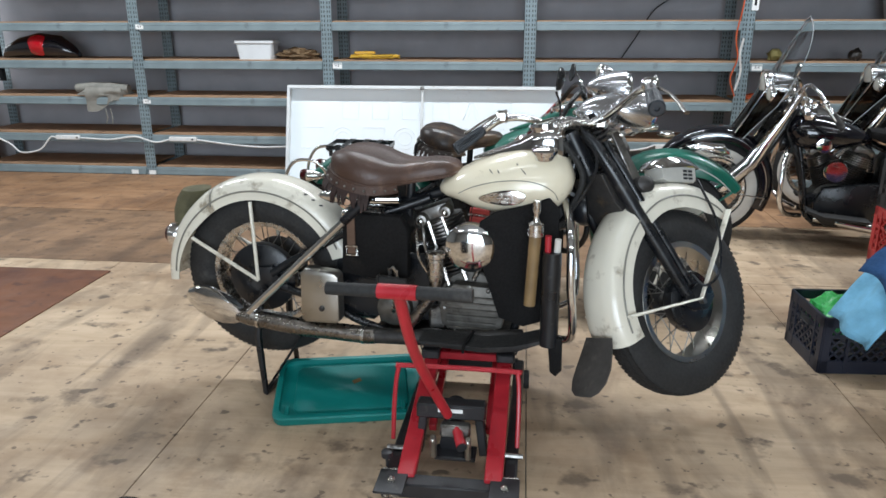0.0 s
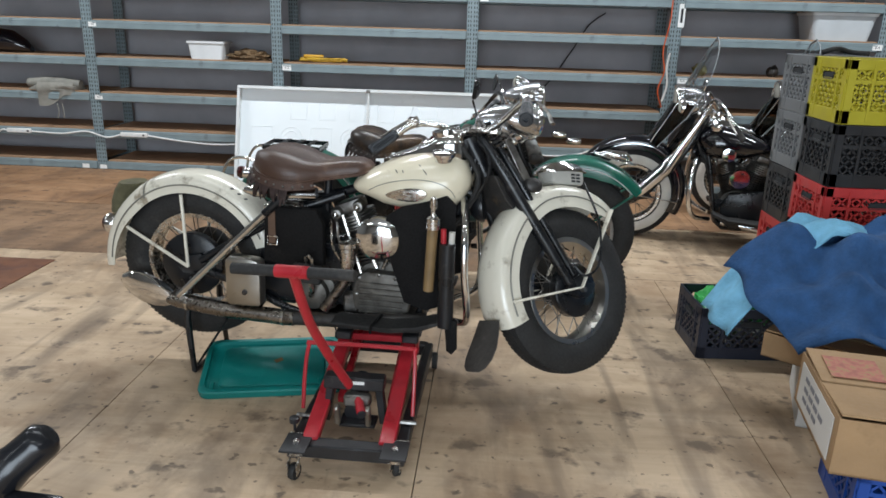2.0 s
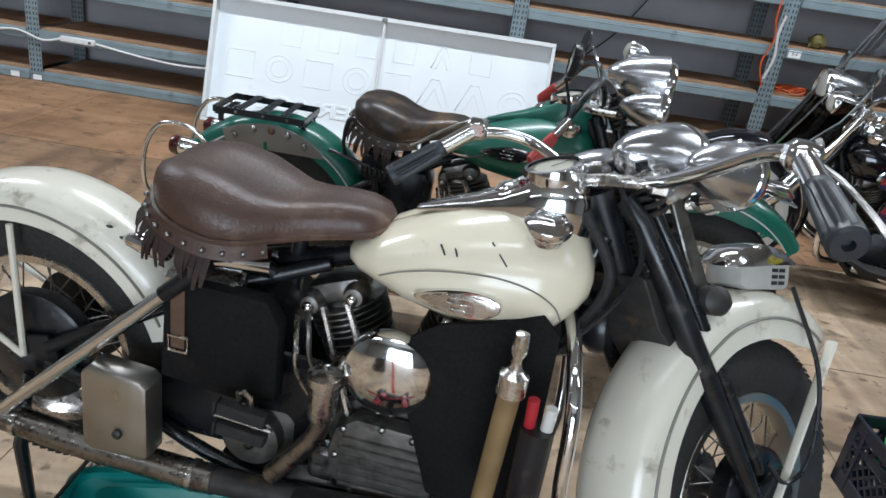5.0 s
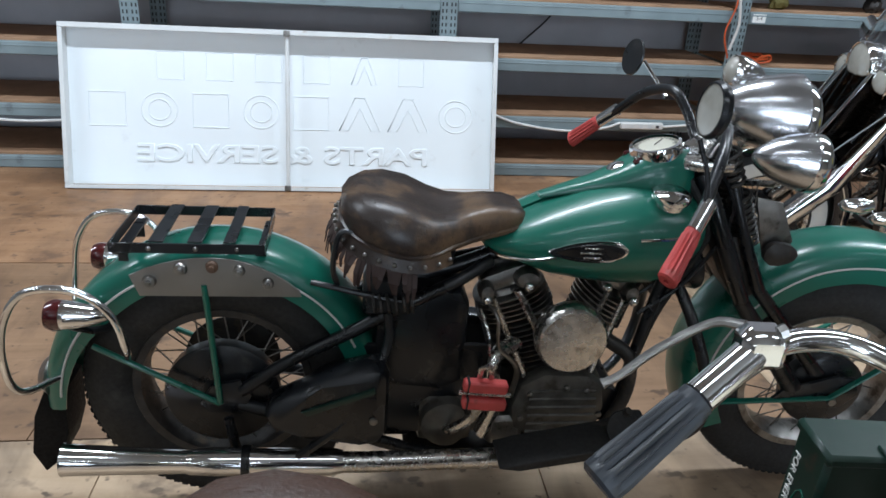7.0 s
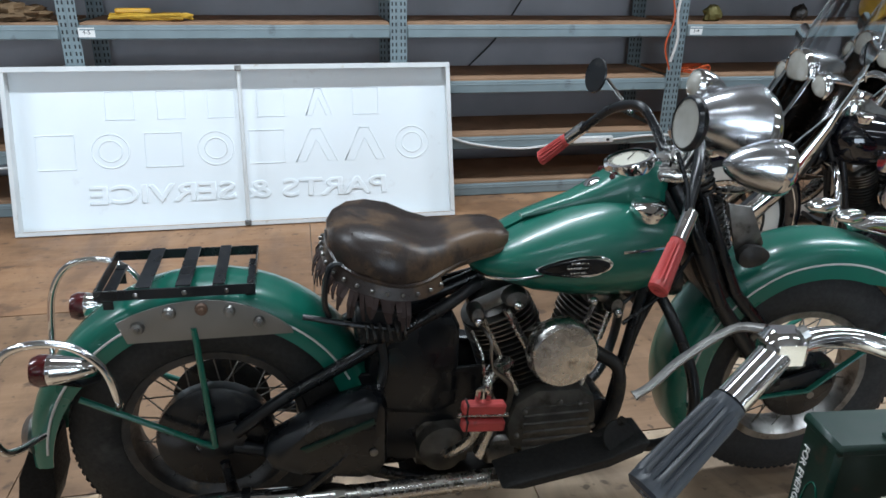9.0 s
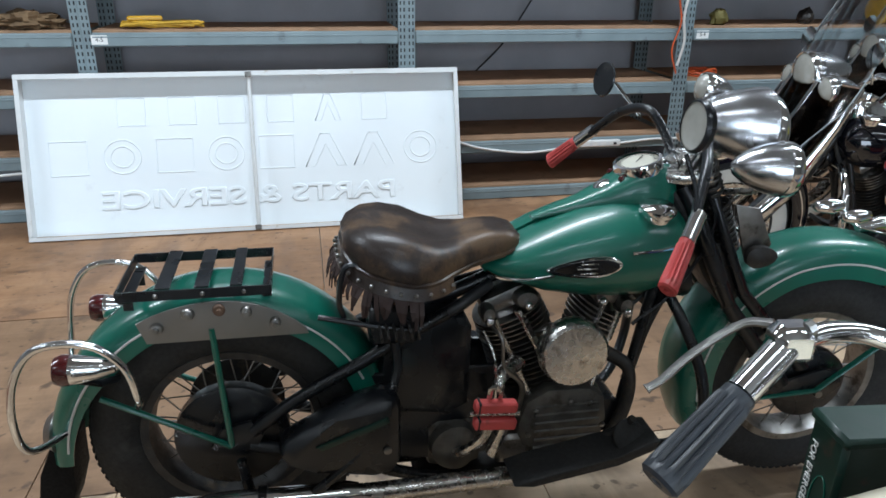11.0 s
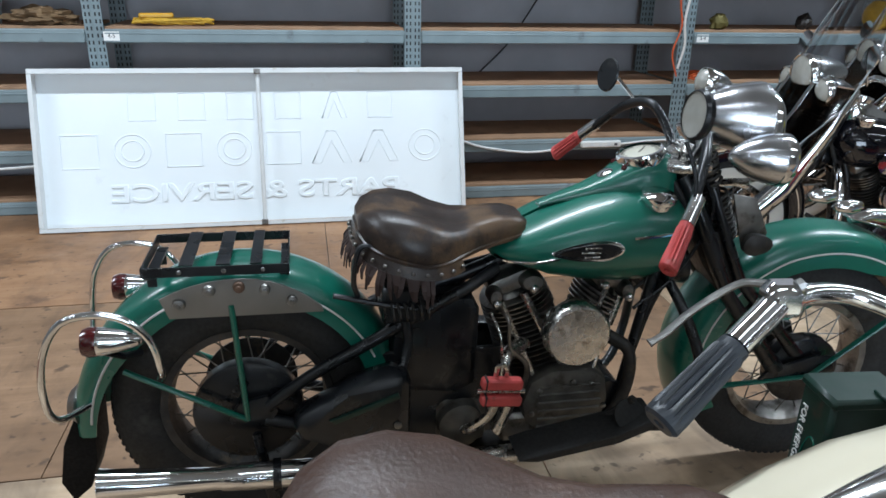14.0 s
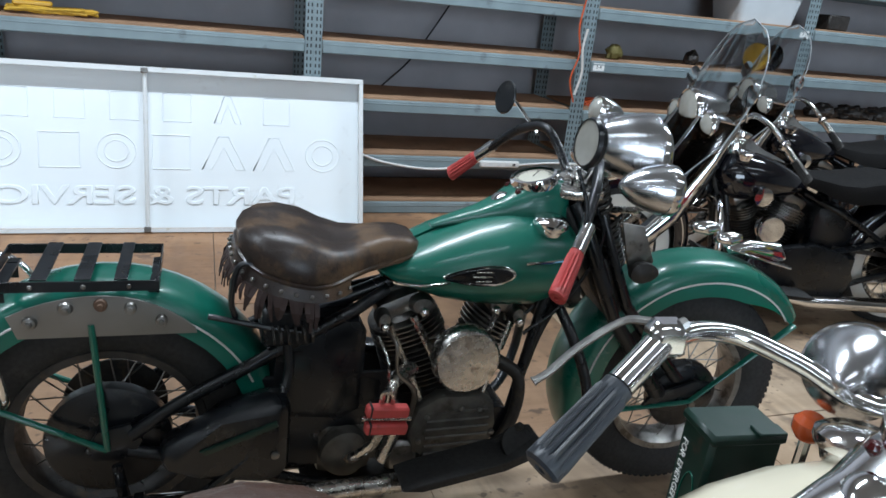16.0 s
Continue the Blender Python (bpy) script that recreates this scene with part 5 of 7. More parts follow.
for s in (-1, 1):
    pts = [(0.71, 0.729), (0.74, 0.722), (0.80, 0.727), (0.86, 0.745)]
    W("tank_trim", tube(spline([(x, s * (at_profile(TANK, x, 3) * (1 - 0.5 * abs((z - (at_profile(TANK, x, 1) + at_profile(TANK, x, 2)) / 2) / 0.09) ** 2) + 0.006), z) for x, z in pts], 6), 0.004, 6), CHROME, "chrome tank trim")
    W("tank_trim", tube([(1.05, s * 0.1725, 0.80), (1.12, s * 0.1705, 0.803), (1.19, s * 0.156, 0.805)], 0.004, 6), CHROME, "chrome tank trim")
    # steel side plates with bolts on the fender
    out = [(radians(a), 0.382) for a in range(52, 123, 6)]
    ol = [(r * math.cos(a), R_WHEEL + r * math.sin(a)) for a, r in out]
    ol = ol + [(-0.16, R_WHEEL + 0.285), (0.24, R_WHEEL + 0.285)]
    pl = W("side_plate", slab(ol, 0.004, Matrix.Translation((-0.005, s * 0.098, 0.0)), bevel=0.001), mat("side_plate_steel", (0.24, 0.23, 0.215), 0.45, metal=0.6, vary=0.12, scale=10), "grey steel saddlebag plate")
    for x, z in ((-0.14, 0.668), (-0.07, 0.70), (0.0, 0.706), (0.07, 0.697), (0.145, 0.665)):
        W("plate_bolt", lathe([(0.016, 0), (0.013, 0.008), (0.007, 0.009), (0.007, 0.017), (0, 0.018)], Matrix.Translation((x, s * 0.1, z)) @ pose(0, 0, 0, 90 * -s), 12), ALU if x != 0.0 else STRAP, "", pl)
    # tail lamps with chrome hoops
    lm = Matrix.Translation((-0.30, s * 0.155, 0.61)) @ pose(0, 0, 0, 0, 90)
    tl = W("tail_lamp", lathe([(0.0, 0.09), (0.012, 0.08), (0.024, 0.045), (0.032, 0.0), (0.034, -0.012), (0.03, -0.02)], lm, 20), CHROME, "bullet tail lamp")
    W("tail_lens", lathe([(0.034, -0.012), (0.036, -0.03), (0.03, -0.045), (0, -0.052)], lm, 20), REDLENS, "red lens", tl)
    W("lamp_arm", tube([(-0.30, s * 0.16, 0.585), (-0.27, s * 0.12, 0.55), (-0.24, s * 0.085, 0.54)], 0.009, 8), BLACKP)
    W("bumper_hoop", tube(spline([(-0.36, s * 0.06, 0.40), (-0.42, s * 0.17, 0.42), (-0.425, s * 0.215, 0.52), (-0.405, s * 0.22, 0.63), (-0.35, s * 0.22, 0.70), (-0.25, s * 0.22, 0.70), (-0.19, s * 0.215, 0.64), (-0.175, s * 0.20, 0.55), (-0.19, s * 0.15, 0.50)], 6), 0.0085, 10), CHROME, "chrome tail bumper hoop")
W("fender_tip", lathe([(0.0, -0.03), (0.035, -0.024), (0.05, 0), (0.035, 0.03), (0, 0.04)], Matrix.Translation((-0.415, 0, 0.36)) @ pose(0, 0, 0, 0, -100) @ Matrix.Diagonal((1, 1.6, 0.8, 1)), 18), ALU, "alloy fender tip")
W("mudflap", slab([(-0.42, 0.36), (-0.38, 0.34), (-0.385, 0.22), (-0.41, 0.14), (-0.455, 0.10), (-0.48, 0.16), (-0.46, 0.27)], 0.13, bevel=0.004), LEATHER_B, "black leather mud flap")
# luggage rack: a flat-bar frame on four feet
RX0, RX1, RZ = -0.212, 0.14, 0.757
bm = bmesh.new()
for y in (-0.115, 0.115):
    box((RX1 - RX0, 0.005, 0.024), ((RX0 + RX1) / 2, y, RZ), bm=bm, bevel=0.001)
for x in (RX0, RX1):
    box((0.005, 0.235, 0.024), (x, 0, RZ), bm=bm, bevel=0.001)
rack = W("luggage_rack", bm, BLACKP, "black flat-bar luggage rack", None)
for k in range(3):
    W("rack_slat", box((0.032, 0.228, 0.004), (-0.115 + 0.083 * k, 0, RZ + 0.0145), bevel=0.001), BLACKP, "", rack)
    W("rack_rivet", ball((-0.13 + 0.10 * k, -0.118, RZ), 0.006, seg=8), ALU, "", rack)
for x in (RX0 + 0.012, RX1 - 0.012):
    for y in (-0.10, 0.10):
        W("rack_post", box((0.022, 0.004, 0.04), (x, y * 0.7, RZ - 0.034), bevel=0.001), BLACKP, "", rack)
    W("rack_foot", box((0.026, 0.205, 0.005), (x, 0, RZ - 0.020), bevel=0.001), BLACKP, "", rack)

# fringe bar, springs and straps behind the saddle
W("saddle_bar", tube(spline([(0.28, -0.11, 0.67), (0.27, -0.12, 0.72), (0.285, -0.12, 0.80), (0.33, -0.12, 0.80), (0.45, -0.12, 0.77)], 5), 0.007, 8), BLACKP, "black saddlebag bar")
W("saddle_bar_rod", tube([(0.22, -0.12, 0.68), (0.35, -0.125, 0.65), (0.44, -0.125, 0.632)], 0.007, 8), BLACKP)
hel = [Vector((0.42 + 0.0022 * k, -0.125 + 0.022 * math.cos(k * 0.8), 0.63 + 0.022 * math.sin(k * 0.8))) for k in range(46)]
W("brake_spring", tube(hel, 0.004, 5), IRON, "coil return spring")
W("battery_box", box((0.12, 0.12, 0.10), (0.46, -0.06, 0.64), bevel=0.01), BLACKP, "black battery box")
tbx = W("toolbox", slab([(0.115, 0.365), (0.13, 0.395), (0.25, 0.455), (0.36, 0.50), (0.395, 0.495), (0.405, 0.47), (0.405, 0.315), (0.385, 0.285), (0.34, 0.275), (0.20, 0.30), (0.13, 0.33)], 0.10, Matrix.Translation((0, -0.165, 0)), bevel=0.028), BLACKP, "black teardrop toolbox")
W("toolbox_crease", slab([(0.20, 0.39), (0.37, 0.455), (0.375, 0.44), (0.215, 0.378)], 0.012, Matrix.Translation((0, -0.216, 0)), bevel=0.004), BOXG, "green painted crease", tbx)
W("toolbox_lock", lathe([(0.010, 0), (0.010, 0.005), (0.005, 0.008)], Matrix.Translation((0.37, -0.215, 0.36)) @ pose(0, 0, 0, 90), 12), ALU, "", tbx)
W("stay_rod", tube(spline([(0.40, -0.12, 0.60), (0.40, -0.14, 0.52), (0.33, -0.2, 0.38), (0.18, -0.21, 0.24), (0.12, -0.2, 0.16)], 6), 0.012, 8), BLACKP, "black stay rod")
bm = tube([(0.02, -0.13, 0.31), (0.05, -0.15, 0.14), (0.09, -0.16, -0.056)], [0.012, 0.016, 0.012], 8)
tube([(0.02, 0.13, 0.31), (0.05, 0.15, 0.14), (0.09, 0.16, -0.056)], [0.012, 0.016, 0.012], 8, bm)
tube([(0.09, -0.16, -0.056), (0.09, 0.16, -0.056)], 0.010, 8, bm)
W("rear_stand", bm, BLACKP, "black tube rear stand on the floor")
W("silencer", tube([(1.0, -0.13, 0.20), (0.8, -0.18, 0.215), (0.35, -0.2, 0.225), (0.26, -0.2, 0.228)], 0.026, 14), CHROME_OLD, "exhaust pipe")
W("silencer_body", tube([(0.30, -0.2, 0.228), (0.27, -0.2, 0.228), (0.0, -0.2, 0.235), (-0.06, -0.2, 0.237), (-0.07, -0.2, 0.237), (-0.25, -0.2, 0.245), (-0.34, -0.2, 0.25), (-0.345, -0.2, 0.25)], [0.028, 0.034, 0.034, 0.032, 0.028, 0.034, 0.038, 0.04], 20), CHROME, "polished chrome silencer")
W("silencer_clamp", rod((0.06, -0.2, 0.233), (0.08, -0.2, 0.233), 0.04, 16), BLACKP)
W("header_pipe", tube(spline([(0.80, -0.09, 0.50), (0.745, -0.15, 0.49), (0.735, -0.16, 0.42), (0.755, -0.165, 0.36), (0.72, -0.165, 0.28)], 6), 0.02, 12), CHROME_OLD, "stained exhaust header")
W("front_header", tube(spline([(1.06, -0.07, 0.50), (1.13, -0.11, 0.46), (1.12, -0.12, 0.33), (1.02, -0.13, 0.2)], 6), 0.02, 12), IRON, "dark exhaust header")
m = Matrix.Translation((0.885, -0.15, 0.598)) @ pose(0, 0, 0, 90)
W("air_cleaner", lathe([(0.086, 0), (0.089, 0.02), (0.086, 0.045), (0.08, 0.052), (0.04, 0.056), (0.0, 0.057)], m, 36), CHROME_OLD, "worn round air cleaner cover")
kicker(GR, 0.62, 0.27, (0.69, -0.22, 0.44), REDSOFT)
for s in (-1, 1):
    W("footboard", slab([(0.76, 0.27), (0.80, 0.262), (1.02, 0.30), (1.13, 0.33), (1.15, 0.36), (1.12, 0.36), (1.02, 0.325), (0.80, 0.285)], 0.11, Matrix.Translation((0, s * 0.235, 0)), bevel=0.004), RUBBER, "black rubber footboard")
    W("crash_bar", tube(spline([(1.235, s * 0.02, 0.70), (1.27, s * 0.14, 0.60), (1.30, s * 0.215, 0.48), (1.30, s * 0.235, 0.36), (1.24, s * 0.19, 0.27), (1.12, s * 0.12, 0.24)], 6), 0.0155, 12), BLACKP, "black crash bar")
W("brake_pedal", lathe([(0.0, 0.0), (0.042, 0.002), (0.042, 0.012), (0.0, 0.016)], Matrix.Translation((1.07, -0.24, 0.40)) @ pose(0, 0, 0, 60, 0, 0), 20), RUBBER, "round brake pedal pad")
W("pedal_lever", tube([(1.07, -0.235, 0.395), (1.04, -0.2, 0.33), (0.94, -0.16, 0.27)], 0.011, 8), IRON)
# mirror, spot lamp, fender ornament and fork plate
X("mirror_arm", tube(spline([(1.14, 0.27, 1.05), (1.125, 0.33, 1.08), (1.10, 0.39, 1.12)], 5), 0.005, 8), CHROME, "mirror stalk")
X("mirror", lathe([(0.0, -0.012), (0.04, -0.008), (0.052, 0.0), (0.05, 0.006), (0.0, 0.007)], Matrix.Translation((1.07, 0.40, 1.128)) @ pose(0, 0, 0, 0, -80, 14), 24), BLACKP, "round mirror with a dark back")
# taken for a spot lamp; pale lens colour stands in for its bright reflection
ROUND_FACE_AT = Matrix.Translation((1.015, -0.33, 1.17)) @ pose(0, 0, 0, 0, -84, 4)
mi = X("mirror", lathe([(0.0, -0.03), (0.03, -0.026), (0.052, -0.012), (0.056, 0.0), (0.052, 0.008), (0.049, 0.009)], ROUND_FACE_AT, 28, cap=False), BLACKP, "round glass-faced handlebar lamp in a black shell")
X("mirror_glass", lathe([(0.050, 0.006), (0.0, 0.007)], ROUND_FACE_AT, 28, cap=False), LENS, "pale lamp glass coloured for a bright reflection", mi)
X("mirror_arm", tube(spline([(1.005, -0.325, 1.11), (1.03, -0.345, 1.04), (1.03, -0.365, 0.985)], 5), 0.005, 8), BLACKP, "mirror stalk")
lamp_shell(GR, S, (1.235, 0.06, 1.17), 0.036, 0.06, name="siren_lamp", tilt=-170)
orn = X("fender_lamp", tube([(1.70, 0, 0.80), (1.76, 0, 0.815), (1.86, 0, 0.80), (1.90, 0, 0.78)], [0.012, 0.02, 0.03, 0.008], 12), CHROME, "chrome fender lamp")
X("ornament_base", box((0.24, 0.06, 0.008), (1.80, 0, 0.785), Matrix.Rotation(radians(14), 3, "Y"), bevel=0.003), CHROME, "", orn)
X("fork_plate", slab([(1.40, 0.91), (1.47, 0.90), (1.50, 0.80), (1.49, 0.755), (1.46, 0.75), (1.44, 0.80)], 0.008, Matrix.Translation((0, -0.085, 0)), bevel=0.002), ALU, "slotted alloy fork plate")
X("ride_control", lathe([(0.022, 0), (0.03, 0.008), (0.03, 0.026), (0.014, 0.036), (0.0, 0.038)], Matrix.Translation((1.475, -0.09, 0.775)) @ pose(0, 0, 0, 90), 14), IRON)
for z in (0.93, 0.90):
    X("signal_bulb", lathe([(0.0, -0.03), (0.014, -0.02), (0.02, 0.0), (0.014, 0.016), (0, 0.02)], Matrix.Translation((1.55 + (0.93 - z) * 1.5, -0.16, z)) @ pose(0, 0, 0, 0, 90), 12), CHROME)

GREEN_BODY = [(-1, -1), (0, 0), (0.25, 0.21), (0.44, 0.375), (0.62, 0.565), (0.765, 0.675), (0.885, 0.835), (1.065, 0.975), (1.135, 1.03), (1.25, 1.13), (1.35, 1.225), (1.465, 1.335), (1.56, 1.51), (1.62, 1.62), (3, 3)]
proportion(GR, GREEN_BODY, ((0.70, 0.626), (1.258, 1.165), 0.02), ((0.355, 0.286), (0.822, 0.728), 0.005), (("air_cleaner", -0.03), ("timing_cover", 0.03), ("ribs", 0.03), ("brake_pedal", -0.05), ("headlamp", 0.02), ("spot_lamp", 0.0), ("rocker_box", 0.012)))

# ---- the two black touring machines behind
CLEAR = glass("clear_perspex", (0.82, 0.84, 0.85), 0.03)
CLEAR.node_tree.nodes["Principled BSDF"].inputs["IOR"].default_value = 1.45
EDGE = mat("perspex_edge", (0.30, 0.32, 0.33), 0.3, vary=0.1)
SMOKE = glass("smoked_perspex", (0.07, 0.05, 0.035), 0.05)


def tourer(m, label):
    bike = thing("motorcycle", m, label, "motorcycle", "parked motorcycles")
    S, *_ = common(bike, dict(steer=6, tank=GLOSSB, tank_label="gloss black fuel tank half", inlay=GLOSSB, dash=CHROME, fender=GLOSSB, fender_label="gloss black deep fender", stripe=CHROME, brace=CHROME, grip=RUBBER, bar=CHROME, whitewall=True, badge=False, mudflap=False))
    st = [(0.12, 0.10, 0.80, 0.70), (0.16, 0.16, 0.83, 0.69), (0.28, 0.175, 0.835, 0.70), (0.40, 0.17, 0.82, 0.70), (0.5, 0.18, 0.80, 0.69), (0.60, 0.165, 0.795, 0.70), (0.70, 0.12, 0.80, 0.73), (0.77, 0.07, 0.80, 0.75)]
    rings = []
    for x, w, zt, zb in st:
        sec = [(1, 0.0), (1, 0.5), (0.92, 0.8), (0.7, 0.96), (0.3, 1), (-0.3, 1), (-0.7, 0.96), (-0.92, 0.8), (-1, 0.5), (-1, 0)]
        rings.append([Vector((x, a * w, zb + b * (zt - zb))) for a, b in sec])
    part("seat", loft(rings), LEATHER_B, bike, "broad black leather seat")
    for s in (-1, 1):
        part("saddlebag", slab([(-0.28, 0.36), (-0.30, 0.62), (-0.25, 0.68), (0.20, 0.68), (0.26, 0.60), (0.24, 0.40), (0.16, 0.34), (-0.2, 0.33)], 0.17, Matrix.Translation((0, s * 0.24, 0)), bevel=0.04), GLOSSB, bike, "gloss black saddlebag")
        part("crash_bar", tube(spline([(1.26, s * 0.03, 0.66), (1.30, s * 0.18, 0.66), (1.325, s * 0.30, 0.54), (1.325, s * 0.31, 0.36), (1.27, s * 0.24, 0.25), (1.14, s * 0.12, 0.21)], 6), 0.017, 12), CHROME, bike, "chrome crash bar")
        part("footboard", slab([(0.72, 0.235), (0.76, 0.225), (1.0, 0.235), (1.14, 0.28), (1.13, 0.30), (1.0, 0.255), (0.76, 0.245)], 0.13, Matrix.Translation((0, s * 0.26, 0)), bevel=0.004), RUBBER, bike, "black rubber footboard")
        part("silencer", tube([(0.95, s * 0.13, 0.20), (0.6, s * 0.19, 0.17), (-0.3, s * 0.21, 0.17), (-0.34, s * 0.21, 0.17)], [0.025, 0.036, 0.04, 0.03], 14), CHROME, bike, "chrome silencer")
        bm = tube([(1.255, s * 0.07, 1.02), (1.36, s * 0.108, 0.85), (1.50, s * 0.108, 0.55), (1.60, s * 0.108, 0.36)], [0.03, 0.031, 0.031, 0.028], 14)
        bm.transform(S)
        part("fork_cover", bm, CHROME, bike, "chrome fork cover")
        bm = tube([(1.20, s * 0.25, 1.07), (1.22, s * 0.25, 1.16)], 0.005, 6)
        lathe([(0.0, -0.008), (0.05, -0.004), (0.052, 0.004), (0, 0.008)], Matrix.Translation((1.22, s * 0.26, 1.19)) @ pose(0, 0, 0, 0, 78), 20, bm)
        bm.transform(S)
        part("mirror", bm, CHROME, bike, "chrome mirror")
    part("air_cleaner", lathe([(0.07, 0), (0.074, 0.03), (0.066, 0.045), (0.0, 0.05)], Matrix.Translation((0.925, 0.13, 0.53)) @ pose(0, 0, 0, -90), 28), CHROME, bike, "chrome engine cover")
    part("air_cleaner", lathe([(0.07, 0), (0.074, 0.03), (0.066, 0.045), (0.0, 0.05)], Matrix.Translation((0.925, -0.15, 0.53)) @ pose(0, 0, 0, 90), 28), CHROME, bike, "chrome engine cover")
    part("horn", lathe([(0.0, -0.03), (0.03, -0.028), (0.045, -0.005), (0.046, 0.004), (0.0, 0.012)], Matrix.Translation((1.05, 0.19, 0.70)) @ pose(0, 0, 0, -90), 20), CHROME, bike, "round chrome horn")
    # windshield: a rounded sheet, smoked in its lower third
    def shield(z0, z1, n=8):
        rings = []
        for k in range(n + 1):
            t = z0 + (z1 - z0) * k / n
            w = 0.275 * math.sqrt(max(1 - max(0, (t - 0.35) / 0.65) ** 2.3, 0.0)) * (0.72 + 0.28 * min(t / 0.3, 1)) + 0.004
            x = 1.66 - 0.40 * t
            z = 0.74 + 0.765 * t
            line = [Vector((x - 0.10 * (a * a) * (w / 0.275) ** 2, a * w, z)) for a in (j / 6 for j in range(-6, 7))]
            rings.append(line + [p - Vector((0.004, 0, 0)) for p in line[::-1]])
        bm = loft(rings)
        bm.transform(S)
        return bm
    ws = part("windshield", shield(0.42, 1.0, 12), CLEAR, bike, "clear perspex windshield")
    part("smoked_panel", shield(0.0, 0.415, 6), SMOKE, ws, "smoked lower windshield panel")
    def rim_at(t, sg):
        w = 0.275 * math.sqrt(max(1 - max(0, (t - 0.35) / 0.65) ** 2.3, 0.0)) * (0.72 + 0.28 * min(t / 0.3, 1)) + 0.004
        return Vector((1.66 - 0.40 * t - 0.10 * (w / 0.275) ** 2, sg * w, 0.74 + 0.765 * t))
    bm = tube([rim_at(k / 20, -1) for k in range(20)] + [rim_at(k / 20, 1) for k in range(20, -1, -1)], 0.003, 6)
    bm.transform(S)
    part("shield_edge", bm, EDGE, ws, "polished perspex edge")
    for s in (-1, 1):
        bm = tube([(1.645, s * 0.10, 0.76), (1.55, s * 0.105, 0.93), (1.46, s * 0.10, 1.10)], 0.014, 6, flat=0.3)
        bm.transform(S)
        part("shield_strap", bm, CHROME, ws, "chrome windshield strap")
    bm = tube([(1.394, -0.27, 1.062), (1.472, -0.13, 1.062), (1.496, 0, 1.062), (1.472, 0.13, 1.062), (1.394, 0.27, 1.062)], 0.013, 6, flat=0.4)
    bm.transform(S)
    part("shield_bar", bm, CHROME, ws, "chrome windshield bar")
    proportion(bike, GREEN_BODY, ((0.70, 0.66), (1.258, 1.18), 0.0), ((0.355, 0.3), (0.822, 0.74), 0.0))
    return bike


tourer(pose(2.75, 3.93, 0.0, 0, 0, 168) @ Matrix.Scale(0.955, 4), "gloss black touring motorcycle with chrome and a windshield")
tourer(pose(3.72, 4.72, 0.0, 0, 0, 169) @ Matrix.Scale(0.955, 4), "gloss black touring motorcycle parked by the shelving")

# ---------------------------------------------------------------- the leaning sign
sign = thing("sign", pose(-0.953, 5.415, 0.006, -16.0, 0, 0), "white sign box leaning face away against the shelving", "sign")
SWD, SHT, SDP = 2.44, 0.905, 0.10
part("panel", box((SWD - 0.012, 0.006, SHT - 0.012), (0, SDP - 0.006, SHT / 2)), SIGNW, sign, "translucent white plastic panel", smooth=False)
for n, sz, at in (("frame_top", (SWD, SDP, 0.012), (0, SDP / 2, SHT - 0.006)), ("frame_bottom", (SWD, SDP, 0.012), (0, SDP / 2, 0.006)), ("frame_side", (0.012, SDP, SHT - 0.026), (-SWD / 2 + 0.006, SDP / 2, SHT / 2)), ("frame_side", (0.012, SDP, SHT - 0.026), (SWD / 2 - 0.006, SDP / 2, SHT / 2))):
    part(n, box(sz, at, bevel=0.002), SIGNFRAME, sign, "painted sheet-metal frame")
for n, sz, at in (("lip_top", (SWD, 0.004, 0.028), (0, -0.002, SHT - 0.014)), ("lip_bottom", (SWD, 0.004, 0.022), (0, -0.002, 0.011)), ("lip_side", (0.024, 0.004, SHT - 0.06), (-SWD / 2 + 0.012, -0.002, SHT / 2)), ("lip_side", (0.024, 0.004, SHT - 0.06), (SWD / 2 - 0.012, -0.002, SHT / 2))):
    part(n, box(sz, at, bevel=0.001), SIGNFRAME, sign)
part("middle_bar", rod((0.008, 0.02, 0.01), (0.008, 0.02, SHT - 0.01), 0.012, 12), SIGNFRAME, sign, "upright stiffening bar")
for z in (0.016, SHT - 0.02):
    part("bar_bracket", box((0.036, 0.008, 0.03), (0.008, -0.006, z), bevel=0.003), ALU, sign)
yp = SDP - 0.0095


def ridge(pts, closed=True):
    part("embossed_shape", tube([(x, yp, z) for x, z in pts], 0.0038, 6, closed=closed), SIGNW, sign)


def ring_shape(kind, x, z, w, h):
    """Plain embossed outlines: a bar, a wedge or an oval."""
    if kind == "o":
        for f in (1.0, 0.62):
            ridge([(x + f * w / 2 * math.cos(a), z + f * h / 2 * math.sin(a)) for a in (2 * math.pi * k / 28 for k in range(28))])
    elif kind == "v":
        ridge([(x - w / 2, z - h / 2), (x - w * 0.28, z - h / 2), (x, z + h * 0.2), (x + w * 0.28, z - h / 2), (x + w / 2, z - h / 2), (x + w * 0.12, z + h / 2), (x - w * 0.12, z + h / 2)])
    else:
        ridge([(x - w / 2, z - h / 2), (x + w / 2, z - h / 2), (x + w / 2, z + h / 2), (x - w / 2, z + h / 2)])


for k, kd in enumerate("bvbbbb"):
    ring_shape(kd, 0.72 - 0.275 * k, 0.70, 0.15, 0.155)
for k, kd in enumerate("ovvbobob"):
    ring_shape(kd, 0.99 - 0.285 * k, 0.45, 0.20 if kd != "v" else 0.24, 0.19)
lettering("lettering", "PARTS & SERVICE", 0.142, Matrix.Translation((-0.01, yp, 0.2)) @ Matrix.Diagonal((-1, 1, 1, 1)) @ pose(0, 0, 0, 90) @ Matrix.Diagonal((1.55, 1, 1, 1)), SIGNW, sign, depth=0.004, bevel=0.003)

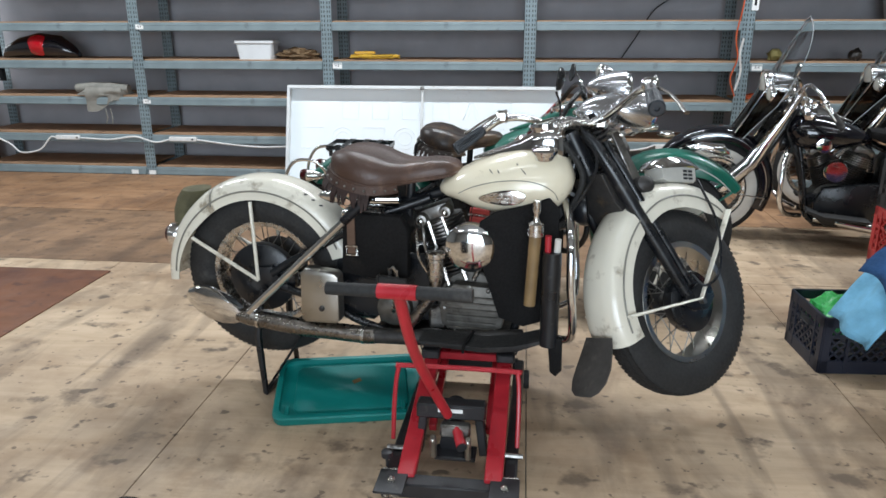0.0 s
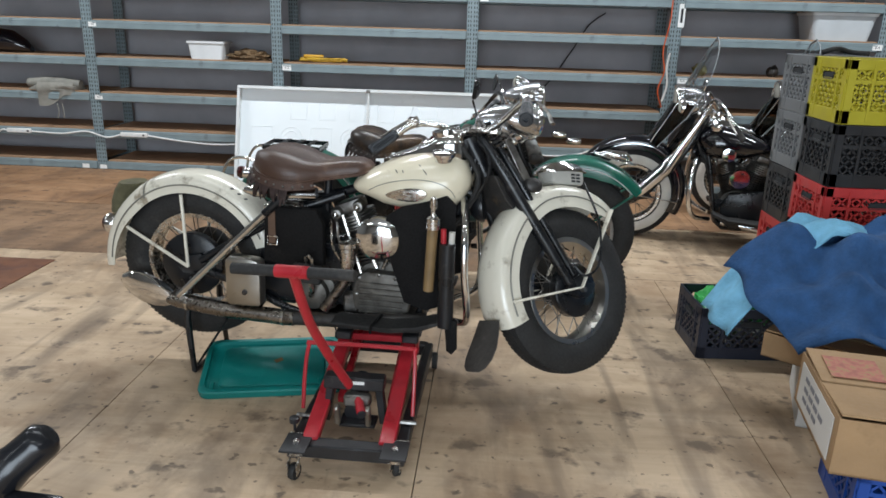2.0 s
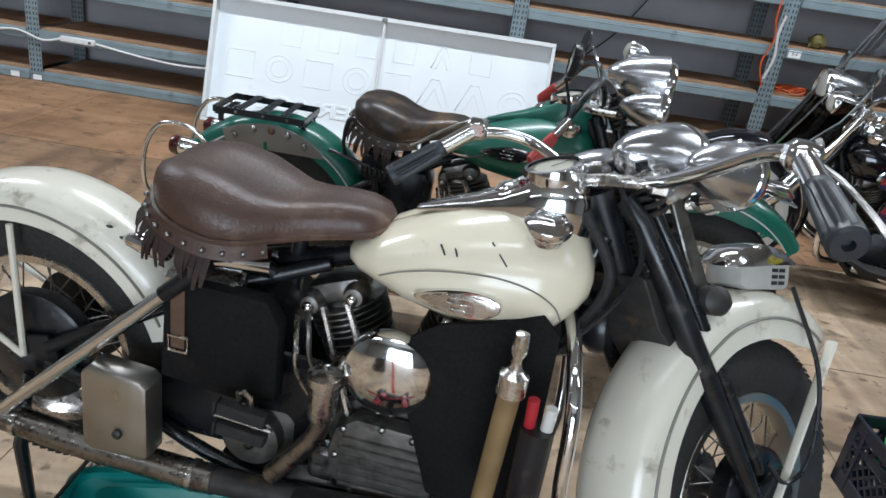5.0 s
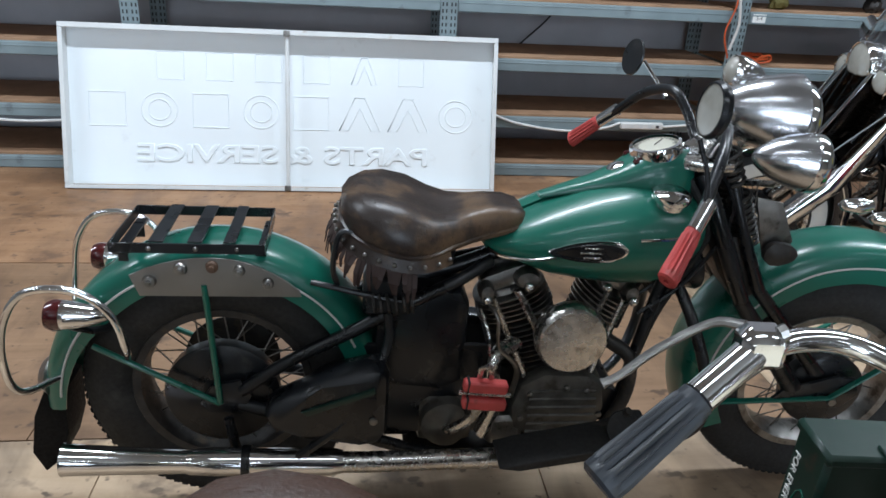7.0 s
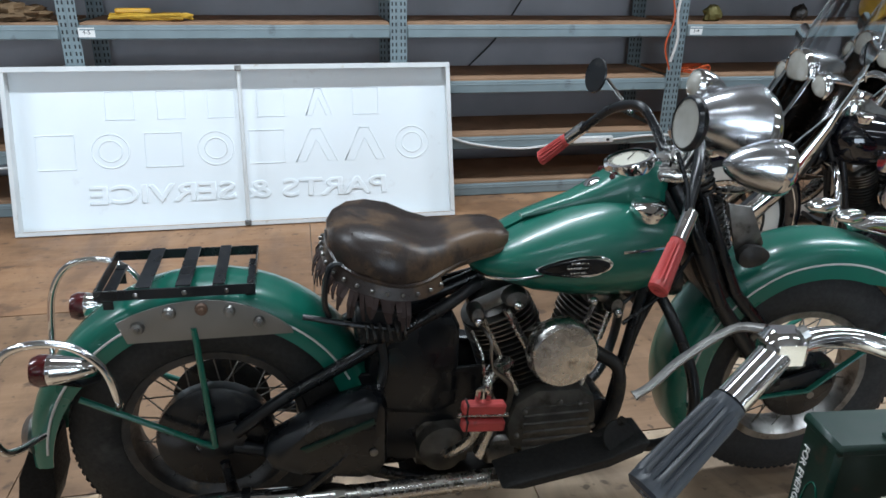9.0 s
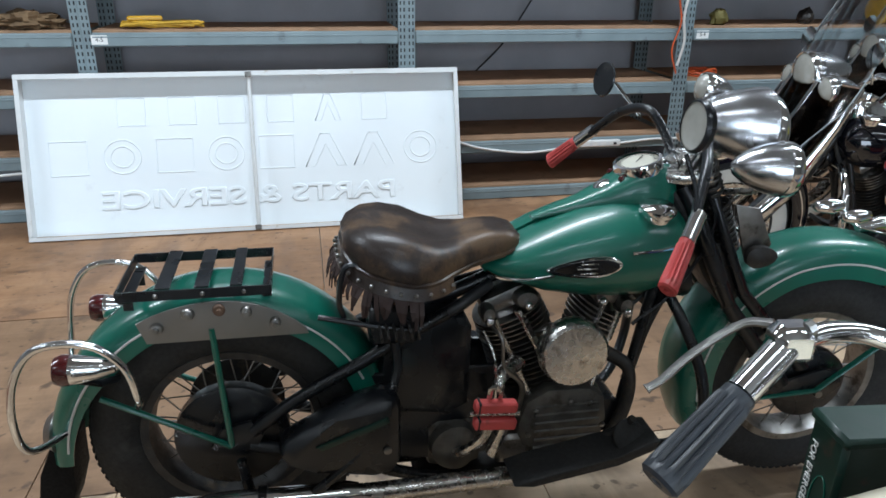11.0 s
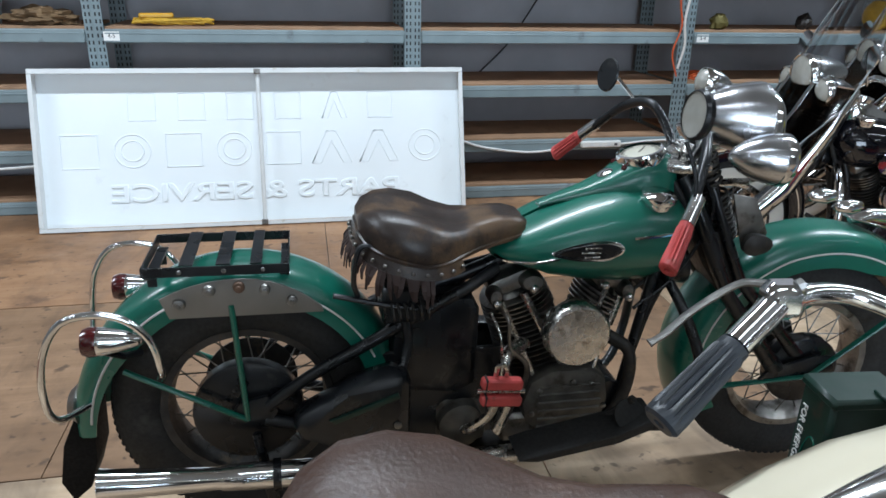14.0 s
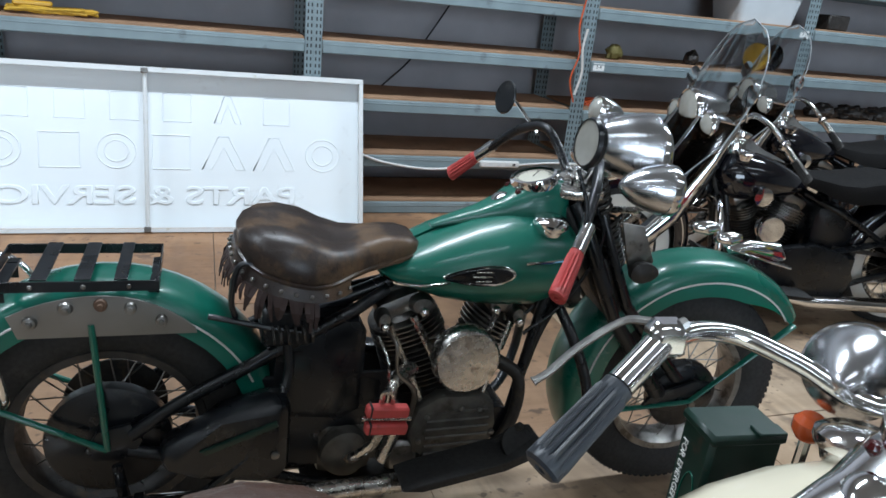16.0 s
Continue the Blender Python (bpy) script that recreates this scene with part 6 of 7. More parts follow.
# ---------------------------------------------------------------- jack under the ivory machine
JACKB = mat("jack_black_paint", (0.016, 0.016, 0.018), 0.4, vary=0.3, scale=14, second=(0.06, 0.055, 0.05), amount=0.2, spots=20)
jack = thing("motorcycle_jack", pose(-0.236, 1.03, 0, 0, 0, -1.5) @ Matrix.Diagonal((0.87, 0.95, 0.98, 1)), "red and black hydraulic motorcycle jack on casters", "jack")
J = lambda n, bm, mt, lb="", p=None: part(n, bm, mt, p or jack, lb)  # noqa: E731
for s in (-1, 1):
    J("side_rail", box((0.045, 0.92, 0.05), (s * 0.205, 0.47, 0.085), bevel=0.006), JACKB, "black steel side rail")
    J("lift_arm", box((0.062, 0.74, 0.035), (s * 0.15, 0.42, 0.185), Matrix.Rotation(radians(13), 3, "X"), bevel=0.005), RED, "red steel lift arm")
    J("lift_arm_lower", box((0.03, 0.5, 0.03), (s * 0.11, 0.62, 0.16), Matrix.Rotation(radians(16), 3, "X"), bevel=0.004), RED, "red parallel link")
    J("saddle_bar", box((0.075, 0.40, 0.035), (s * 0.155, 0.80, 0.263), bevel=0.006), JACKB, "black lifting bar")
    J("post", box((0.06, 0.06, 0.10), (s * 0.15, 0.72, 0.20), bevel=0.004), RED)
    for y in (0.66, 0.94):
        J("rubber_pad", box((0.07, 0.06, 0.012), (s * 0.155, y, 0.2865), bevel=0.003), RUBBER)
        J("pad_hook", tube([(s * 0.195, y - 0.02, 0.265), (s * 0.205, y - 0.02, 0.295), (s * 0.205, y + 0.02, 0.295), (s * 0.195, y + 0.02, 0.265)], 0.004, 6), JACKB)
    J("caster_plate", box((0.10, 0.12, 0.008), (s * 0.19, 0.02, 0.115), bevel=0.002), JACKB)
    c = J("caster", lathe([(0.012, -0.014), (0.026, -0.014), (0.029, -0.010), (0.029, 0.010), (0.026, 0.014), (0.012, 0.014)], Matrix.Translation((s * 0.19, 0.035 * s + 0.02, 0.0295)) @ pose(0, 0, 0, 0, 90, 20 * s), 20), RUBBER, "black swivel caster wheel")
    bm = box((0.005, 0.04, 0.05), (s * 0.19 - 0.018, 0.035 * s + 0.012, 0.05), bevel=0.002)
    box((0.005, 0.04, 0.05), (s * 0.19 + 0.018, 0.035 * s + 0.012, 0.05), bm=bm, bevel=0.002)
    box((0.05, 0.05, 0.006), (s * 0.19, 0.025, 0.077), bm=bm, bevel=0.002)
    lathe([(0.024, 0.08), (0.024, 0.11)], Matrix.Translation((s * 0.19, 0.02, 0)), 16, bm)
    J("caster_fork", bm, CHROME_OLD, "zinc caster fork", c)
    J("caster_bolt", ball((s * 0.19, 0.02, 0.122), 0.014, seg=10, scale=(1, 1, 0.8)), CHROME_OLD, "", c)
    J("rear_wheel", lathe([(0.01, -0.012), (0.036, -0.012), (0.038, 0), (0.036, 0.012), (0.01, 0.012)], Matrix.Translation((s * 0.24, 0.90, 0.038)) @ pose(0, 0, 0, 0, 90), 20), RUBBER)
    J("axle_bolt", rod((s * 0.18, 0.20, 0.12), (s * 0.245, 0.20, 0.12), 0.009, 8), ALU)
    J("pivot_bolt", rod((s * 0.16, 0.09, 0.105), (s * 0.235, 0.09, 0.105), 0.01, 8), CHROME_OLD)
J("front_beam", box((0.40, 0.06, 0.05), (0, 0.05, 0.085), bevel=0.005), JACKB, "black cross beam")
J("rear_beam", box((0.40, 0.05, 0.05), (0, 0.92, 0.085), bevel=0.005), JACKB, "black cross beam")
J("cross_tie", box((0.30, 0.04, 0.03), (0, 0.66, 0.245), bevel=0.004), RED, "red cross tie")
J("release_hoop", tube(spline([(-0.235, 0.25, 0.12), (-0.235, 0.29, 0.25), (-0.228, 0.33, 0.335), (-0.20, 0.34, 0.345), (0.19, 0.34, 0.345), (0.215, 0.33, 0.335), (0.222, 0.29, 0.25), (0.222, 0.25, 0.12)], 5), 0.0085, 8), RED, "red release pedal hoop")
J("unit_bracket", box((0.25, 0.06, 0.05), (-0.02, 0.27, 0.235), bevel=0.006), JACKB, "black pump bracket")
for s in (-1, 1):
    J("bracket_leg", box((0.03, 0.04, 0.15), (-0.02 + s * 0.11, 0.27, 0.15), Matrix.Rotation(radians(-8 * s), 3, "Y"), bevel=0.004), JACKB)
J("bracket_plate", box((0.09, 0.004, 0.012), (-0.02, 0.239, 0.243)), TAGW)
J("pump_body", rod((-0.02, 0.24, 0.12), (-0.02, 0.42, 0.17), 0.04, 16), JACKB, "black hydraulic ram")
J("valve_block", box((0.11, 0.04, 0.045), (0.0, 0.225, 0.185), bevel=0.008), ALU, "grey pump valve block")
J("pump_socket", rod((0.03, 0.16, 0.165), (0.005, 0.22, 0.19), 0.018, 14), RED, "red pump socket")
J("socket_end", lathe([(0.0185, 0), (0.0185, 0.004), (0.011, 0.005)], along((0.031, 0.1575, 0.164), (0.05, 0.11, 0.145)), 14), INK)
for x in (-0.075, 0.05):
    J("pump_pedal", box((0.022, 0.03, 0.085), (x, 0.19, 0.14), Matrix.Rotation(radians(14), 3, "X"), bevel=0.006), BRUSHED, "zinc pump link")
J("foot_pedal", box((0.15, 0.08, 0.015), (0.0, 0.24, 0.09), bevel=0.004), JACKB)
a, b = Vector((-0.02, 0.17, 0.27)), Vector((-0.10, -0.215, 0.812))
J("handle", tube(spline([a, a.lerp(b, 0.3) + Vector((-0.012, -0.025, 0.01)), a.lerp(b, 0.65) + Vector((-0.012, -0.03, 0)), b], 6), 0.0165, 12), RED, "red pull handle")
J("handle_tee", rod(b + Vector((-0.055, 0.007, -0.002)), b + Vector((0.055, -0.007, 0.002)), 0.019, 14), RED)
for s in (-1, 1):
    J("handle_grip", rod(b + Vector((s * 0.05, -s * 0.006, s * 0.002)), b + Vector((s * 0.205, -s * 0.025, s * 0.008)), 0.0165, 14), RUBBER, "black foam grip")
J("lock_knob", lathe([(0.006, 0), (0.006, 0.03), (0.02, 0.034), (0.02, 0.05), (0.0, 0.056)], Matrix.Translation((-0.225, 0.11, 0.11)), 12), JACKB)

# ---------------------------------------------------------------- teal lid on the floor
lid = thing("plastic_tray", pose(-0.915, 1.48, 0.0, 10, 0, 12), "teal plastic storage-tub lid lying tilted on the floor", "lid")


def rounded(w, h, r, n=5, cx=0.0, cy=0.0):
    out = []
    for qx, qy, a0 in ((1, 1, 0), (-1, 1, 90), (-1, -1, 180), (1, -1, 270)):
        for k in range(n + 1):
            a = radians(a0 + 90 * k / n)
            out.append((cx + qx * (w / 2 - r) + r * math.cos(a), cy + qy * (h / 2 - r) + r * math.sin(a)))
    return out


rings = []
for w, h, z in ((0.57, 0.37, 0.0), (0.575, 0.375, 0.026), (0.565, 0.365, 0.031), (0.53, 0.33, 0.031), (0.525, 0.325, 0.016), (0.515, 0.315, 0.012)):
    rings.append([Vector((x, y, z)) for x, y in rounded(w, h, 0.045, cx=0.28, cy=0.19)])
part("rim", loft(rings), TEAL, lid, "moulded teal rim")
part("centre_panel", loft([[Vector((x, y, z)) for x, y in rounded(w, h, 0.03, cx=0.28, cy=0.19)] for w, h, z in ((0.43, 0.27, 0.012), (0.425, 0.265, 0.019), (0.41, 0.25, 0.021))]), TEAL, lid, "raised teal panel")
for k in (0, 1):
    part("handle_notch", box((0.016, 0.05, 0.02), (0.045 + 0.43 * k, 0.06, 0.018), bevel=0.003), TEAL, lid)
part("sticker", box((0.035, 0.022, 0.001), (0.30, 0.22, 0.0222), Matrix.Rotation(0.5, 3, "Z")), WOODP, lid, "torn pale sticker")

# ---------------------------------------------------------------- brown board on the floor
BROWNB = plywood("rust_brown_board", ((0.22, 0.085, 0.035), (0.17, 0.06, 0.025), (0.10, 0.035, 0.015), (0.08, 0.03, 0.02)), 21.0)
tagged(mesh_ob("floor_board", box((1.22, 1.75, 0.006), (-3.055, 2.16, 0.003), Matrix.Rotation(radians(0.3), 3, "Z"), bevel=0.001), BROWNB, smooth=False), "rust-brown hardboard sheet lying on the floor", "board")

# ---------------------------------------------------------------- crates


def milk_crate(m, w, d, h, material, label):
    """An open lattice crate of moulded plastic."""
    c = thing("milk_crate", m, label, "crate", "milk crates")
    t = 0.012
    part("base", box((w - 0.01, d - 0.01, 0.012), (0, 0, 0.006), bevel=0.002), material, c, smooth=False)
    for n, (L, rot, off) in (("side", (w, 0, -d / 2)), ("side", (w, 180, -d / 2)), ("end", (d, 90, -w / 2)), ("end", (d, 270, -w / 2))):
        R = pose(0, 0, 0, 0, 0, rot) @ Matrix.Translation((0, off, 0))
        bm = bmesh.new()
        box((L, t, 0.045), (0, 0, h - 0.0225), bm=bm, bevel=0.003)
        box((L, t, 0.06), (0, 0, 0.03), bm=bm, bevel=0.003)
        box((L, t * 0.9, 0.014), (0, 0, h * 0.66), bm=bm)
        for s in (-1, 1):
            box((0.035, t, h - 0.002), (s * (L / 2 - 0.0175), 0, h / 2), bm=bm, bevel=0.003)
            box((0.012, t * 1.3, h - 0.03), (s * L * 0.28, 0, h / 2), bm=bm)
        z0, z1 = 0.06, h - 0.045
        H = z1 - z0
        k = -L
        while k < L:
            for sg in (-1, 1):
                x0, x1 = (k, k + H) if sg > 0 else (k + H, k)
                a, b = (x0, z0), (x1, z1)
                lo, hi = -L / 2 + 0.02, L / 2 - 0.02
                ts = [0.0, 1.0]
                dx = b[0] - a[0]
                tt = sorted(((lo - a[0]) / dx, (hi - a[0]) / dx))
                ta, tb = max(0, tt[0]), min(1, tt[1])
                if tb - ta > 0.05:
                    p = Vector((a[0] + dx * ta, 0, z0 + H * ta))
                    q = Vector((a[0] + dx * tb, 0, z0 + H * tb))
                    mid = (p + q) / 2
                    box(((q - p).length, t * 0.6, 0.008), mid, Matrix.Rotation(-math.atan2(q.z - p.z, q.x - p.x), 3, "Y"), bm=bm)
            k += 0.042
        bm.transform(R)
        o = part("lattice_" + n, bm, material, c, smooth=False)
        g = bmesh.new()
        box((0.10, t * 0.5, 0.032), (0, -t * 0.3, h - 0.075), bm=g, bevel=0.008)
        g.transform(R)
        part("hand_hold", g, STEEL_IN, o, "dark hand hold")
    return c


def plastic(name, c):
    return mat(name, c, 0.42, vary=0.12, scale=8, second=tuple(v * 0.7 for v in c), amount=0.2, spots=8)


NAVY, YEL, GRYP = plastic("navy_crate", (0.012, 0.016, 0.03)), plastic("yellow_crate", (0.42, 0.36, 0.02)), plastic("grey_crate", (0.16, 0.165, 0.17))
BLKP, REDP, PURP, BLUP = plastic("black_crate", (0.013, 0.013, 0.015)), plastic("red_crate", (0.46, 0.03, 0.03)), plastic("purple_crate", (0.06, 0.045, 0.14)), plastic("blue_crate", (0.008, 0.06, 0.30))
milk_crate(pose(1.425, 2.315, 0.0, 0, 0, 3), 0.46, 0.335, 0.25, NAVY, "dark navy milk crate on the floor holding green bags")
# column A
z = 0.0
for col, lab in ((PURP, "purple milk crate at the bottom of the stack"), (REDP, "red milk crate in the stack"), (REDP, "red milk crate in the middle of the stack"), (BLKP, "black milk crate near the top of the stack"), (YEL, "yellow milk crate on top of the stack")):
    milk_crate(pose(1.92, 2.38, z, 0, 0, -2 + 2 * (z > 0.5)), 0.48, 0.335, 0.272, col, lab)
    z += 0.2735
z = 0.0
for col, lab in ((PURP, "purple milk crate under the others"), (REDP, "dark red milk crate with a diamond lattice"), (BLKP, "black milk crate in the rear stack"), (GRYP, "grey milk crate with red stickers inside"), (GRYP, "grey milk crate on top of the rear stack")):
    milk_crate(pose(1.853, 2.732, z, 0, 0, 1), 0.335, 0.335, 0.272, col, lab)
    z += 0.2735
# black strap on top
tagged(mesh_ob("strap", tube(spline([(1.745, 2.65, 1.381), (1.80, 2.62, 1.40), (1.88, 2.65, 1.385), (1.95, 2.62, 1.381)], 6), 0.012, 8), RUBBER), "black rubber strap lying on the top crate", "strap")
# green plastic bags in the navy crate
BAG = mat("green_bag_film", (0.05, 0.42, 0.10), 0.25, vary=0.2, scale=14, bump=0.6, bump_scale=30)


def lumpy(name, at, size, material, label, category, seed, amp=0.25, freq=6.0, sub=20):
    bm = bmesh.new()
    bmesh.ops.create_uvsphere(bm, u_segments=sub * 2, v_segments=sub, radius=1)
    for v in bm.verts:
        p = v.co.copy()
        n = noise.noise(p * freq * 0.3 + Vector((seed, 0, 0))) + 0.5 * noise.noise(p * freq * 0.8 + Vector((0, seed, 0)))
        q = p * (1 + amp * n)
        v.co = Vector((q.x * size[0], q.y * size[1], max(q.z, -0.8) * size[2]))
    ob = mesh_ob(name, bm, material)
    ob.location = at
    return tagged(ob, label, category)


lumpy("plastic_bag", (1.32, 2.30, 0.195), (0.11, 0.12, 0.085), BAG, "crumpled green plastic bag in a crate", "bag", 3, 0.3, 9)
lumpy("plastic_bag", (1.50, 2.33, 0.215), (0.12, 0.12, 0.10), BAG, "crumpled bright green plastic bag in a crate", "bag", 9, 0.3, 9)
lumpy("parts_heap", (1.425, 2.315, 0.075), (0.19, 0.14, 0.075), ALU, "heap of small metal parts in a crate", "parts", 5, 0.35, 16)

# ---------------------------------------------------------------- cartons and towels
CARD = mat("corrugated_card", (0.36, 0.225, 0.115), 0.8, vary=0.12, scale=6, bump=0.15, bump_scale=80, second=(0.28, 0.17, 0.085), amount=0.3)
WHITEC = mat("white_card", (0.62, 0.60, 0.57), 0.7, vary=0.06, scale=6, second=(0.5, 0.45, 0.38), amount=0.2)


def carton(m, w, d, h, material, label, flaps=True):
    c = thing("carton", m, label, "box", "cardboard cartons")
    t = 0.006
    part("bottom", box((w, d, t), (0, 0, t / 2)), material, c, smooth=False)
    for s in (-1, 1):
        part("wall", box((w, t, h), (0, s * (d / 2 - t / 2), h / 2)), material, c, smooth=False)
        part("wall", box((t, d - 2 * t - 0.002, h), (s * (w / 2 - t / 2), 0, h / 2)), material, c, smooth=False)
        if flaps:
            part("flap", box((w - 0.01, d / 2 - 0.006, t), (0, s * d / 4, h + t / 2 + 0.002 + 0.004 * (s > 0)), Matrix.Rotation(radians(s * 3), 3, "X")), material, c, smooth=False)
    return c


carton(pose(1.71, 1.68, 0.0, 0, 0, -18), 0.46, 0.40, 0.225, WHITEC, "white printed carton standing on the floor", False)
c1 = carton(pose(1.61, 1.665, 0.228, 0, 0, -38), 0.52, 0.30, 0.10, CARD, "shallow brown carton lying on a white carton", True)
milk_crate(pose(1.60, 1.05, 0.0, 0, 0, -10), 0.48, 0.335, 0.232, BLUP, "bright blue milk crate under a carton")
c2 = carton(pose(1.536, 1.065, 0.235, 0, 0, -10), 0.56, 0.46, 0.18, CARD, "brown carton with a white printed side", True)
part("white_label", box((0.003, 0.38, 0.14), (-0.2825, 0, 0.09)), WHITEC, c2, "white paper label", smooth=False)
for k in range(3):
    for j in range(3 + k % 2):
        part("label_bar", box((0.002, 0.045, 0.016), (-0.2852, 0.10 - 0.06 * j, 0.13 - 0.035 * k), bevel=0.0005), mat("grey_print", (0.2, 0.2, 0.22), 0.7) if not k and not j else bpy.data.materials["grey_print"], c2, smooth=False)
part("red_print", box((0.16, 0.14, 0.002), (-0.16, 0.10, 0.196), Matrix.Rotation(radians(3), 3, "X")), mat("red_print_card", (0.45, 0.16, 0.12), 0.8, vary=0.3, scale=40, second=(0.36, 0.225, 0.115), amount=0.6, spots=40), c2, "red printed carton flap", smooth=False)

TOWEL_D = mat("dark_blue_towel", (0.018, 0.068, 0.175), 0.95, vary=0.3, scale=14, bump=1.0, bump_scale=95, second=(0.02, 0.075, 0.19), amount=0.3)
TOWEL_L = mat("light_blue_towel", (0.17, 0.42, 0.60), 0.95, vary=0.2, scale=14, bump=1.0, bump_scale=95)


def cloth(name, fn, nu, nv, material, label, thick=0.008):
    """A draped cloth: fn gives the top surface for u, v in 0..1."""
    bm = bmesh.new()
    g = [[bm.verts.new(fn(i / nu, j / nv)) for j in range(nv + 1)] for i in range(nu + 1)]
    for i in range(nu):
        for j in range(nv):
            bm.faces.new((g[i][j], g[i + 1][j], g[i + 1][j + 1], g[i][j + 1]))
    bmesh.ops.recalc_face_normals(bm, faces=bm.faces)
    ob = tagged(mesh_ob(name, bm, material), label, "towel", "towels")
    so = ob.modifiers.new("thickness", "SOLIDIFY")
    so.thickness, so.offset = thick, 1
    return ob


def dark_towel(u, v):
    # u from the back to the low front, v across
    x = 1.185 + 0.17 * u + 0.82 * v + 0.02 * math.sin(11 * u) * (1 - v)
    y = 1.885 - 0.46 * u - 0.06 * v + 0.02 * math.sin(7 * v + 1)
    edge, ridge = 0.53 - 0.19 * u, 0.735 - 0.31 * u ** 1.3
    f = 1 - (1 - min(v / 0.38, 1)) ** 2
    fold = 0.034 * math.sin(7 * u + 11 * v + 3.5 * noise.noise(Vector((u * 2, v * 3, 1)))) + 0.022 * math.sin(16 * u - 7 * v) + 0.06 * noise.noise(Vector((u * 3.6, v * 5.5, 0))) + 0.016 * noise.noise(Vector((u * 9, v * 12, 3)))
    return Vector((x, y, max(edge + (ridge - edge) * f - 0.10 * max(v - 0.6, 0) + fold * (0.35 + 0.65 * f), 0.343)))


def light_towel(u, v):
    x = 1.14 + 0.03 * u + 0.82 * v + 0.015 * math.sin(9 * u)
    y = 1.99 - 0.25 * u + 0.02 * math.sin(6 * v)
    top = 0.325 + 0.42 * min(v / 0.42, 1) ** 0.9 - 0.03 * u
    fold = 0.022 * math.sin(7 * v + 6 * u) + 0.035 * noise.noise(Vector((u * 3, v * 5, 7))) + 0.012 * noise.noise(Vector((u * 8, v * 14, 2)))
    return Vector((x, y, max(top - 0.12 * max(v - 0.6, 0) + fold * (0.4 + v), 0.27)))


cloth("towel", light_towel, 16, 36, TOWEL_L, "light blue terry towel draped over the cartons")
cloth("towel", dark_towel, 44, 60, TOWEL_D, "dark blue terry towel draped in folds over cartons")

# ---------------------------------------------------------------- black can in the foreground
CANB = mat("black_can_plastic", (0.012, 0.013, 0.016), 0.24, vary=0.1, scale=5, rvary=0.03)
can = thing("drain_can", pose(-0.87, 0.01, 0.0), "black plastic drain can with a thick spout", "can")
part("body", lathe([(0.19, 0), (0.20, 0.02), (0.20, 0.46), (0.205, 0.47), (0.205, 0.50), (0.185, 0.545), (0.13, 0.585), (0.06, 0.602), (0, 0.605)], None, 40), CANB, can, "black rounded can body")
part("spout", tube(spline([(0.08, 0.02, 0.55), (0.16, 0.07, 0.61), (0.225, 0.105, 0.66), (0.27, 0.128, 0.70)], 6), [0.075 - 0.038 * min(k / 11, 1) for k in range(17)] + [0.034, 0.022], 24), CANB, can, "glossy black spout")
part("spout_fin", slab([(0.0, 0.0), (0.10, 0.03), (0.14, 0.012), (0.13, 0.0), (0.05, -0.03)], 0.03, Matrix.Translation((0.22, 0.06, 0.615)) @ pose(0, 0, 0, 0, 12, -10), bevel=0.006), CANB, can, "glossy black fin")
part("seam", tube([(0.206 * math.cos(a), 0.206 * math.sin(a), 0.485) for a in (2 * math.pi * k / 40 for k in range(40))], 0.004, 6, closed=True), BLACKP, can)

# ---------------------------------------------------------------- things on and about the shelving
SH = lambda i: LEVELS[i] + BEAM_H / 2 + 0.012  # noqa: E731
PLASTW = mat("white_plastic_box", (0.72, 0.74, 0.75), 0.4, vary=0.05)
wb = thing("plastic_tub", pose(-2.52, 5.93, SH(3)), "small white plastic tub on a shelf", "tub")
part("tub", loft([[Vector((x, y, z)) for x, y in rounded(w, d, 0.02)] for w, d, z in ((0.30, 0.20, 0), (0.34, 0.22, 0.14), (0.36, 0.24, 0.145), (0.36, 0.24, 0.165))]), PLASTW, wb)
part("lid_seam", box((0.362, 0.242, 0.004), (0, 0, 0.148)), SIGNFRAME, wb)
lumpy("folded_cloth", (-2.12, 5.93, SH(3) + 0.04), (0.17, 0.10, 0.055), mat("brown_rag", (0.16, 0.10, 0.05), 0.9, vary=0.3, scale=16, bump=0.5), "heap of brown rags and work gloves on a shelf", "rags", 12, 0.5, 10)
YROPE = mat("yellow_rope", (0.55, 0.33, 0.03), 0.7, vary=0.2, scale=30)
rnd = random.Random(2)
pts = []
for k in range(60):
    a = k * 0.9
    pts.append((-1.42 + 0.24 * math.cos(a) * (0.5 + 0.5 * rnd.random()), 5.90 + 0.07 * math.sin(a) * (0.5 + 0.5 * rnd.random()), SH(3) + 0.012 + 0.03 * rnd.random()))
tagged(mesh_ob("rope", tube(spline(pts, 3), 0.007, 5), YROPE), "tangled yellow rope lying on a shelf", "rope")
tagged(mesh_ob("rope_winder", box((0.19, 0.03, 0.028), (-1.50, 5.88, SH(3) + 0.058), Matrix.Rotation(0.1, 3, "Z"), bevel=0.008), mat("orange_yellow_plastic", (0.62, 0.34, 0.02), 0.4)), "yellow plastic rope winder on the rope", "winder")
hel = thing("fuel_tank", pose(-4.70, 5.98, SH(3)), "black motorcycle tank with a red panel on a shelf", "tank")
part("body", loft([[Vector((x, 0.12 * w * math.cos(a), 0.005 + 0.085 * h + 0.085 * h * math.sin(a))) for a in (2 * math.pi * k / 18 for k in range(18))] for x, w, h in ((-0.40, 0.2, 0.35), (-0.34, 0.6, 0.7), (-0.2, 1, 1.1), (0.0, 1.1, 1.35), (0.2, 1, 1.2), (0.32, 0.7, 0.7), (0.38, 0.3, 0.3))]), GLOSSB, hel, "gloss black body")
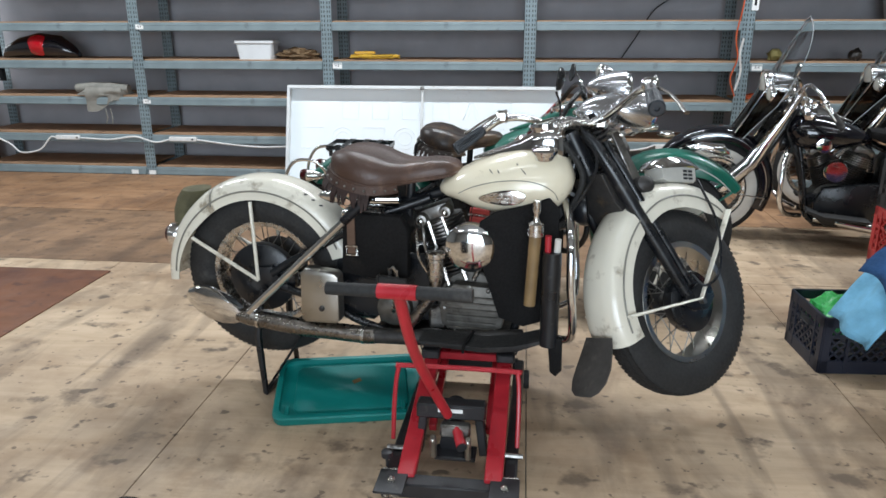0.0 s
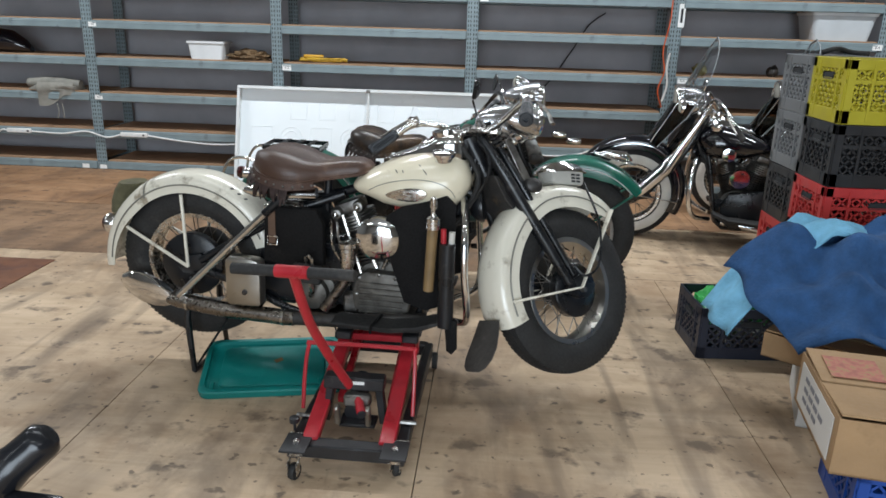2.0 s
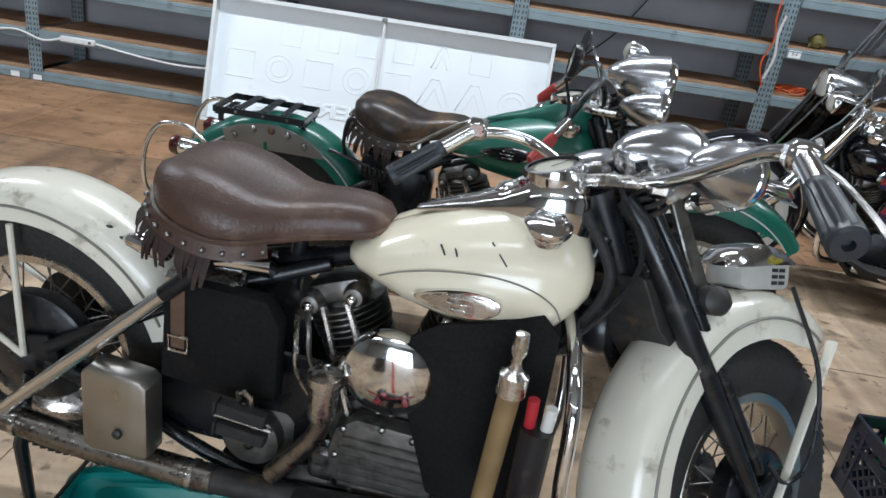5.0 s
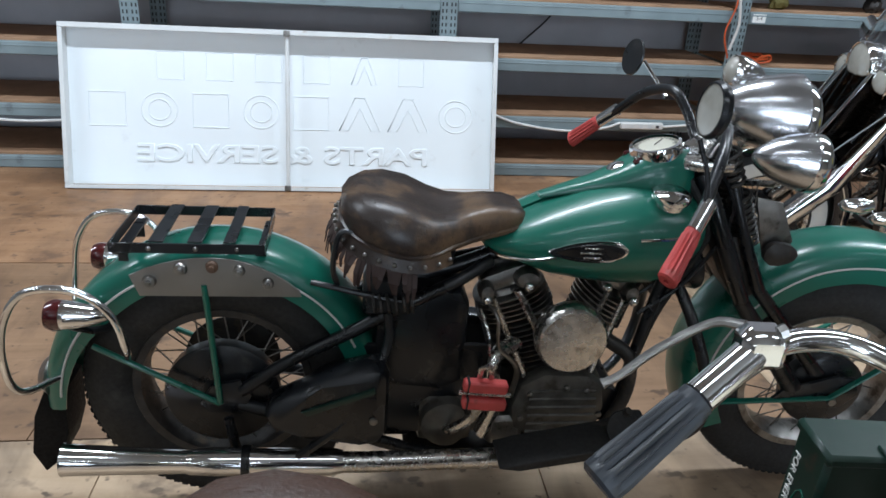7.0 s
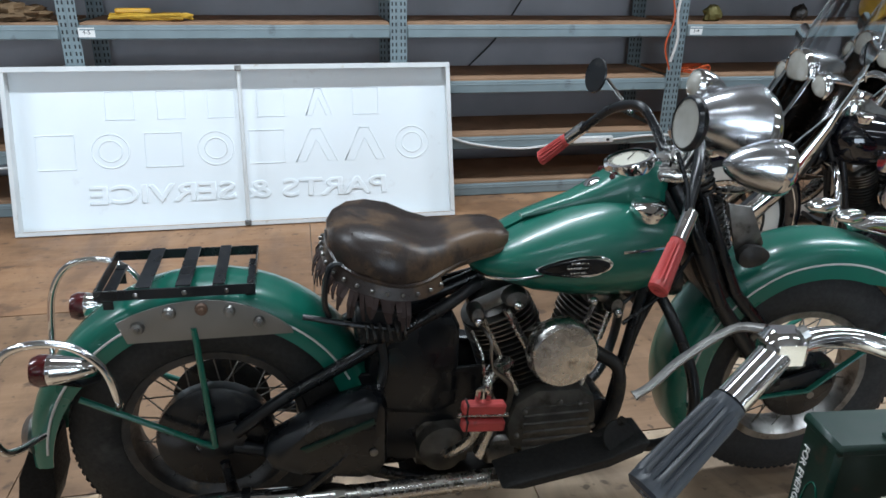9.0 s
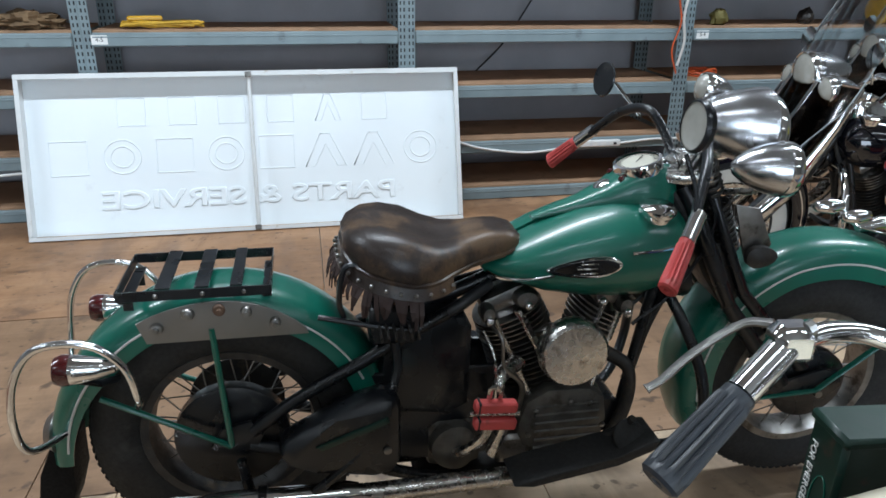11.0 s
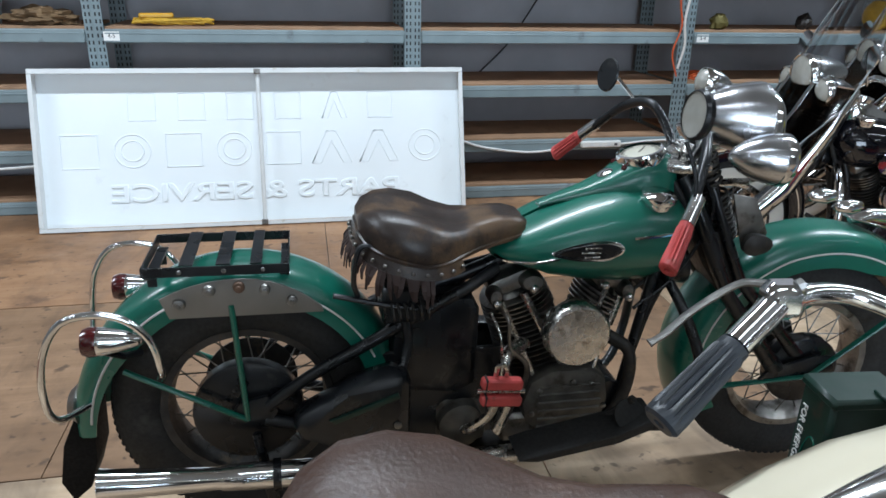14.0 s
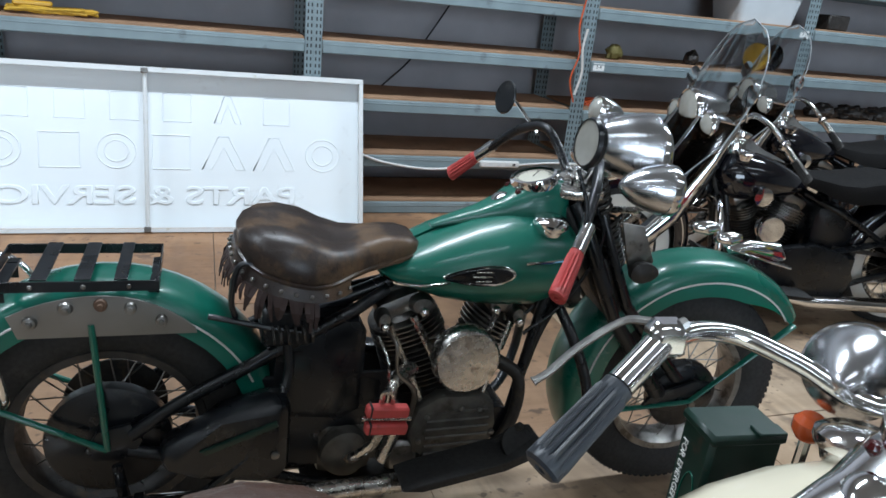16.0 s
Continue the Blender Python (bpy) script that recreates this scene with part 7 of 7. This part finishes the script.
part("red_panel", ball((0.02, -0.06, 0.12), 0.1, seg=20, scale=(1.35, 0.8, 1.0)), mat("candy_red", (0.42, 0.005, 0.012), 0.12, coat=0.8, vary=0.1), hel, "candy red panel")
CANVAS = mat("grey_canvas", (0.25, 0.24, 0.21), 0.9, vary=0.2, scale=12, bump=0.5, bump_scale=120)
cv = thing("canvas_roll", pose(-4.06, 5.88, SH(2)), "rolled grey canvas hanging over the shelf edge", "canvas")
part("roll", tube([(-0.27, 0, 0.06), (-0.1, 0.0, 0.07), (0.08, 0.01, 0.065), (0.24, 0.02, 0.055)], [0.05, 0.06, 0.062, 0.05], 16, flat=0.8), CANVAS, cv)
rows = []
for k in range(9):
    a = k / 8
    top = [Vector((-0.13 + 0.36 * q + 0.03 * a * math.sin(3 * q), -0.10 - 0.02 * math.sin(math.pi * min(a * 2, 1)) - 0.014 * math.sin(9 * q + 2 * a), 0.075 - 0.23 * a * (0.75 + 0.25 * math.sin(5 * q + 1)))) for q in (m / 10 for m in range(11))]
    rows.append(top + [p + Vector((0, 0.006, 0)) for p in top[::-1]])
part("hanging_flap", loft(rows), CANVAS, cv, "drooping canvas flap")
rows = []
for k in range(9):
    y = -0.11 + 0.24 * k / 8
    top = [Vector((-0.20 + 0.42 * q + 0.02 * math.sin(20 * y), y, 0.03 + 0.018 * math.sin(8 * q + 14 * y) + 0.012 * math.sin(17 * q))) for q in (m / 12 for m in range(13))]
    rows.append(top + [Vector((p.x, p.y, 0.003)) for p in top[::-1]])
part("loose_layer", loft(rows), CANVAS, cv, "crumpled canvas layer")
for k in range(2):
    part("tie", tube(spline([(0.06 + 0.05 * k, -0.125, -0.12), (0.07 + 0.05 * k, -0.125, -0.2), (0.05 + 0.06 * k, -0.12, -0.26)], 4), 0.005, 5), CANVAS, cv)
# clear storage bin
CLRB = mat("cloudy_plastic", (0.55, 0.58, 0.60), 0.35, vary=0.06, scale=5)
bn = thing("storage_bin", pose(3.26, 6.02, SH(4)), "cloudy plastic storage bin with a lid", "bin")
part("bin", loft([[Vector((x, y, z)) for x, y in rounded(w, d, 0.04)] for w, d, z in ((0.48, 0.33, 0), (0.55, 0.38, 0.21))]), CLRB, bn)
part("bin_lid", loft([[Vector((x, y, z)) for x, y in rounded(w, d, 0.04)] for w, d, z in ((0.57, 0.40, 0.211), (0.58, 0.41, 0.235), (0.55, 0.38, 0.245))]), PLASTW, bn)
tagged(mesh_ob("spool", lathe([(0.10, -0.05), (0.10, -0.042), (0.05, -0.04), (0.05, 0.04), (0.10, 0.042), (0.10, 0.05)], Matrix.Translation((3.47, 6.0, SH(3) + 0.10)) @ pose(0, 0, 0, 0, 90), 28), BLACKP), "black cable spool standing on a shelf", "spool")
tagged(mesh_ob("spool_tape", lathe([(0.08, -0.02), (0.10, -0.02), (0.10, 0.02), (0.08, 0.02)], Matrix.Translation((3.32, 5.96, SH(3) + 0.10)) @ pose(0, 0, 0, 0, 90, 20), 28), YROPE), "yellow tape roll leaning on a shelf", "tape")
tagged(mesh_ob("metal_case", box((0.20, 0.14, 0.11), (3.95, 5.95, SH(4) + 0.056), bevel=0.01), IRON), "small dark metal instrument on a shelf", "instrument")
lumpy("valve", (2.07, 5.9, SH(3) + 0.045), (0.06, 0.05, 0.055), mat("olive_brass", (0.13, 0.11, 0.035), 0.5, metal=0.5, vary=0.3), "small olive brass fitting on a shelf", "fitting", 4, 0.4, 8, 10)
lumpy("fitting", (2.75, 5.95, SH(3) + 0.045), (0.05, 0.05, 0.055), IRON, "small dark metal fitting on a shelf", "fitting", 8, 0.4, 8, 10)
for k in range(4):
    lumpy("scrap_part", (4.1 + 0.3 * k, 5.98, SH(2) + 0.05), (0.13, 0.1, 0.06), IRON, "dark metal engine part on a shelf", "part", 20 + k, 0.5, 7, 10)
# orange cord by the post
ORANGE = mat("orange_cord", (0.55, 0.09, 0.02), 0.55)
pts = [(1.97 + 0.14 * math.cos(k * 0.7) * (0.6 + 0.4 * rnd.random()), 5.88 + 0.07 * math.sin(k * 0.7), SH(2) + 0.01 + 0.05 * rnd.random()) for k in range(34)]
tagged(mesh_ob("coiled_lead", tube(spline(pts, 3), 0.006, 5), ORANGE), "coiled orange extension cord on a shelf", "cord")
tagged(mesh_ob("electric_cable", tube(spline([(1.72, 5.755, 1.95), (1.735, 5.755, 1.6), (1.70, 5.755, 1.30), (1.73, 5.755, 1.12), (1.69, 5.755, 0.95), (1.74, 5.76, 0.80)], 8), 0.006, 6), ORANGE), "orange cord hanging down a shelf post", "cord")
tagged(mesh_ob("electric_cable", tube(spline([(1.76, 5.75, 1.28), (1.745, 5.75, 1.15), (1.765, 5.75, 1.0), (1.735, 5.75, 0.85)], 8), 0.009, 6), WHITEC), "pale cord tied to a shelf post", "cord")
tagged(mesh_ob("hanging_cable", tube(spline([(1.25, 6.36, 1.62), (1.1, 6.38, 1.5), (0.95, 6.38, 1.25), (0.75, 6.38, 0.95), (0.55, 6.38, 0.75)], 8), 0.006, 6), RUBBER), "thin black cable hanging on the back wall", "cable")
# paper tags on the beams
for x, z, w, h, tx in ((-3.575, LEVELS[4], 0.075, 0.042, "4-4"), (-3.59, LEVELS[2], 0.075, 0.042, "4-2"), (-1.735, LEVELS[3], 0.085, 0.05, "4-5"), (0.085, LEVELS[5], 0.075, 0.05, "4-6"), (1.905, LEVELS[3], 0.085, 0.05, "5-4"), (-3.80, LEVELS[0] - 0.01, 0.07, 0.04, ""), (-3.62, LEVELS[0] - 0.012, 0.07, 0.04, ""), (-5.45, LEVELS[5], 0.075, 0.045, ""), (3.55, LEVELS[4], 0.085, 0.05, "6-4")):
    t = thing("shelf_tag", pose(x, YS - 0.0185 if z > 0.1 else YS - 0.0185, z), "white paper number tag stuck on a shelf beam", "tag", "shelf tags")
    part("paper", box((w, 0.0015, h)), TAGW, t, smooth=False)
    if tx:
        lettering("number", tx, h * 0.62, Matrix.Translation((0, -0.0012, 0)) @ pose(0, 0, 0, 90), INK, t, depth=0.0003)
tt = thing("shelf_tag", pose(1.835, YS - 0.006, 1.60), "tall white paper tag taped on a shelf post", "tag", "shelf tags")
part("paper", box((0.055, 0.0015, 0.20)), TAGW, tt, smooth=False)
part("paper_bar", box((0.02, 0.001, 0.12), (0, -0.0013, 0.0)), INK, tt, smooth=False)
# power strip string along the beam
STRIP = mat("white_strip_plastic", (0.75, 0.75, 0.73), 0.45, vary=0.05)
zc = LEVELS[1]
for x0, x1 in ((-5.47, -5.20), (-4.55, -4.31), (-3.40, -3.13), (1.12, 1.40)):
    t = thing("power_strip", pose((x0 + x1) / 2, YS - 0.036, zc + 0.005), "white power strip fixed along a shelf beam", "power strip", "power strips")
    part("housing", box((x1 - x0, 0.034, 0.042), bevel=0.006), STRIP, t)
    for k in range(3):
        part("outlet", box((0.024, 0.002, 0.022), (-0.07 + 0.06 * k, -0.0175, 0)), SIGNFRAME, t, smooth=False)
    part("switch", box((0.02, 0.004, 0.014), (0.10, -0.018, 0)), INK, t, smooth=False)
for pts in (((-5.20, -0.0), (-5.05, -0.07), (-4.95, -0.15), (-4.75, -0.12), (-4.62, 0.0), (-4.55, 0.0)), ((-4.31, 0.0), (-4.0, -0.01), (-3.75, 0.02), (-3.55, -0.03), (-3.40, 0.0)), ((-3.13, 0.0), (-2.8, -0.04), (-2.5, -0.06), (-2.25, -0.05)), ((-5.47, 0.0), (-5.7, -0.08), (-5.9, -0.02)), ((0.27, 0.06), (0.45, 0.0), (0.75, -0.04), (1.0, -0.02), (1.12, 0.02)), ((1.40, 0.0), (1.7, 0.02), (2.1, 0.0))):
    tagged(mesh_ob("extension_lead", tube(spline([(x, YS - 0.03, zc + d) for x, d in pts], 8), 0.008, 8), STRIP), "white power cord strung along the shelf beam", "cord")

# ---------------------------------------------------------------- the left end: window, cabinet and clutter
tagged(mesh_ob("window_1", box((0.95, 0.03, 1.75), (-5.87, 6.30, 1.75)), glow("daylit_pane", (0.92, 0.97, 1.0), 1.3), smooth=False), "bright daylit window panes", "window", kind="structure")
fr = bmesh.new()
for x in (-6.36, -5.72, -5.385):
    box((0.04, 0.05, 1.8), (x, 6.27, 1.75), bm=fr)
tagged(mesh_ob("window_frame", fr, STEEL_IN, smooth=False), "dark steel window frame", "window frame", kind="structure")
CAB = mat("brown_cabinet_wood", (0.16, 0.075, 0.04), 0.55, vary=0.2, scale=5, bump=0.2)
cab = thing("cabinet", pose(-5.95, 6.0, 0), "brown wooden cabinet at the end of the shelving", "cabinet")
part("body", box((0.75, 0.5, 0.84), (0, 0.02, 0.42), bevel=0.006), CAB, cab)
part("top", box((0.80, 0.54, 0.03), (0, 0.01, 0.856), bevel=0.004), CAB, cab)
part("door", box((0.34, 0.02, 0.7), (-0.18, -0.242, 0.42), bevel=0.004), CAB, cab)
part("door", box((0.34, 0.02, 0.7), (0.18, -0.242, 0.42), bevel=0.004), CAB, cab)
bk = thing("bucket", pose(-5.86, 5.93, 0.872), "cloudy plastic bucket with blue contents", "bucket")
part("bucket", lathe([(0.11, 0), (0.13, 0.24), (0.136, 0.245), (0.13, 0.25)], None, 28, cap=True), CLRB, bk)
part("blue_band", lathe([(0.114, 0.02), (0.121, 0.10), (0.1215, 0.10), (0.1145, 0.02)], Matrix.Diagonal((1.02, 1.02, 1, 1)), 28, cap=False), mat("pale_blue_fluid", (0.15, 0.35, 0.5), 0.4), bk)
sb = thing("spray_bottle", pose(-5.98, 5.85, 0.872), "yellow plastic spray bottle on a cabinet", "bottle")
part("bottle", lathe([(0.04, 0), (0.042, 0.14), (0.02, 0.19), (0.015, 0.22), (0, 0.22)], Matrix.Translation((-0.12, 0, 0)), 20), YEL, sb)
part("trigger", box((0.09, 0.025, 0.03), (-0.10, 0, 0.235), bevel=0.006), YEL, sb)
lumpy("sack", (-5.92, 5.45, 0.10), (0.24, 0.16, 0.125), mat("brown_sack", (0.24, 0.14, 0.09), 0.95, vary=0.2, scale=10, bump=0.6), "crumpled brown sack on the floor", "sack", 31, 0.4, 7)
